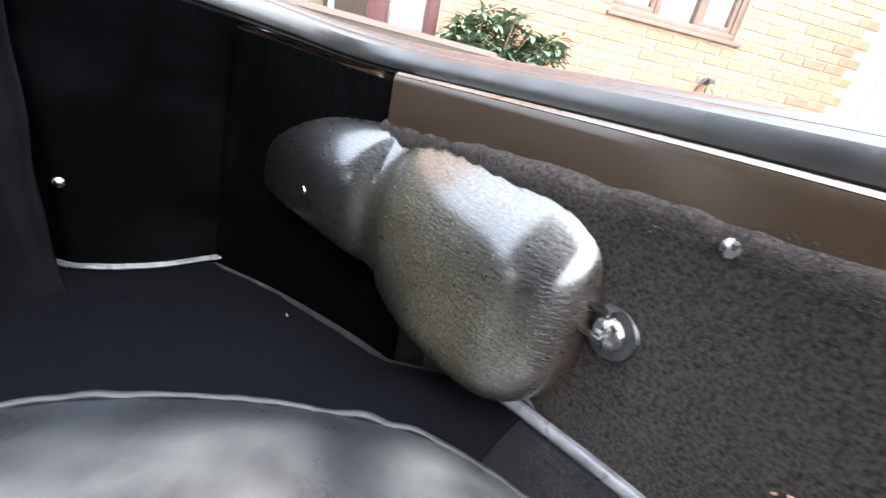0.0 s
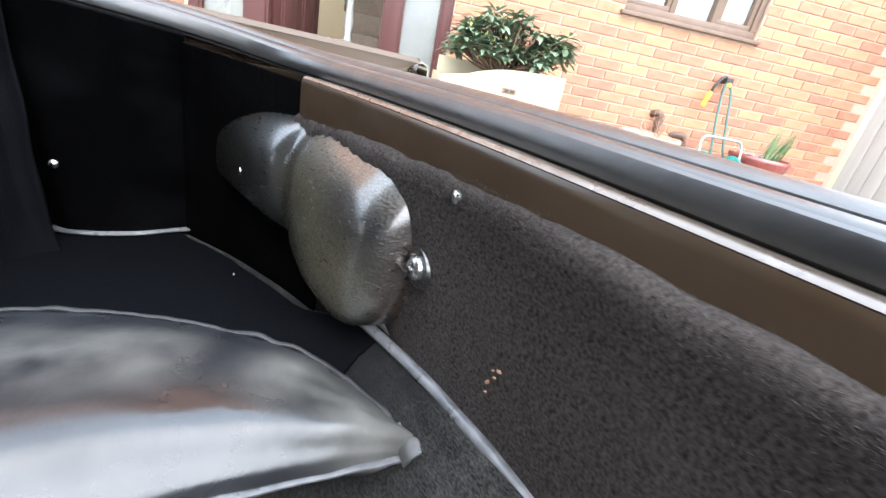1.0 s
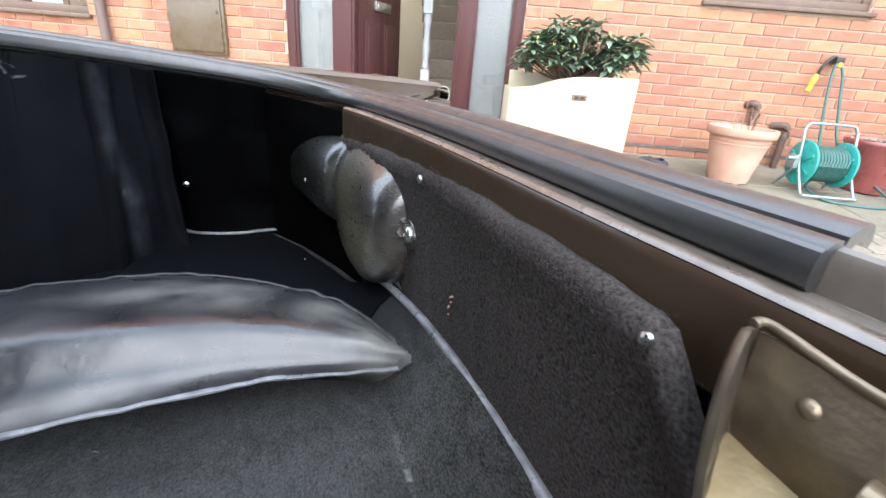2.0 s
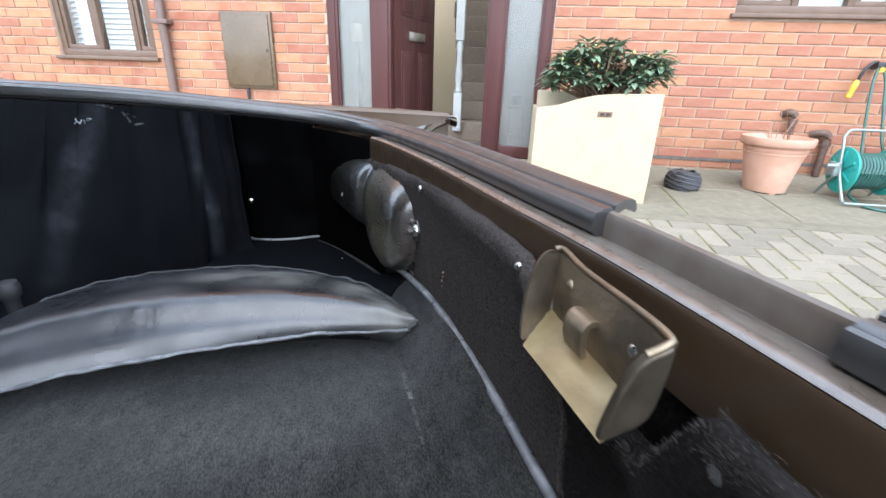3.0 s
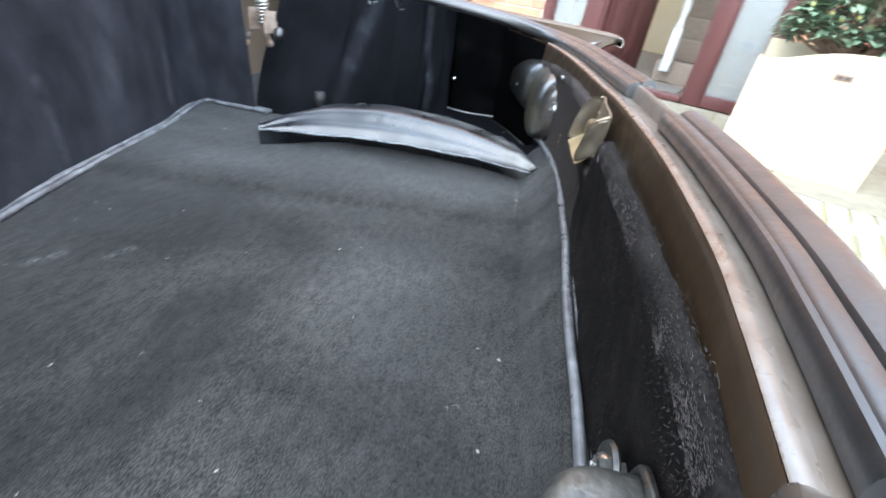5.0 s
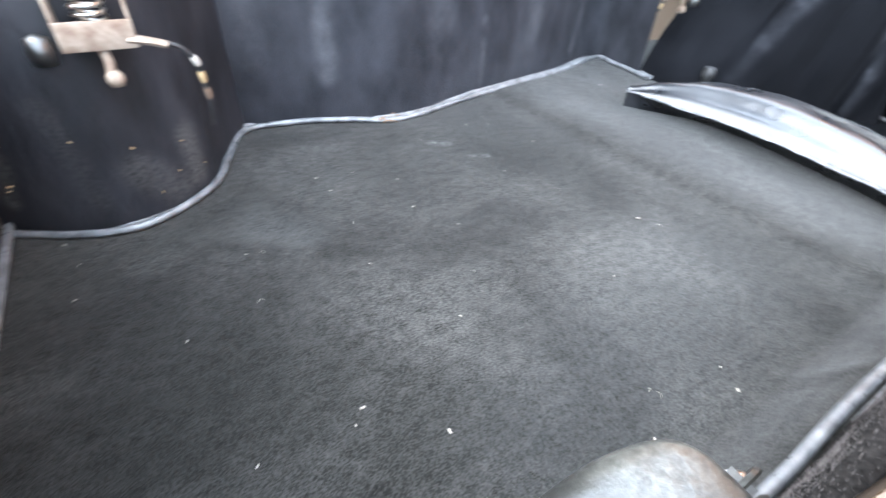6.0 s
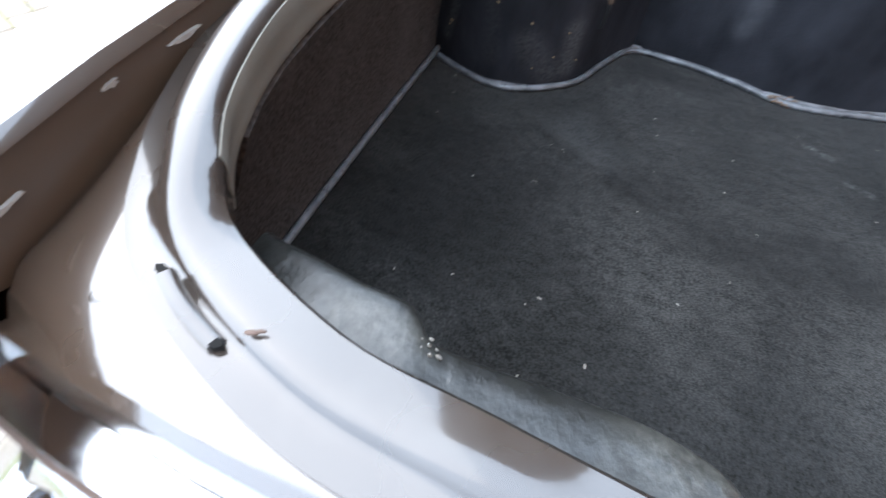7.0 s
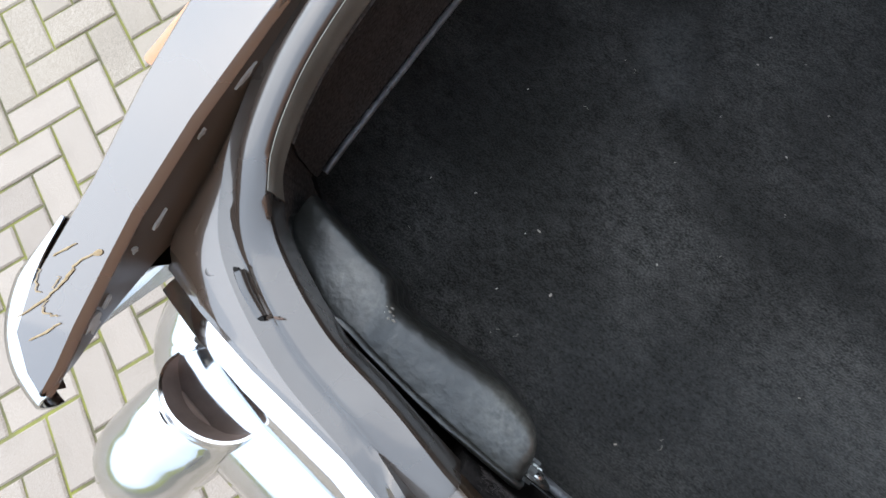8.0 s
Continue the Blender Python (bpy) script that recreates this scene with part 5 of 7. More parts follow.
# rear wheels under the wings
for s in (-1, 1):
    spot = CAR @ Vector((s * 0.585, 0.64, 0))
    r = 0.285
    turn = pose(s * 0.585, 0.64, ground_z(spot.y) + r - 0.002, 0, 90 * s, 0)
    wheel = part("wheel", lathe(bmesh.new(), [(0.001, -0.02), (0.14, -0.02), (0.19, -0.055), (0.20, -0.055), (0.20, 0.055), (0.19, 0.055), (0.17, 0.03), (0.10, 0.045), (0.001, 0.05)], 32), CHROME, car, "steel rear wheel", 40, turn)
    part("tyre", lathe(bmesh.new(), [(0.198, -0.05), (0.215, -0.068), (0.25, -0.074), (0.275, -0.062), (r, -0.045), (r, 0.045), (0.275, 0.062), (0.25, 0.074), (0.215, 0.068), (0.198, 0.05)], 40), UNDER, wheel, "black rubber tyre", 40)

# bumper and overriders
BUMP = smooth_path([(-0.603, 0.002, 0.750), (-0.607, -0.022, 0.752), (-0.604, -0.045, 0.754), (-0.592, -0.068, 0.755), (-0.566, -0.085, 0.755), (-0.5, -0.100, 0.755), (-0.25, -0.114, 0.755), (0, -0.118, 0.755), (0.25, -0.114, 0.755), (0.5, -0.100, 0.755), (0.566, -0.085, 0.755), (0.592, -0.068, 0.755), (0.604, -0.045, 0.754), (0.607, -0.022, 0.752), (0.603, 0.002, 0.750)], 8)
bm = sweep(bmesh.new(), BUMP, [(0.085, 0.044), (0.05, 0.050), (0.028, 0.043), (0.0, 0.026), (-0.018, 0.004), (-0.026, -0.03), (-0.026, -0.07), (-0.014, -0.105), (0.006, -0.12), (0.008, -0.115), (-0.008, -0.10), (-0.020, -0.07), (-0.020, -0.03), (-0.012, 0.0), (0.004, 0.020), (0.03, 0.036), (0.083, 0.040)], True)
bumper = part("bumper", bm, CHROME, car, "chrome bumper", 40)


def overrider(s):
    """A hollow horn over the bumper: open elliptical head, flaring outwards and hanging behind the bar."""
    spine = smooth_path([(0.526, -0.054, 0.802), (0.530, -0.070, 0.780), (0.545, -0.108, 0.764), (0.560, -0.156, 0.738), (0.570, -0.190, 0.690), (0.574, -0.196, 0.61), (0.574, -0.160, 0.54)], 8)
    n, m = 40, len(spine)

    def ring(i, shrink=0.0):
        u = i / (m - 1)
        tan = (spine[min(i + 1, m - 1)] - spine[max(i - 1, 0)]).normalized()
        wide = float(np.interp(u, (0, 0.2, 0.5, 0.8, 1), (0.041, 0.044, 0.045, 0.038, 0.026))) - shrink
        deep = float(np.interp(u, (0, 0.2, 0.5, 0.8, 1), (0.027, 0.032, 0.036, 0.032, 0.020))) - shrink
        lift = Vector((1, 0, 0)).cross(tan).normalized()
        out = []
        for k in range(n):
            a = 2 * math.pi * k / n
            crease = 1 - 0.09 * max(0.0, 1 - abs(a - 2.35) / 0.16) * min(1, u * 6)
            p = spine[i] + Vector((1, 0, 0)) * math.cos(a) * wide * crease + lift * math.sin(a) * deep * crease
            out.append(Vector((s * p.x, p.y, p.z)))
        return out

    def skin(rings, cap):
        bm = bmesh.new()
        vs = [[bm.verts.new(p) for p in r] for r in rings]
        for p, q in zip(vs, vs[1:]):
            for k in range(n):
                bm.faces.new((p[k], p[(k + 1) % n], q[(k + 1) % n], q[k]))
        if cap:
            bm.faces.new(vs[-1])
        return bm

    body = part("overrider", skin([ring(0, 0.002), *(ring(i) for i in range(m))], True), CHROME, bumper, "chrome overrider with an open hollow head", 40)
    part("hollow_inside", skin([ring(i, 0.0021 + 0.002 * i) for i in range(7)], True), CAST, body, "dull metal inside the hollow head", 40)


for s in (-1, 1):
    overrider(s)


def flaw(points, r, name, label):
    path = [Vector(p) + Vector((0.0015, 0.002, 0)) * noise.noise(Vector((i * 1.7, r * 900, 2))) for i, p in enumerate(smooth_path(points, 5))]
    part(name, tube(bmesh.new(), path, lambda u: r * (0.35 + 0.65 * math.sin(math.pi * u) * (0.7 + 0.3 * math.sin(17 * u))), 6, flat=0.25), FILLER, car, label, 60)


for s in (-1, 1):
    rim_path = smooth_path([(-0.6285, 0.004, 0.8785), (-0.6265, -0.022, 0.877), (-0.622, -0.042, 0.8755), (-0.612, -0.060, 0.874), (-0.598, -0.071, 0.873), (-0.584, -0.0755, 0.8725), (-0.573, -0.0775, 0.872)], 6)
    rows = []
    for k, p in enumerate(rim_path):
        tan = (rim_path[min(k + 1, len(rim_path) - 1)] - rim_path[max(k - 1, 0)]).normalized()
        out = Vector((tan.y, -tan.x, 0))
        grow = min(1.0, 0.15 + k / 12)
        rows.append([Vector((-s * q.x, q.y, q.z + 0.005 * s + 0.005)) for q in (p + out * d * grow + Vector((0, 0, h)) for d, h in ((-0.0040, 0.0012), (0.003, 0.0018), (0.009, -0.0006), (0.0115, -0.006), (0.0115, -0.014), (0.008, -0.017)))])
    part("fin_trim", thick(grid(bmesh.new(), rows), 0.0014), CHROME, car, "chrome trim round the tail of the fin", 50)
# cracked and chipped paint on the tail of the near fin
for pts, r in (([(-0.597, 0.002), (-0.601, -0.004), (-0.604, -0.011), (-0.6035, -0.021), (-0.605, -0.030), (-0.608, -0.042), (-0.613, -0.054)], 0.0009), ([(-0.605, -0.036), (-0.604, -0.041), (-0.598, -0.041), (-0.593, -0.038)], 0.0006), ([(-0.590, -0.040), (-0.594, -0.050), (-0.599, -0.059)], 0.0008),
               ([(-0.612, -0.003), (-0.615, -0.009), (-0.619, -0.017)], 0.0007), ([(-0.621, -0.026), (-0.616, -0.034), (-0.611, -0.036)], 0.0006), ([(-0.596, 0.003), (-0.599, -0.001)], 0.0022), ([(-0.608, -0.022), (-0.606, -0.030)], 0.0005)):
    flaw([(a, b, 0.8795 + 0.03 * b) for a, b in pts], r, "paint_crack", "rusty filler in cracked paint")


def chip(b, h, wide, tall, seed):
    """A flake of paint gone from the inner face of the fin."""
    r = random.Random(seed)
    bm = bmesh.new()
    ring = []
    for k in range(13):
        a = 2 * math.pi * k / 13
        g = r.uniform(0.45, 1.2)
        y, z = b + wide * g * math.cos(a), h + tall * g * math.sin(a)
        ring.append(bm.verts.new((-fin_in(y) + 0.0008, y, z)))
    bm.faces.new(ring)
    part("paint_chip", slab(bm, (-0.0035, 0, 0)), CHIP, car, "pale chip in the paint", 60)


for n, (b, h, wide, tall) in enumerate(((0.128, 0.871, 0.010, 0.0013), (0.086, 0.872, 0.004, 0.0014), (0.030, 0.862, 0.007, 0.0011), (0.010, 0.868, 0.0024, 0.0018), (-0.020, 0.868, 0.005, 0.0014), (-0.034, 0.869, 0.0075, 0.0032))):
    chip(b, h, wide, tall, n)


# ---- hinge brackets over the wheel arches, scuffs and grit ----
def hinge_bracket(a, b, z, turn, name_label):
    t = thing("hinge_bracket", name_label, "bracket", CAR @ pose(a, b, z, 0, 0, turn), "boot hinge brackets")
    bm = boxed(-0.024, 0.024, -0.014, -0.011, 0.004, 0.024, 0.0012)
    box(bm, -0.024, -0.0215, -0.012, 0.012, 0.004, 0.040, 0.001)
    box(bm, 0.0215, 0.024, -0.012, 0.012, 0.004, 0.040, 0.001)
    part("channel", bm, RUST, t, "rusty pressed channel", 40)
    coil = [Vector((0.010 * math.cos(0.6 * k), -0.002 + 0.010 * math.sin(0.6 * k), 0.018 + 0.00052 * k)) for k in range(84)]
    part("spring", tube(bmesh.new(), coil, 0.0016, 6), STEEL, t, "coil spring", 60)
    part("link", tube(bmesh.new(), smooth_path([(0.018, -0.010, 0.010), (0.030, -0.012, 0.008), (0.042, -0.011, 0.004)], 4), 0.0052, 8, flat=0.6), RUST, t, "", 50)
    part("stop", tube(bmesh.new(), smooth_path([(-0.001, -0.006, 0.006), (0.001, -0.010, -0.004), (0.000, -0.012, -0.012)], 4), 0.0036, 8), RUST, t, "", 50)
    part("knob", lathe(bmesh.new(), [(0.0005, -0.007), (0.0045, -0.006), (0.0065, -0.002), (0.0062, 0.002), (0.004, 0.005), (0.0005, 0.006)], 14, (0.001, -0.013, -0.016)), RUST, t, "worn round stop", 60)
    part("grommet", lathe(bmesh.new(), [(0.001, -0.010), (0.007, -0.008), (0.009, 0.0), (0.007, 0.010), (0.001, 0.013)], 14, (-0.036, -0.008, 0.004)), RUBBER, t, "grey rubber grommet", 60)
    cable = smooth_path([(0.040, -0.011, 0.006), (0.052, -0.010, 0.000), (0.060, -0.008, -0.012), (0.062, -0.004, -0.030), (0.064, 0.002, -0.050), (0.062, 0.010, -0.075)], 6)
    part("cable", tube(bmesh.new(), cable, 0.0020, 6), BLACK, t, "dark cable hanging from the bracket", 60)
    for k, mat in ((10, CHIP), (15, FILLER), (20, RUST)):
        part("sleeve", tube(bmesh.new(), cable[k:k + 4], lambda u: 0.0034 - 0.0008 * abs(2 * u - 1), 8), mat, t, "", 60)
    return t


hinge_bracket(-0.492, 0.472, 0.832, 0, "rusty hinge bracket with a hanging cable over the wheel arch")
hinge_bracket(0.378, 0.568, 0.808, 62, "rusty hinge bracket with a cable by the far side panel")

rnd = random.Random(30)
bm = bmesh.new()
SPOTS = [(-0.412, 0.196), (-0.368, 0.151), (-0.153, 0.066), (-0.039, 0.257), (-0.304, 0.233), (-0.485, 0.192), (-0.246, 0.074), (-0.413, 0.126), (0.109, 0.048), (0.531, 0.107)]
SPOTS += [(rnd.uniform(-0.6, 0.25), rnd.uniform(0.05, 0.58)) for _ in range(26)]
for n, (a, b) in enumerate(SPOTS):
    r = (0.0010 if n < 10 else 0.0007) * rnd.uniform(0.7, 1.4)
    bmesh.ops.create_icosphere(bm, subdivisions=1, radius=r, matrix=Matrix.Translation((a, b, FLOOR_Z + 0.003)) @ pose(0, 0, 0, rnd.uniform(0, 90), 0, rnd.uniform(0, 360)) @ Matrix.Diagonal((1.8, 1, 0.7, 1)))
tagged(part("grit", bm, DIRT, carpet), "pale specks of grit on the black carpet", kind="stuff")


def litter(a, b, z, spread, n, seed, mat, name, label, category):
    """A tuft of short torn fibres or leaf bits."""
    r = random.Random(seed)
    bm = bmesh.new()
    for k in range(n):
        p = Vector((r.uniform(-spread, spread), r.uniform(-spread, spread) * 0.5, r.uniform(0, spread * 0.4)))
        q = p + Vector((r.uniform(-1, 1), r.uniform(-0.5, 0.5), r.uniform(-0.3, 0.5))) * spread * 0.9
        tube(bm, smooth_path([p, p.lerp(q, 0.5) + Vector((0, 0, spread * 0.2)), q], 3), 0.0006 + spread * 0.018, 4)
    ob = part(name, bm, mat, None, matrix=CAR @ pose(a, b, z))
    return tagged(ob, label, category)


litter(-0.192, 0.588, FLOOR_Z + 0.005, 0.011, 12, 5, BARK, "dry_leaf_litter", "brown scrap of dry leaf against the bulkhead piping", "litter")
litter(0.560, 0.425, 0.868, 0.012, 16, 6, PIPING, "torn_lining_fluff", "pale torn fluff under the lip of the boot opening", "torn lining")
litter(0.565, 0.375, 0.862, 0.008, 10, 9, PIPING, "torn_lining_fluff", "small pale torn patch on the side panel", "torn lining")

# stray fibres on the carpet
rnd = random.Random(44)
bm = bmesh.new()
for k in range(20):
    a, b, turn, size = rnd.uniform(-0.58, 0.26), rnd.uniform(0.08, 0.56), rnd.uniform(0, 6.28), rnd.uniform(0.003, 0.007)
    c, d = math.cos(turn) * size, math.sin(turn) * size
    tube(bm, smooth_path([(a, b, FLOOR_Z + 0.0035), (a + c * 0.5 - d * 0.15, b + d * 0.5 + c * 0.15, FLOOR_Z + 0.0055), (a + c, b + d, FLOOR_Z + 0.004)], 3), 0.00013, 4)
tagged(part("stray_fibres", bm, DIRT, carpet), "pale stray fibres on the black carpet", kind="stuff")

def crumbs(spots, size, seed, name, label, mat=TWIG):
    """Small flakes of rust or dry dirt caught on a surface."""
    r = random.Random(seed)
    bm = bmesh.new()
    for a, b, z in spots:
        k = size * r.uniform(0.6, 1.2)
        bmesh.ops.create_icosphere(bm, subdivisions=1, radius=k, matrix=Matrix.Translation((a, b, z)) @ pose(0, 0, 0, r.uniform(0, 90), r.uniform(0, 90), 0) @ Matrix.Diagonal((1.6, 0.8, 0.9, 1)))
    return tagged(part(name, bm, mat, car), label, kind="stuff")


crumbs([(0.247, 0.0200, 0.757), (0.2445, 0.0205, 0.763), (0.2505, 0.0198, 0.745), (0.2490, 0.0200, 0.760), (0.251, 0.0198, 0.751)], 0.0012, 3, "rust_flakes", "small rusty flakes caught in the felt")
crumbs([(-0.600, 0.503, 0.716), (-0.597, 0.500, 0.722), (-0.590, 0.497, 0.760), (-0.500, 0.479, 0.748), (-0.470, 0.497, 0.708), (-0.46, 0.504, 0.735), (-0.54, 0.479, 0.762), (-0.49, 0.482, 0.697), (-0.445, 0.518, 0.700)], 0.0013, 8, "straw_bits", "pale straw bits clinging to the wheel arch cover", FILLER)
crumbs([(-0.463 + 0.0022 * math.cos(k * 2.4) * math.sqrt(k), 0.060 + 0.0016 * math.sin(k * 2.4) * math.sqrt(k), 0.8045) for k in range(14)], 0.0011, 12, "pale_droppings", "pale dried specks on the lamp cover", DIRT)


# ---- the house front ----
BASE = ground_z(HOUSE_Y)  # level of the slabs at the wall
TOP = 3.1
OPENINGS = [(-3.73, -2.79, 1.01, 2.15), (-1.235, 0.54, BASE - 0.02, 2.42), (1.78, 2.90, 1.42, 2.45)]  # left window, porch door, right window
X0, X1 = -7.0, 4.2
wall = thing("wall_north", "orange-red brick house wall in stretcher bond", "wall", kind="structure")


def wall_core():
    """Mortar body with the openings left out, set back behind the brick faces."""
    bm = bmesh.new()
    xs = sorted({X0, X1, *(o[0] for o in OPENINGS), *(o[1] for o in OPENINGS)})
    for a, b in zip(xs, xs[1:]):
        holes = sorted((o[2], o[3]) for o in OPENINGS if o[0] <= a and b <= o[1])
        z = BASE - 0.1
        for lo, hi in holes:
            if lo > z + 0.005:
                box(bm, a, b, HOUSE_Y + 0.008, HOUSE_Y + 0.27, z, lo)
            z = hi
        box(bm, a, b, HOUSE_Y + 0.008, HOUSE_Y + 0.27, z, TOP)
    return bm


part("mortar_body", wall_core(), MORTAR, wall)
# Unseen height of wall, added to keep low sky out of reflections
part("upper_wall", boxed(X0, X1, HOUSE_Y + 0.004, HOUSE_Y + 0.27, TOP, 5.3), BRICK_FAR, wall, "unseen brickwork added above to block low sky")
part("damp_course", boxed(0.56, X1, HOUSE_Y - 0.004, HOUSE_Y + 0.02, BASE + 0.062, BASE + 0.088, 0.003), DPC, wall, "dark damp-proof course")


def windowed(name, label, x0, x1, z0, z1, mullions, blind):
    win = thing(name, label, "window", kind="structure")
    y0, y1 = HOUSE_Y + 0.03, HOUSE_Y + 0.10
    w = 0.055
    bm = bmesh.new()
    for a, b, c, d in ((x0, x1, z0, z0 + w), (x0, x1, z1 - w, z1), (x0, x0 + w, z0 + w, z1 - w), (x1 - w, x1, z0 + w, z1 - w)):
        box(bm, a, b, y0, y1, c, d, 0.006)
    part("window_frame", bm, WINDOW_WOOD, win, "", 40)
    edges = [x0 + w, *mullions, x1 - w]
    for m in mullions:
        part("mullion", boxed(m - 0.024, m + 0.024, y0 + 0.004, y1, z0 + w, z1 - w, 0.005), WINDOW_WOOD, win, "", 40)
    for i, (a, b) in enumerate(zip(edges, edges[1:])):
        a, b = a + (0.024 if i else 0), b - (0.024 if i < len(edges) - 2 else 0)
        bm = bmesh.new()
        if i != 1:
            for p, q, r, s in ((a, b, z0 + w, z0 + w + 0.035), (a, a + 0.035, z0 + w + 0.035, z1 - w), (b - 0.035, b, z0 + w + 0.035, z1 - w)):
                box(bm, p, q, y0 + 0.012, y1 - 0.01, r, s, 0.004)
            part("sash", bm, WINDOW_WOOD, win, "", 40)
        else:
            bm.free()
        pane = part("pane", boxed(a, b, y0 + 0.035, y0 + 0.041, z0 + w, z1 - w), PANE, win)
        pane.visible_shadow = False
    part("window_sill", boxed(x0 - 0.03, x1 + 0.03, HOUSE_Y - 0.035, HOUSE_Y + 0.10, z0 - 0.03, z0 - 0.002, 0.006), WINDOW_WOOD, win, "", 40)
    if blind:
        for k in range(int((z1 - z0 - 0.12) / 0.042)):
            m = Matrix.Translation(((x0 + x1) / 2, HOUSE_Y + 0.17, z0 + 0.08 + 0.042 * k)) @ Matrix.Rotation(radians(38), 4, "X")
            bm = bmesh.new()
            box(bm, -(x1 - x0) / 2 + 0.05, (x1 - x0) / 2 - 0.05, -0.024, 0.024, -0.001, 0.001, 0, m)
            part("blind_slat", bm, BLIND, win)
    # white-lined reveal and room behind
    bm = bmesh.new()
    box(bm, x0 - 0.4, x1 + 0.4, HOUSE_Y + 0.9, HOUSE_Y + 0.95, z0 - 0.3, z1 + 0.2)
    part("room_backing", bm, WHITE, win, "pale room wall behind the pane")
    return win


windowed("window_1", "brown-framed window with white venetian blinds half closed", *OPENINGS[0], [-3.34, -2.985], True)
windowed("window_2", "brown-framed three-light window with frosted lower panes", *OPENINGS[2], [2.17, 2.525], False)
part("net_curtain", boxed(1.8, 2.88, HOUSE_Y + 0.14, HOUSE_Y + 0.145, 1.46, 2.42), BLIND, bpy.data.objects["window_2"], "white curtain behind the pane")


def porch_door():
    x0, x1, z0, z1 = OPENINGS[1]
    z0 = BASE + 0.005
    d = thing("door_1", "oxblood front door standing open between frosted side lights", "door", kind="structure")
    y0, y1 = HOUSE_Y + 0.0, HOUSE_Y + 0.085
    posts = [(x0, -1.145), (-0.885, -0.715), (0.045, 0.195), (0.445, x1)]
    for a, b in posts:
        bm = boxed(a, b, y0, y1, z0 + 0.0, z1 - 0.1, 0.008)
        box(bm, a + 0.02, b - 0.02, y0 - 0.012, y0 + 0.01, z0, z1 - 0.1, 0.006)
        part("post", bm, DOOR_RED, d, "", 40)
    part("lintel", boxed(x0, x1, y0 + 0.002, y1, z1 - 0.1, z1, 0.006), DOOR_RED, d, "", 40)
    for a, b in ((-1.145, -0.885), (0.195, 0.445)):
        part("bottom_rail", boxed(a, b, y0 + 0.004, y1, z0, z0 + 0.09, 0.006), DOOR_RED, d, "", 40)
        part("side_light", boxed(a, b, y0 + 0.04, y0 + 0.05, z0 + 0.09, z1 - 0.1), FROST, d, "rippled frosted glass").visible_shadow = False
    part("threshold", boxed(-0.715, 0.045, y0 - 0.03, y1, z0, z0 + 0.045, 0.008), DOOR_RED, d, "", 40)
    leaf = part("leaf", boxed(0, 0.76, 0, 0.045, 0.0, 2.0, 0.004), DOOR_RED, d, "open oxblood panelled door leaf", 40)
    leaf.matrix_basis = pose(-0.70, y1, z0 + 0.05, 0, 0, 75)
    for a, b, c, e in ((0.10, 0.33, 0.15, 0.75), (0.43, 0.66, 0.15, 0.75), (0.10, 0.33, 1.02, 1.85), (0.43, 0.66, 1.02, 1.85)):
        bm = boxed(a, b, -0.008, 0.004, c, e, 0.006)
        box(bm, a + 0.03, b - 0.03, -0.014, 0.0, c + 0.03, e - 0.03, 0.005)
        part("door_panel", bm, DOOR_RED, leaf, "", 40)
    bm = boxed(0.24, 0.52, -0.022, 0.0, 0.84, 0.91, 0.004)
    box(bm, 0.27, 0.49, -0.026, -0.01, 0.855, 0.895, 0.003)
    part("letter_plate", bm, STEEL, leaf, "silvery letter plate", 40)
    part("edge_plate", boxed(0.757, 0.763, 0.012, 0.034, 0.82, 1.25, 0.001), BRASS, leaf, "brass lock edge plate", 40)
    return d


porch_door()


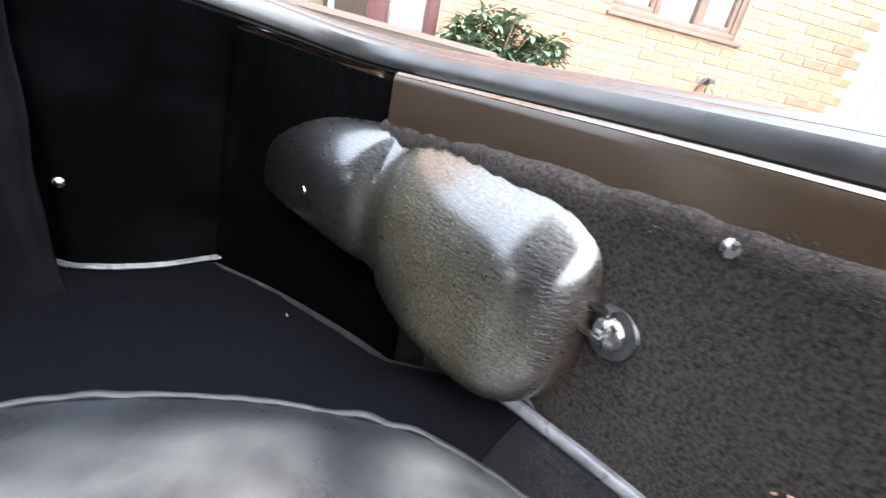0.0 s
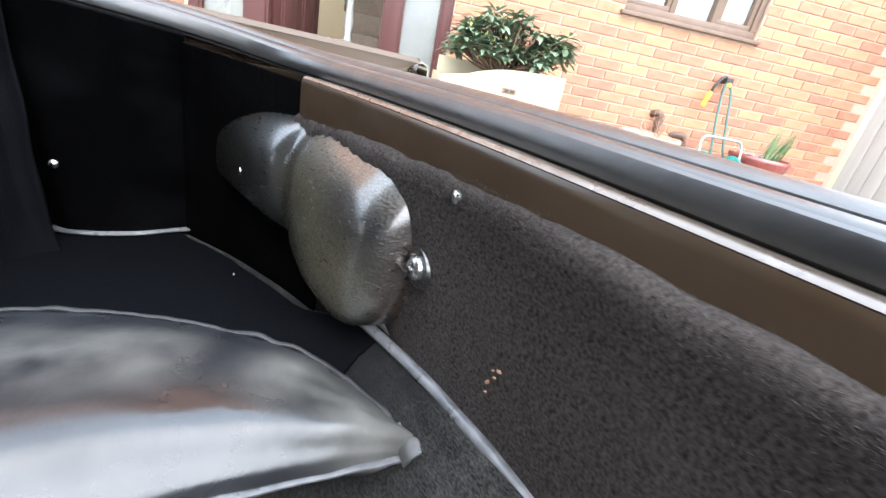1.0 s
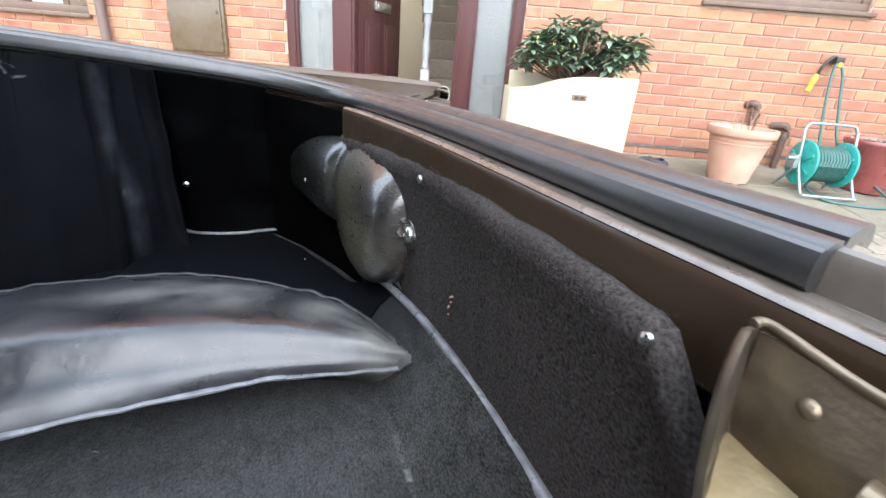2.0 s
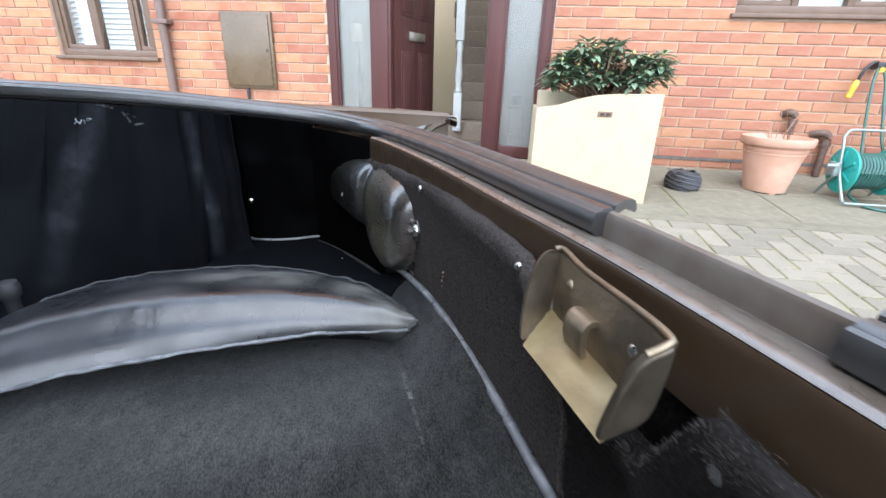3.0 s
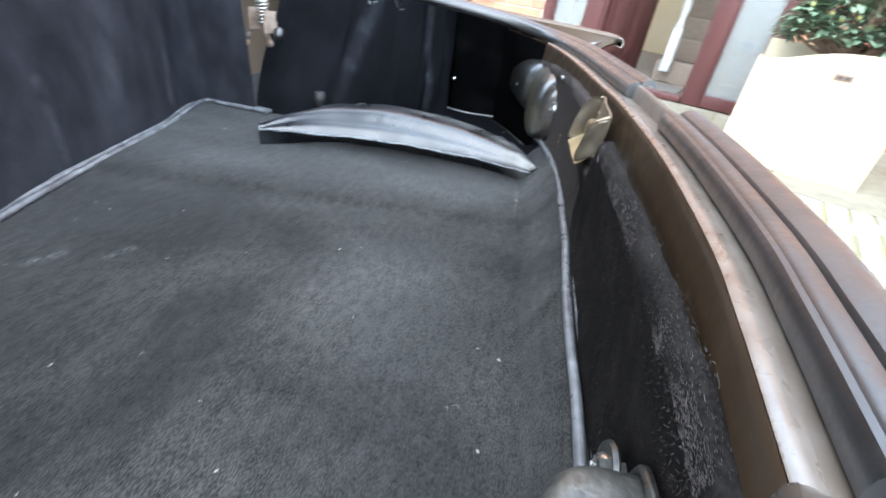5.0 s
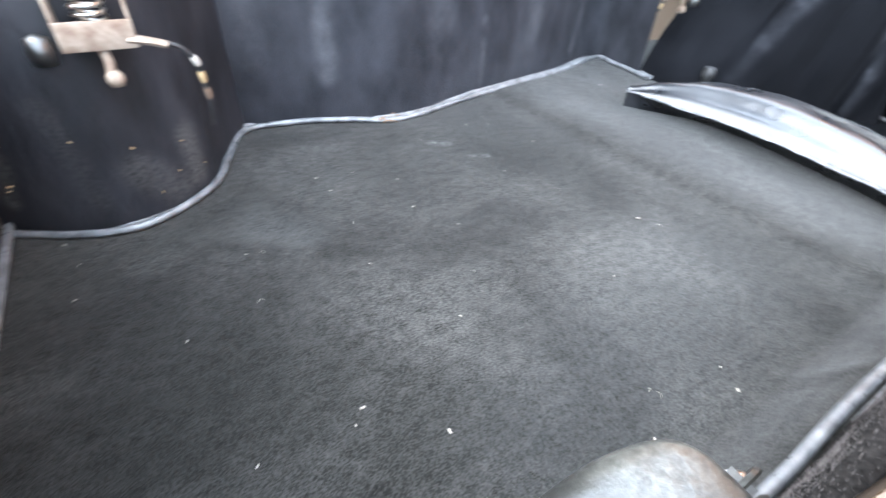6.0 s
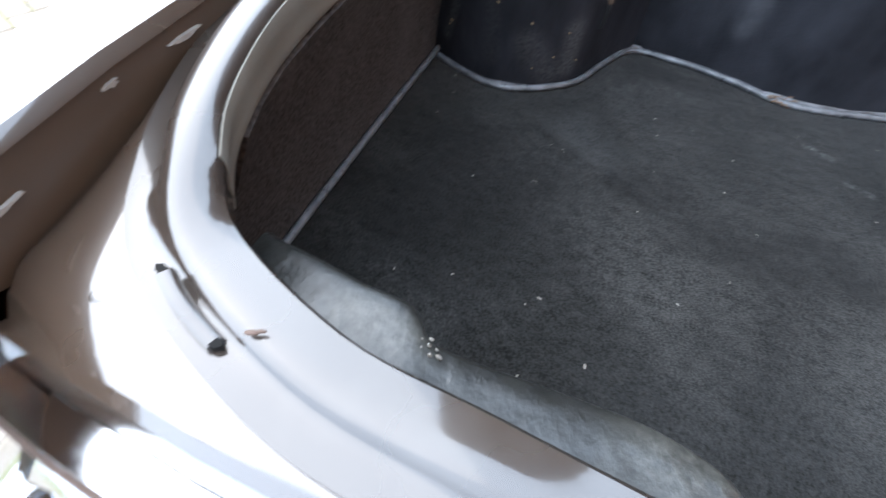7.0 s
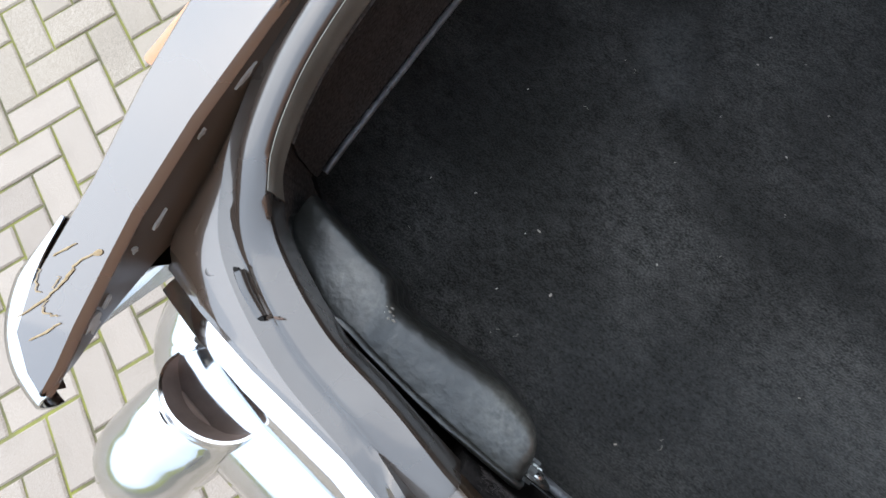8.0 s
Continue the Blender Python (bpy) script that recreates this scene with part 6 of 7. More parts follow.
def hall():
    h = thing("hall", "dim cream hallway behind the open door", "hallway", kind="structure")
    y0, y1, z = HOUSE_Y + 0.09, HOUSE_Y + 3.6, BASE + 0.03
    part("hall_floor", boxed(-1.3, 0.75, y0, y1, z - 0.1, z), STAIR, h, "brown hall carpet")
    part("hall_wall", boxed(-1.36, -1.24, HOUSE_Y + 0.28, y1, z, 2.6), HALL, h)
    part("hall_wall", boxed(0.62, 0.74, HOUSE_Y + 0.28, y1, z, 2.6), HALL, h)
    part("hall_end", boxed(-1.3, 0.75, y1, y1 + 0.1, z - 0.1, 2.6), HALL, h)
    part("hall_ceiling", boxed(-1.36, 0.75, HOUSE_Y + 0.28, HOUSE_Y + 1.5, 2.6, 2.7), WHITE, h)
    part("hall_door", boxed(-0.98, -0.28, y1 - 0.05, y1 - 0.005, z, z + 1.98, 0.004), HALL, h, "cream inner door")
    st = thing("staircase", "brown carpeted stairs with a white turned newel post", "stairs", kind="structure")
    for i in range(12):
        yy = HOUSE_Y + 0.72 + 0.225 * i
        part("step", boxed(-0.33 if i == 0 else max(-0.52, -0.215 - 0.042 * i), 0.60, yy, yy + 0.27, z + 0.18 * i * (i > 0), z + 0.18 * (i + 1), 0.014), STAIR, st, "", 40)
    prof = [(0.020, 0.44), (0.034, 0.455), (0.038, 0.47), (0.030, 0.49), (0.025, 0.53), (0.034, 0.58), (0.037, 0.62), (0.027, 0.72), (0.026, 0.80), (0.036, 0.85), (0.030, 0.875), (0.038, 0.895), (0.020, 0.91)]
    nx, ny = -0.235, HOUSE_Y + 0.66
    bm = lathe(bmesh.new(), prof, 16, (nx, ny, z))
    box(bm, nx - 0.039, nx + 0.039, ny - 0.039, ny + 0.039, z + 0.10, z + 0.45, 0.006)
    box(bm, nx - 0.039, nx + 0.039, ny - 0.039, ny + 0.039, z + 0.90, z + 1.32, 0.006)
    part("newel_post", bm, NEWEL, st, "white newel post with a turned middle", 50)
    # seen dimly through the frosted glass
    lamp = thing("standard_lamp", "cream-shaded standard lamp in the hall behind frosted glass", "lamp", pose(-1.03, HOUSE_Y + 0.165, z))
    part("base", lathe(bmesh.new(), [(0.001, 0), (0.10, 0), (0.10, 0.02), (0.02, 0.035), (0.001, 0.036)], 20), BARK, lamp, "", 40)
    part("stand", lathe(bmesh.new(), [(0.014, 0.03), (0.03, 0.25), (0.018, 0.40), (0.03, 0.55), (0.014, 0.72), (0.012, 0.86)], 14), BARK, lamp, "", 40)
    part("shade", lathe(bmesh.new(), [(0.055, 0.84), (0.058, 0.84), (0.048, 0.97), (0.045, 0.97)], 24), CREAM, lamp, "cream shade", 40)
    stool = thing("plant_stand", "small dark plant stand in the hall behind frosted glass", "stand", pose(0.33, HOUSE_Y + 0.15, z))
    part("top", lathe(bmesh.new(), [(0.001, 0.36), (0.085, 0.36), (0.09, 0.37), (0.085, 0.385), (0.001, 0.385)], 18), BARK, stool, "", 40)
    part("pot", lathe(bmesh.new(), [(0.001, 0.386), (0.045, 0.386), (0.06, 0.46), (0.055, 0.465), (0.001, 0.45)], 16), BASKET, stool, "dark pot", 40)
    part("shelf", boxed(-0.06, 0.06, -0.06, 0.06, 0.14, 0.152, 0.003), BARK, stool, "", 40)
    for a, b in ((-1, -1), (-1, 1), (1, -1), (1, 1)):
        part("leg", tube(bmesh.new(), [Vector((a * 0.075, b * 0.06, 0)), Vector((a * 0.05, b * 0.05, 0.365))], 0.009, 8), BARK, stool, "", 40)
    return h


hall()
tagged(part("door_mat", boxed(-0.55, 0.0, HOUSE_Y + 0.12, HOUSE_Y + 0.5, BASE + 0.031, BASE + 0.045, 0.004), MAT), "worn brown door mat just inside the front door", "mat")


def meter_box():
    t = thing("meter_box", "brown plastic gas meter box on the brick wall", "meter box")
    part("body", boxed(-2.14, -1.70, HOUSE_Y - 0.03, HOUSE_Y + 0.006, 0.79, 1.378, 0.012), GAS_BOX, t, "", 40)
    bm = boxed(-2.118, -1.722, HOUSE_Y - 0.042, HOUSE_Y - 0.028, 0.812, 1.356, 0.008)
    lid = part("lid", bm, GAS_BOX, t, "", 40)
    part("lock", lathe(bmesh.new(), [(0.001, 0), (0.012, 0), (0.012, 0.004), (0.001, 0.005)], 12), BLACK, lid, "", 40).matrix_basis = pose(-1.745, HOUSE_Y - 0.042, 1.09, 90)
    part("outlet_pipe", tube(bmesh.new(), [Vector((-1.97, HOUSE_Y - 0.016, z)) for z in (0.80, 0.6, BASE)], 0.013), BLACK, t)
    return t


meter_box()


def downpipe():
    t = thing("downpipe", "brown plastic downpipe clipped to the brick wall", "drainpipe")
    part("pipe", tube(bmesh.new(), [Vector((-2.65, HOUSE_Y - 0.045, z)) for z in (BASE, 1.0, 2.0, TOP)], 0.034, 16), PIPE_BROWN, t, "", 40)
    for z in (0.5, 1.27, 2.6):
        part("bracket", boxed(-2.72, -2.58, HOUSE_Y - 0.085, HOUSE_Y + 0.004, z, z + 0.035, 0.006), PIPE_BROWN, t, "", 40)
    return t


downpipe()


# ---- things along the house ----
def planter():
    t = thing("planter", "cream-painted timber box planter on the slabs", "planter")
    z0, z1 = ground_z(2.5) - 0.01, 0.885
    bm = bmesh.new()
    rim = smooth_path([(1.125, 2.44, 0.884), (0.95, 2.44, 0.880), (0.78, 2.44, 0.868), (0.66, 2.44, 0.842), (0.55, 2.44, 0.806), (0.425, 2.44, 0.786)], 3)
    bm.faces.new([bm.verts.new(p) for p in [Vector((0.425, 2.44, z0)), Vector((1.125, 2.44, z0)), *rim]])
    slab(bm, (0, 0.022, 0))
    part("front_board", bm, CREAM, t, "", 40)
    part("side_board", boxed(0.425, 0.447, 2.464, 3.0, z0, 0.775, 0.004), CREAM, t, "", 40)
    part("side_board", boxed(1.103, 1.125, 2.464, 3.0, z0, z1 - 0.01, 0.004), CREAM, t, "", 40)
    part("back_board", boxed(0.449, 1.101, 2.978, 3.0, z0, z1 - 0.012, 0.004), CREAM, t, "", 40)
    part("soil", boxed(0.449, 1.101, 2.464, 2.976, z0, 0.75), SOIL, t, "dark potting soil")
    plate = part("plaque", boxed(0.775, 0.858, 2.434, 2.441, 0.748, 0.778, 0.002), BARK, t, "small dark wooden plaque", 40)
    part("plaque_bar", boxed(0.788, 0.812, 2.431, 2.4345, 0.756, 0.77), BLACK, plate)
    part("plaque_bar", boxed(0.822, 0.846, 2.431, 2.4345, 0.756, 0.77), BLACK, plate)
    return t


planter()


def leaf_into(bm, base, direction, length, width, droop=0.25):
    """A long folded leaf of eight faces."""
    d = direction.normalized()
    side = d.cross(Vector((0, 0, 1)))
    side = side.normalized() if side.length > 1e-3 else Vector((1, 0, 0))
    up = side.cross(d)
    spine, left, right = [], [], []
    for f, w in ((0, 0.1), (0.25, 0.75), (0.55, 1.0), (0.82, 0.6), (1.0, 0.02)):
        c = base + d * length * f - Vector((0, 0, 1)) * droop * length * f * f
        spine.append(bm.verts.new(c))
        left.append(bm.verts.new(c + side * width * w * 0.5 + up * width * w * 0.16))
        right.append(bm.verts.new(c - side * width * w * 0.5 + up * width * w * 0.16))
    for k in range(4):
        bm.faces.new((spine[k], spine[k + 1], left[k + 1], left[k]))
        bm.faces.new((spine[k], right[k], right[k + 1], spine[k + 1]))


def shrub():
    rnd = random.Random(4)
    t = thing("rhododendron", "leafy green rhododendron in bud growing in the cream planter", "shrub")
    base = Vector((0.80, 2.68, 0.82))
    bm_leaf, bm_bud = bmesh.new(), bmesh.new()
    tips = []
    for k in range(135):
        u, v = rnd.uniform(-1, 1), rnd.uniform(-1, 1)
        tip = Vector((0.80 + 0.30 * u, 2.68 + 0.20 * v, 0.90 + (0.27 * rnd.uniform(0.15, 1.0)) * (1 - 0.55 * u * u)))
        if u > 0.35:
            tip.z = 0.92 + 0.17 * rnd.random()
            tip.x += 0.015
        tips.append(tip)
    for k in range(7):
        tips.append(Vector((1.12 + rnd.uniform(-0.05, 0.06), 2.66 + rnd.uniform(-0.07, 0.07), 1.0 + rnd.uniform(-0.05, 0.08))))
    for tip in tips:
        mid = base.lerp(tip, 0.55) + Vector((rnd.uniform(-0.03, 0.03), rnd.uniform(-0.03, 0.03), -0.02))
        part("stem", tube(bmesh.new(), smooth_path([base + Vector((rnd.uniform(-0.05, 0.05), 0, 0)), mid, tip], 4), lambda f: 0.008 - 0.005 * f, 5), BARK, t, "", 60)
        n = rnd.randint(9, 14)
        for i in range(n):
            ang = 2 * math.pi * i / n + rnd.uniform(-0.3, 0.3)
            out = Vector((math.cos(ang), math.sin(ang), rnd.uniform(-0.15, 0.75)))
            leaf_into(bm_leaf, tip + Vector((0, 0, rnd.uniform(-0.035, 0.01))), out, rnd.uniform(0.075, 0.115), rnd.uniform(0.024, 0.036), rnd.uniform(0.1, 0.5))
        if rnd.random() < 0.45:
            made = bmesh.ops.create_icosphere(bm_bud, subdivisions=1, radius=0.009, matrix=Matrix.Translation(tip + Vector((0, 0, 0.014))) @ Matrix.Diagonal((1, 1, 1.7, 1)))
    part("foliage", bm_leaf, LEAF, t, "long dark green leaves", 60)
    tagged(part("buds", bm_bud, BUD, t, "", 60), "yellow-green buds", kind="stuff")
    return t


shrub()


def terracotta_pot():
    t = thing("terracotta_pot", "weathered terracotta pot with bare twigs, standing on the slabs", "plant pot")
    c = (2.035, 2.93, ground_z(2.93))
    prof = [(r * 0.91, h) for r, h in ((0.125, 0.01), (0.135, 0.0), (0.14, 0.01), (0.165, 0.13), (0.19, 0.245), (0.194, 0.246), (0.196, 0.255), (0.192, 0.258), (0.197, 0.272), (0.201, 0.273), (0.202, 0.282), (0.198, 0.285), (0.203, 0.30),
            (0.222, 0.302), (0.228, 0.31), (0.232, 0.345), (0.228, 0.355), (0.212, 0.355), (0.206, 0.345), (0.19, 0.30))]
    part("pot", lathe(bmesh.new(), prof, 40, c), TERRACOTTA, t, "", 50)
    part("soil", lathe(bmesh.new(), [(0.002, 0.28), (0.168, 0.285), (0.172, 0.305), (0.05, 0.315), (0.002, 0.318)], 24, c), SOIL, t, "dark soil", 60)
    rnd = random.Random(8)
    for k in range(11):
        a, lean = rnd.uniform(0, 6.28), rnd.uniform(0.03, 0.15)
        b = Vector((c[0] + rnd.uniform(-0.05, 0.07), c[1] + rnd.uniform(-0.05, 0.05), c[2] + 0.31))
        h = rnd.uniform(0.08, 0.26)
        path = smooth_path([b, b + Vector((lean * 0.3 * math.cos(a), lean * 0.3 * math.sin(a), h * 0.5)), b + Vector((lean * math.cos(a), lean * math.sin(a), h))], 4)
        part("twig", tube(bmesh.new(), path, lambda f: 0.0042 - 0.003 * f, 5), TWIG, t, "", 60)
    for k in range(3):
        a = 2.1 * k + 0.5
        part("pot_foot", boxed(c[0] + 0.1 * math.cos(a) - 0.02, c[0] + 0.1 * math.cos(a) + 0.02, c[1] + 0.1 * math.sin(a) - 0.02, c[1] + 0.1 * math.sin(a) + 0.02, c[2] - 0.012, c[2] + 0.012, 0.004), TERRACOTTA, t, "", 50)
    return t


terracotta_pot()


def glazed_pot():
    t = thing("glazed_pot", "dark red glazed pot with green spring shoots", "plant pot")
    c = (2.98, 2.96, ground_z(2.96))
    prof = [(0.12, 0.0), (0.14, 0.004), (0.15, 0.05), (0.185, 0.22), (0.202, 0.30), (0.212, 0.315), (0.212, 0.335), (0.204, 0.342), (0.195, 0.335), (0.188, 0.30)]
    part("pot", lathe(bmesh.new(), prof, 36, c), GLAZE, t, "", 50)
    part("soil", lathe(bmesh.new(), [(0.002, 0.27), (0.186, 0.275), (0.188, 0.30), (0.002, 0.305)], 20, c), SOIL, t, "dark soil", 60)
    rnd = random.Random(3)
    bm = bmesh.new()
    for k in range(46):
        b = Vector((c[0] + 0.07 + rnd.uniform(-0.08, 0.08), c[1] + rnd.uniform(-0.08, 0.08), c[2] + 0.29))
        leaf_into(bm, b, Vector((rnd.uniform(0.0, 0.55), rnd.uniform(-0.25, 0.25), 1.0)), rnd.uniform(0.16, 0.32), rnd.uniform(0.008, 0.014), 0.05)
    for k in range(40):
        b = Vector((c[0] - 0.07 + rnd.uniform(-0.09, 0.09), c[1] + rnd.uniform(-0.12, 0.12), c[2] + 0.30))
        leaf_into(bm, b, Vector((rnd.uniform(-0.8, 0.8), rnd.uniform(-0.8, 0.8), 0.8)), rnd.uniform(0.04, 0.08), rnd.uniform(0.014, 0.024), 0.2)
    tagged(part("foliage", bm, GRASS_LEAF, t, "", 60), "upright green shoots", kind="stuff")
    return t


glazed_pot()


def hose_reel():
    t = thing("hose_reel", "teal garden hose reel on a grey tube stand", "hose reel")
    g = ground_z(2.8)
    ax0, ax1, cy, cz, turn = 2.36, 2.66, 2.80, g + 0.19, 0.0
    for x in (ax0 + 0.035, ax1 - 0.02):
        bm = lathe(bmesh.new(), [(0.03, -0.012), (0.125, -0.012), (0.142, -0.006), (0.145, 0.0), (0.142, 0.006), (0.125, 0.01), (0.03, 0.012)], 32)
        cheek = part("flange", bm, TEAL, t, "teal plastic reel cheek", 40, Matrix.Translation((x, cy, cz)) @ Matrix.Rotation(radians(90), 4, "Y"))
        for k in range(6):
            part("spoke", boxed(0.035, 0.12, -0.008, 0.008, -0.02, -0.0115, 0.002), TEAL, cheek, "", 40, Matrix.Rotation(k * math.pi / 3, 4, "Z"))
    coil = []
    turns = 11
    for layer, r in ((0, 0.085), (1, 0.105)):
        for k in range(turns * 16):
            f = k / (turns * 16 - 1)
            f = f if layer == 0 else 1 - f
            a = 2 * math.pi * k / 16
            coil.append(Vector((ax0 + 0.055 + (ax1 - ax0 - 0.095) * f, cy + r * math.cos(a), cz + r * math.sin(a))))
    part("coiled_hose", tube(bmesh.new(), coil, 0.0095, 7), HOSE, t, "dark green coiled hose", 60)
    for x, lean in ((ax0, 0.0), (ax1 + 0.03, 0.0)):
        loop = smooth_path([(x, cy - 0.16, g + 0.012), (x, cy - 0.13, g + 0.03), (x, cy - 0.03, cz), (x, cy + 0.01, cz + 0.14), (x, cy + 0.03, cz + 0.20)], 5)
        part("stand_tube", tube(bmesh.new(), loop, 0.009, 8), GREY_TUBE, t, "", 60)
        back = smooth_path([(x, cy - 0.03, cz), (x, cy + 0.10, g + 0.05), (x, cy + 0.13, g + 0.010)], 5)
        part("stand_tube", tube(bmesh.new(), back, 0.009, 8), GREY_TUBE, t, "", 60)
    top = smooth_path([(ax0, cy + 0.03, cz + 0.20), (ax0 + 0.02, cy + 0.035, cz + 0.235), (ax0 + 0.06, cy + 0.037, cz + 0.245), (ax1 - 0.03, cy + 0.037, cz + 0.245), (ax1 + 0.01, cy + 0.035, cz + 0.235), (ax1 + 0.03, cy + 0.03, cz + 0.20)], 4)
    part("carry_handle", tube(bmesh.new(), top, 0.009, 8), GREY_TUBE, t, "", 60)
    part("foot_bar", tube(bmesh.new(), smooth_path([(ax0, cy - 0.16, g + 0.010), ((ax0 + ax1) / 2, cy - 0.165, g + 0.010), (ax1 + 0.03, cy - 0.16, g + 0.010)], 4), 0.009, 8), GREY_TUBE, t, "", 60)
    part("axle", tube(bmesh.new(), [Vector((ax0 - 0.03, cy, cz)), Vector((ax1 + 0.06, cy, cz))], 0.012, 8), GREY_TUBE, t, "", 60)
    bm = boxed(ax0 - 0.045, ax0 - 0.012, cy - 0.05, cy + 0.03, cz - 0.035, cz + 0.05, 0.008)
    part("crank", bm, GREY_TUBE, t, "", 40)
    part("crank_handle", tube(bmesh.new(), [Vector((ax0 - 0.09, cy - 0.04, cz + 0.03)), Vector((ax0 - 0.03, cy - 0.04, cz + 0.03))], 0.013, 10), GREY_TUBE, t, "", 60)
    return t


hose_reel()


def tap_and_hose():
    t = thing("garden_hose", "green hose hanging from a wall tap with a yellow connector", "hose")
    part("tap", boxed(2.74, 2.80, HOUSE_Y - 0.09, HOUSE_Y + 0.004, 1.085, 1.125, 0.01), BLACK, t, "dark wall tap", 40)
    hang = smooth_path([(2.77, HOUSE_Y - 0.08, 1.10), (2.80, HOUSE_Y - 0.12, 1.0), (2.80, HOUSE_Y - 0.20, 0.8), (2.82, HOUSE_Y - 0.30, 0.55), (2.88, 2.95, 0.42), (2.95, 2.70, BASE - 0.03), (2.80, 2.55, ground_z(2.55) + 0.01), (2.5, 2.60, ground_z(2.6) + 0.01), (2.45, 2.75, ground_z(2.75) + 0.04), (2.50, 2.80, 0.36)], 8)
    part("hose_line", tube(bmesh.new(), hang, 0.009, 8), HOSE, t, "", 60)
    rise = smooth_path([(2.76, HOUSE_Y - 0.07, 1.11), (2.72, HOUSE_Y - 0.13, 0.98), (2.65, HOUSE_Y - 0.28, 0.78), (2.56, 2.95, 0.6), (2.53, 2.85, 0.46)], 8)
    part("hose_line", tube(bmesh.new(), rise, 0.009, 8), HOSE, t, "", 60)
    loop = smooth_path([(2.765, HOUSE_Y - 0.06, 1.115), (2.70, HOUSE_Y - 0.10, 1.12), (2.655, HOUSE_Y - 0.10, 1.06), (2.645, HOUSE_Y - 0.09, 1.0)], 6)
    part("hose_line", tube(bmesh.new(), loop, 0.011, 8), BLACK, t, "black hose end", 60)
    bm = lathe(bmesh.new(), [(0.006, 0.0), (0.017, 0.004), (0.019, 0.02), (0.016, 0.05), (0.02, 0.06), (0.02, 0.10), (0.013, 0.12), (0.008, 0.125)], 14)
    gun = part("connector", bm, YELLOW, t, "yellow plastic spray connector", 50)
    gun.matrix_basis = pose(2.618, HOUSE_Y - 0.09, 0.885, 0, 12, 0)
    part("connector", lathe(bmesh.new(), [(0.01, 0), (0.018, 0.005), (0.018, 0.03), (0.01, 0.035)], 12, (2.775, HOUSE_Y - 0.085, 1.055)), YELLOW, t, "yellow plastic tap connector", 50)
    return t


tap_and_hose()


def waste_pipe(x, z_top, reach):
    t = thing("waste_pipe", "rusty brown cast waste pipe with an elbow against the wall", "pipe", group="waste pipes")
    y = HOUSE_Y - 0.05
    part("stack", tube(bmesh.new(), [Vector((x, y, BASE)), Vector((x, y, z_top - 0.05))], 0.024, 12), CAST, t, "", 60)
    part("elbow", tube(bmesh.new(), smooth_path([(x, y, z_top - 0.06), (x, y, z_top - 0.01), (x - 0.03, y + 0.01, z_top + 0.01), (x - reach, HOUSE_Y + 0.01, z_top - 0.005)], 5), 0.028, 12), CAST, t, "", 60)
    part("collar", lathe(bmesh.new(), [(0.02, 0), (0.034, 0.003), (0.034, 0.03), (0.02, 0.033)], 14, (x, y, z_top - 0.085)), CAST, t, "", 50)
    return t


waste_pipe(2.335, 0.76, 0.05)
waste_pipe(2.60, 0.625, 0.09)


def woven_ball():
    t = thing("woven_ball", "dark woven wire plant ball resting on the slabs", "garden ornament")
    c = Vector((1.475, 2.85, ground_z(2.85) + 0.045))
    part("core", lathe(bmesh.new(), [(0.01, -0.05), (0.085, -0.045), (0.105, -0.01), (0.10, 0.02), (0.07, 0.055), (0.02, 0.07)], 20, c), BASKET, t, "", 60)
    rnd = random.Random(12)
    bm = bmesh.new()
    for k in range(26):
        a0, tilt = rnd.uniform(0, 6.28), rnd.uniform(-0.5, 0.5)
        ring = []
        for i in range(18):
            a = a0 + 2 * math.pi * i / 18
            h = -0.04 + 0.105 * (k / 26)
            r = 0.112 * math.sqrt(max(0.08, 1 - (h / 0.085) ** 2))
            ring.append(c + Vector((r * math.cos(a), r * math.sin(a), h + 0.014 * math.sin(a * 5 + k))))
        tube(bm, ring, 0.005, 5, closed=True)
    part("weave", bm, BASKET, t, "dark woven strands", 60)
    return t


woven_ball()


def side_gate():
    t = thing("side_gate", "weathered grey boarded timber gate beside the house", "gate")
    for k in range(9):
        y = HOUSE_Y - 0.02 - 0.125 * k
        z0 = ground_z(y) + 0.03
        part("board", boxed(4.22, 4.242, y - 0.118, y, z0, 2.0, 0.003), TIMBER, t, "", 40)
    for z in (0.6, 1.3):
        part("rail", boxed(4.243, 4.28, HOUSE_Y - 1.13, HOUSE_Y - 0.02, z, z + 0.09, 0.004), TIMBER, t, "", 40)
    part("post", boxed(4.22, 4.31, HOUSE_Y - 1.24, HOUSE_Y - 1.15, ground_z(2.2) - 0.05, 2.05, 0.005), TIMBER, t, "", 40)
    return t


side_gate()


def bare_shrub():
    t = thing("bare_shrub", "thin leafless shrub stems against the brick wall", "shrub")
    rnd = random.Random(17)
    for x, lean, h in ((-3.12, -0.10, 0.50), (-2.98, -0.06, 0.56), (-2.92, 0.05, 0.52), (-2.84, 0.04, 0.46), (-3.05, 0.10, 0.42)):
        b = Vector((x, HOUSE_Y - 0.10, BASE - 0.005))
        path = smooth_path([b, b + Vector((lean * 0.4, 0.02, h * 0.55)), b + Vector((lean + rnd.uniform(-0.02, 0.02), 0.0, h))], 5)
        part("stem", tube(bmesh.new(), path, lambda f: 0.006 - 0.004 * f, 5), TWIG, t, "", 60)
    return t


bare_shrub()


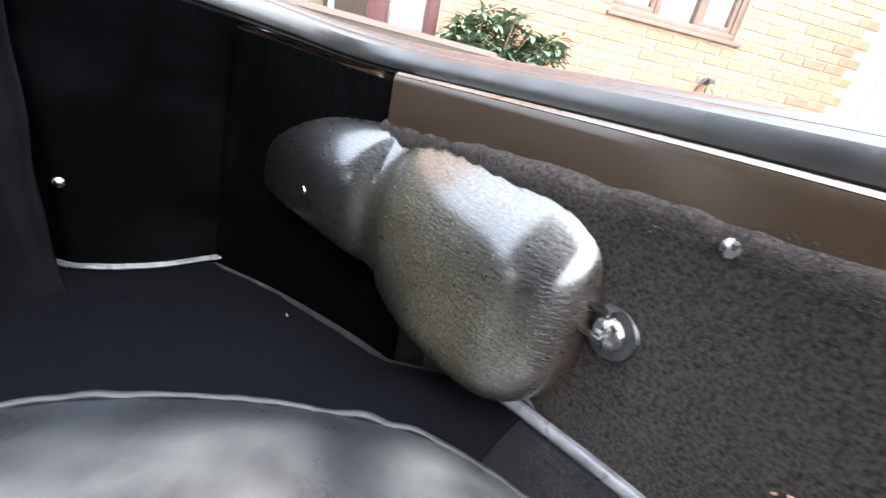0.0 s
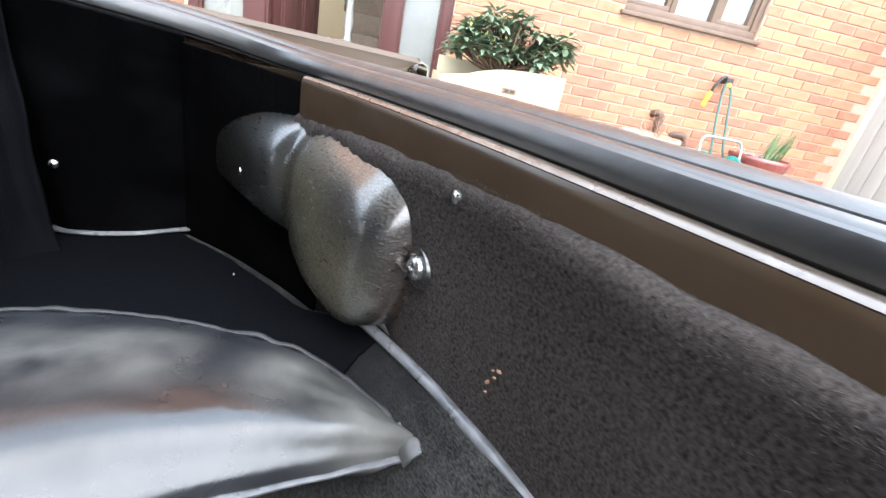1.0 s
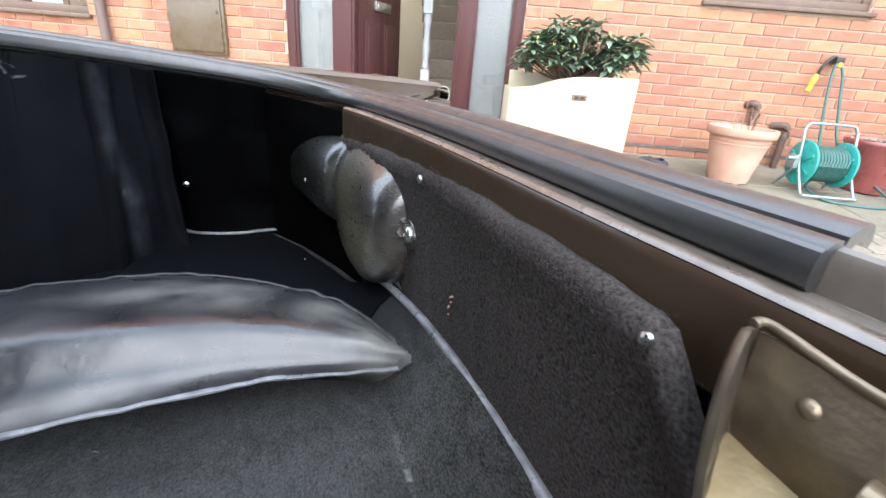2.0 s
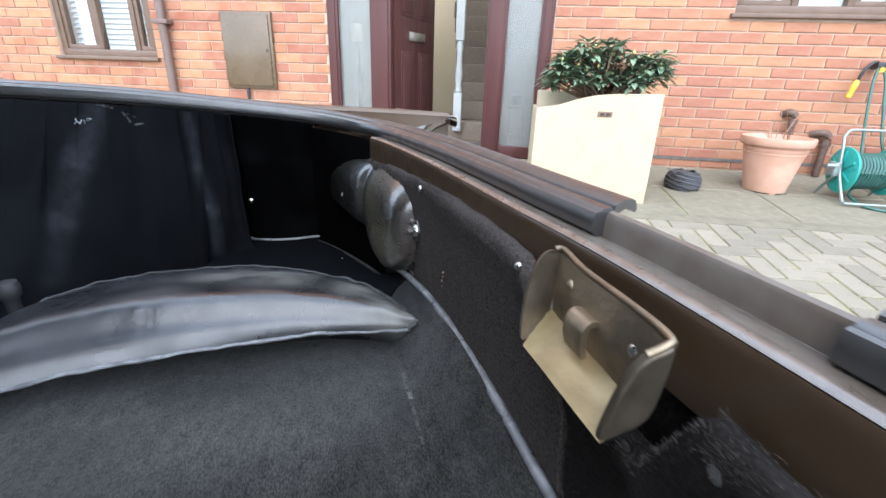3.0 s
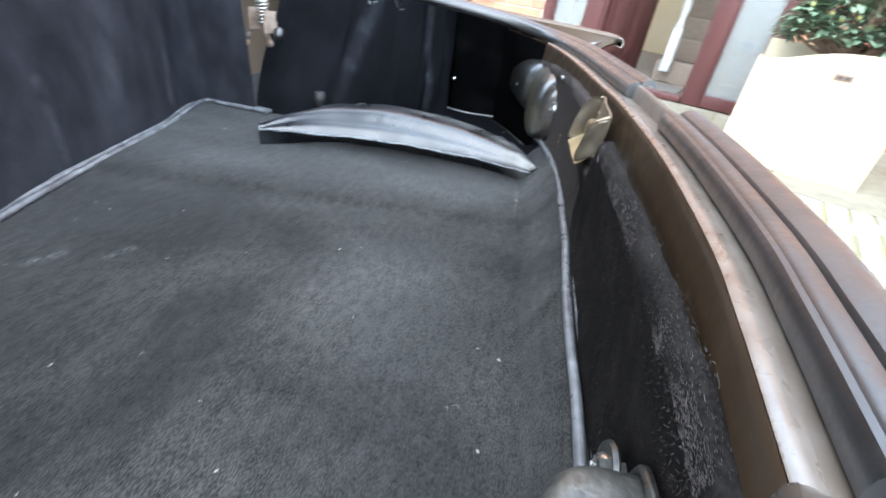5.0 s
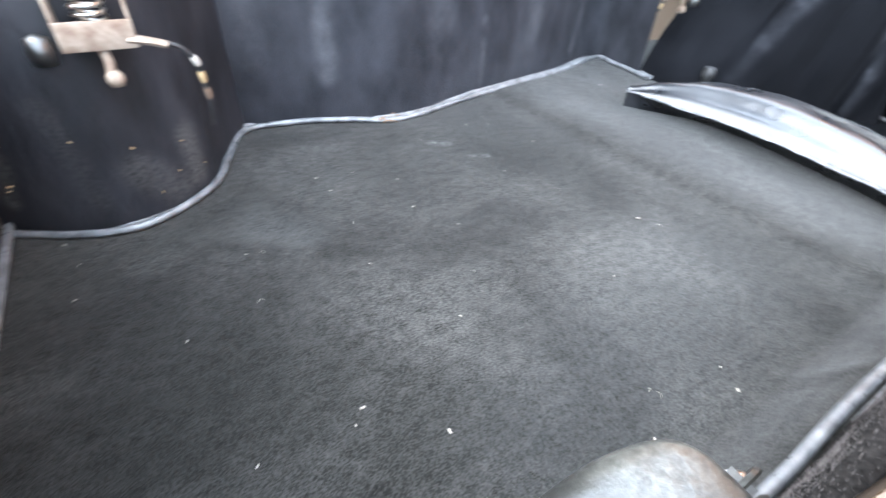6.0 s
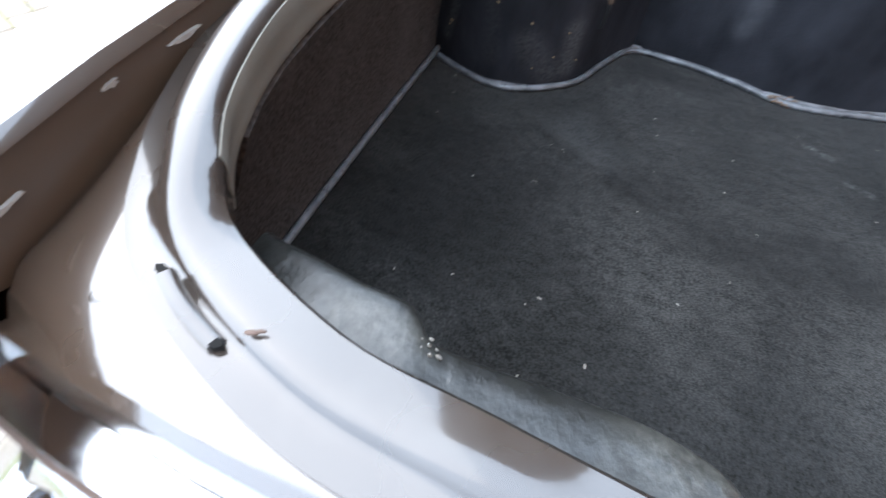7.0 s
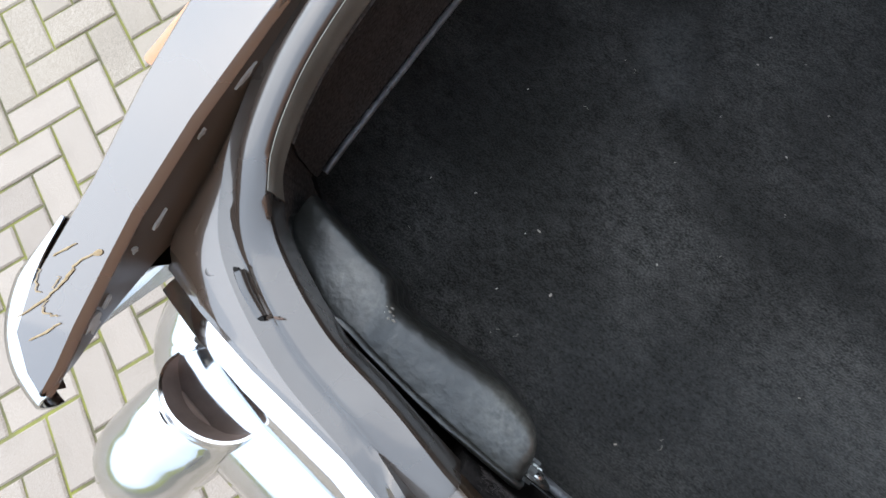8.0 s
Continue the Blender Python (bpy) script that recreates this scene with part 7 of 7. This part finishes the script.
# ---- pieces of the walls and the paving ----
def block_mesh(name, lx, ly, h, bevel, mat):
    """A bevelled block, its top face up, centred on its top."""
    me = bpy.data.meshes.new(name)
    x, y = lx / 2, ly / 2
    v = [(-x, -y, -h), (x, -y, -h), (x, y, -h), (-x, y, -h), (-x, -y, -bevel), (x, -y, -bevel), (x, y, -bevel), (-x, y, -bevel),
         (-x + bevel, -y + bevel, 0), (x - bevel, -y + bevel, 0), (x - bevel, y - bevel, 0), (-x + bevel, y - bevel, 0)]
    f = [(8, 9, 10, 11)] + [(a, a + 1 if a % 4 < 3 else a - 3, (a + 1 if a % 4 < 3 else a - 3) + 4, a + 4) for a in range(8)]
    me.from_pydata(v, [], f)
    me.materials.append(mat)
    return me, v, f


def joined_blocks(name, poses, v, f, mat, parent, label):
    verts, faces = [], []
    for m in poses:
        k = len(verts)
        verts += [tuple(m @ Vector(p)) for p in v]
        faces += [tuple(i + k for i in q) for q in f]
    me = bpy.data.meshes.new(name)
    me.from_pydata(verts, [], faces)
    me.materials.append(mat)
    ob = new(name, me)
    ob.parent = parent
    return tagged(ob, label, kind="stuff")


def pieces(name, me, poses, parent):
    for m in poses:
        ob = new(name, me)
        ob.parent = parent
        ob.matrix_basis = m


rnd = random.Random(21)
U = 0.1045  # half a paving block with its joint


def paved(x, y):
    m = CAR.inverted() @ Vector((x, y, 0))
    return y < 2.27 and not (-0.5 < m.x < 0.5 and 0.05 < m.y < 1.0)


near_lay, far_lay, dirty_lay = [], [], []
for i in range(-90, 80):
    for j in range(-70, 34):
        k = (i - j + 3) % 4
        x, y = 1.29 + U * i, -1.065 + U * j
        if k == 0:
            cx, cy, turn = x + U, y + U / 2, 0
        elif k == 3:
            cx, cy, turn = x + U / 2, y + U, 90
        else:
            continue
        if cy > 2.23 or not paved(cx, cy):
            continue
        slope = math.degrees(math.atan(0.072)) if cy > -1 else 0
        m = Matrix.Translation((cx, cy, ground_z(cy) + rnd.uniform(-0.0012, 0.0012))) @ pose(0, 0, 0, slope + rnd.uniform(-0.3, 0.3), rnd.uniform(-0.3, 0.3), 0) @ pose(0, 0, 0, 0, 0, turn + rnd.uniform(-0.5, 0.5))
        close = (0.85 < cx < 1.95 and -1.75 < cy < -0.35) or (0.95 < cx < 2.7 and 1.05 < cy < 2.3)
        (near_lay if close and cy < 0.9 else dirty_lay if cy > 0.9 else far_lay).append(m)
paver_me, pv, pf = block_mesh("paver", 0.2, 0.096, 0.02, 0.004, PAVER)
pieces("paver", paver_me, near_lay[:160], ground)
dirty_me, _, _ = block_mesh("paver", 0.2, 0.096, 0.02, 0.004, PAVER_DIRTY)
dirty_lay.sort(key=lambda m: (abs(m.translation.x - 1.9) + abs(m.translation.y - 1.7)))
pieces("paver", dirty_me, dirty_lay[:140], ground)
joined_blocks("paver_field", dirty_lay[140:], pv, pf, PAVER_DIRTY, ground, "weathered block paving near the house")
joined_blocks("paver_field", near_lay[160:] + far_lay, pv, pf, PAVER_FAR, ground, "grey herringbone block paving with mossy joints")
part("edging_strip", boxed(-3.2, 5.4, 2.165, 2.282, 0, 0.02, 0.003), SLAB, ground, "concrete edging strip", 40, Matrix.Translation((0, 0, 0)) @ Matrix.Translation((0, 2.22, ground_z(2.22) - 0.0155)) @ pose(0, 0, 0, math.degrees(math.atan(0.072)), 0, 0) @ Matrix.Translation((0, -2.22, 0)))
slabs = [(0.6, [(-2.6 + 0.606 * k + (0.2 if r else 0), 2.56 + 0.572 * r) for k in range(13) for r in (0, 1)])]
slab_me, _, _ = block_mesh("slab", 0.598, 0.562, 0.02, 0.004, SLAB)
pieces("slab", slab_me, [Matrix.Translation((x, y, ground_z(y) + rnd.uniform(0, 0.002))) @ pose(0, 0, 0, math.degrees(math.atan(0.072)), 0, 0) for x, y in slabs[0][1]], ground)

near_bricks, far_bricks = [], []
for c in range(int((TOP - BASE) / 0.075)):
    z = BASE + 0.012 + 0.075 * c + 0.0325
    for k in range(52):
        x = X0 + 0.12 + 0.225 * k + (0.1125 if c % 2 else 0)
        if x > X1 - 0.1:
            continue
        lo, hi, cut = x - 0.1075, x + 0.1075, False
        for a, b, p, q in OPENINGS:
            if p - 0.034 < z < q + 0.033 and hi > a - 0.003 and lo < b + 0.003:
                if lo < a - 0.018:
                    hi = a - 0.004
                elif hi > b + 0.018:
                    lo = b + 0.004
                else:
                    cut = True
        if cut:
            continue
        m = Matrix.Translation(((lo + hi) / 2, HOUSE_Y + rnd.uniform(-0.0015, 0.0015), z)) @ pose(0, 0, 0, 90, 0, 0) @ Matrix.Diagonal(((hi - lo) / 0.215, 1, 1, 1))
        full = hi - lo > 0.214
        (near_bricks if full and 0.6 < x < 3.95 and z < 1.75 and len(near_bricks) < 300 else far_bricks).append(m)
brick_me, bv, bf = block_mesh("brick", 0.215, 0.065, 0.012, 0.0035, BRICK)
pieces("brick", brick_me, near_bricks, wall)
joined_blocks("brick_field", far_bricks, bv, bf, BRICK_FAR, wall, "orange-red bricks in stretcher bond")
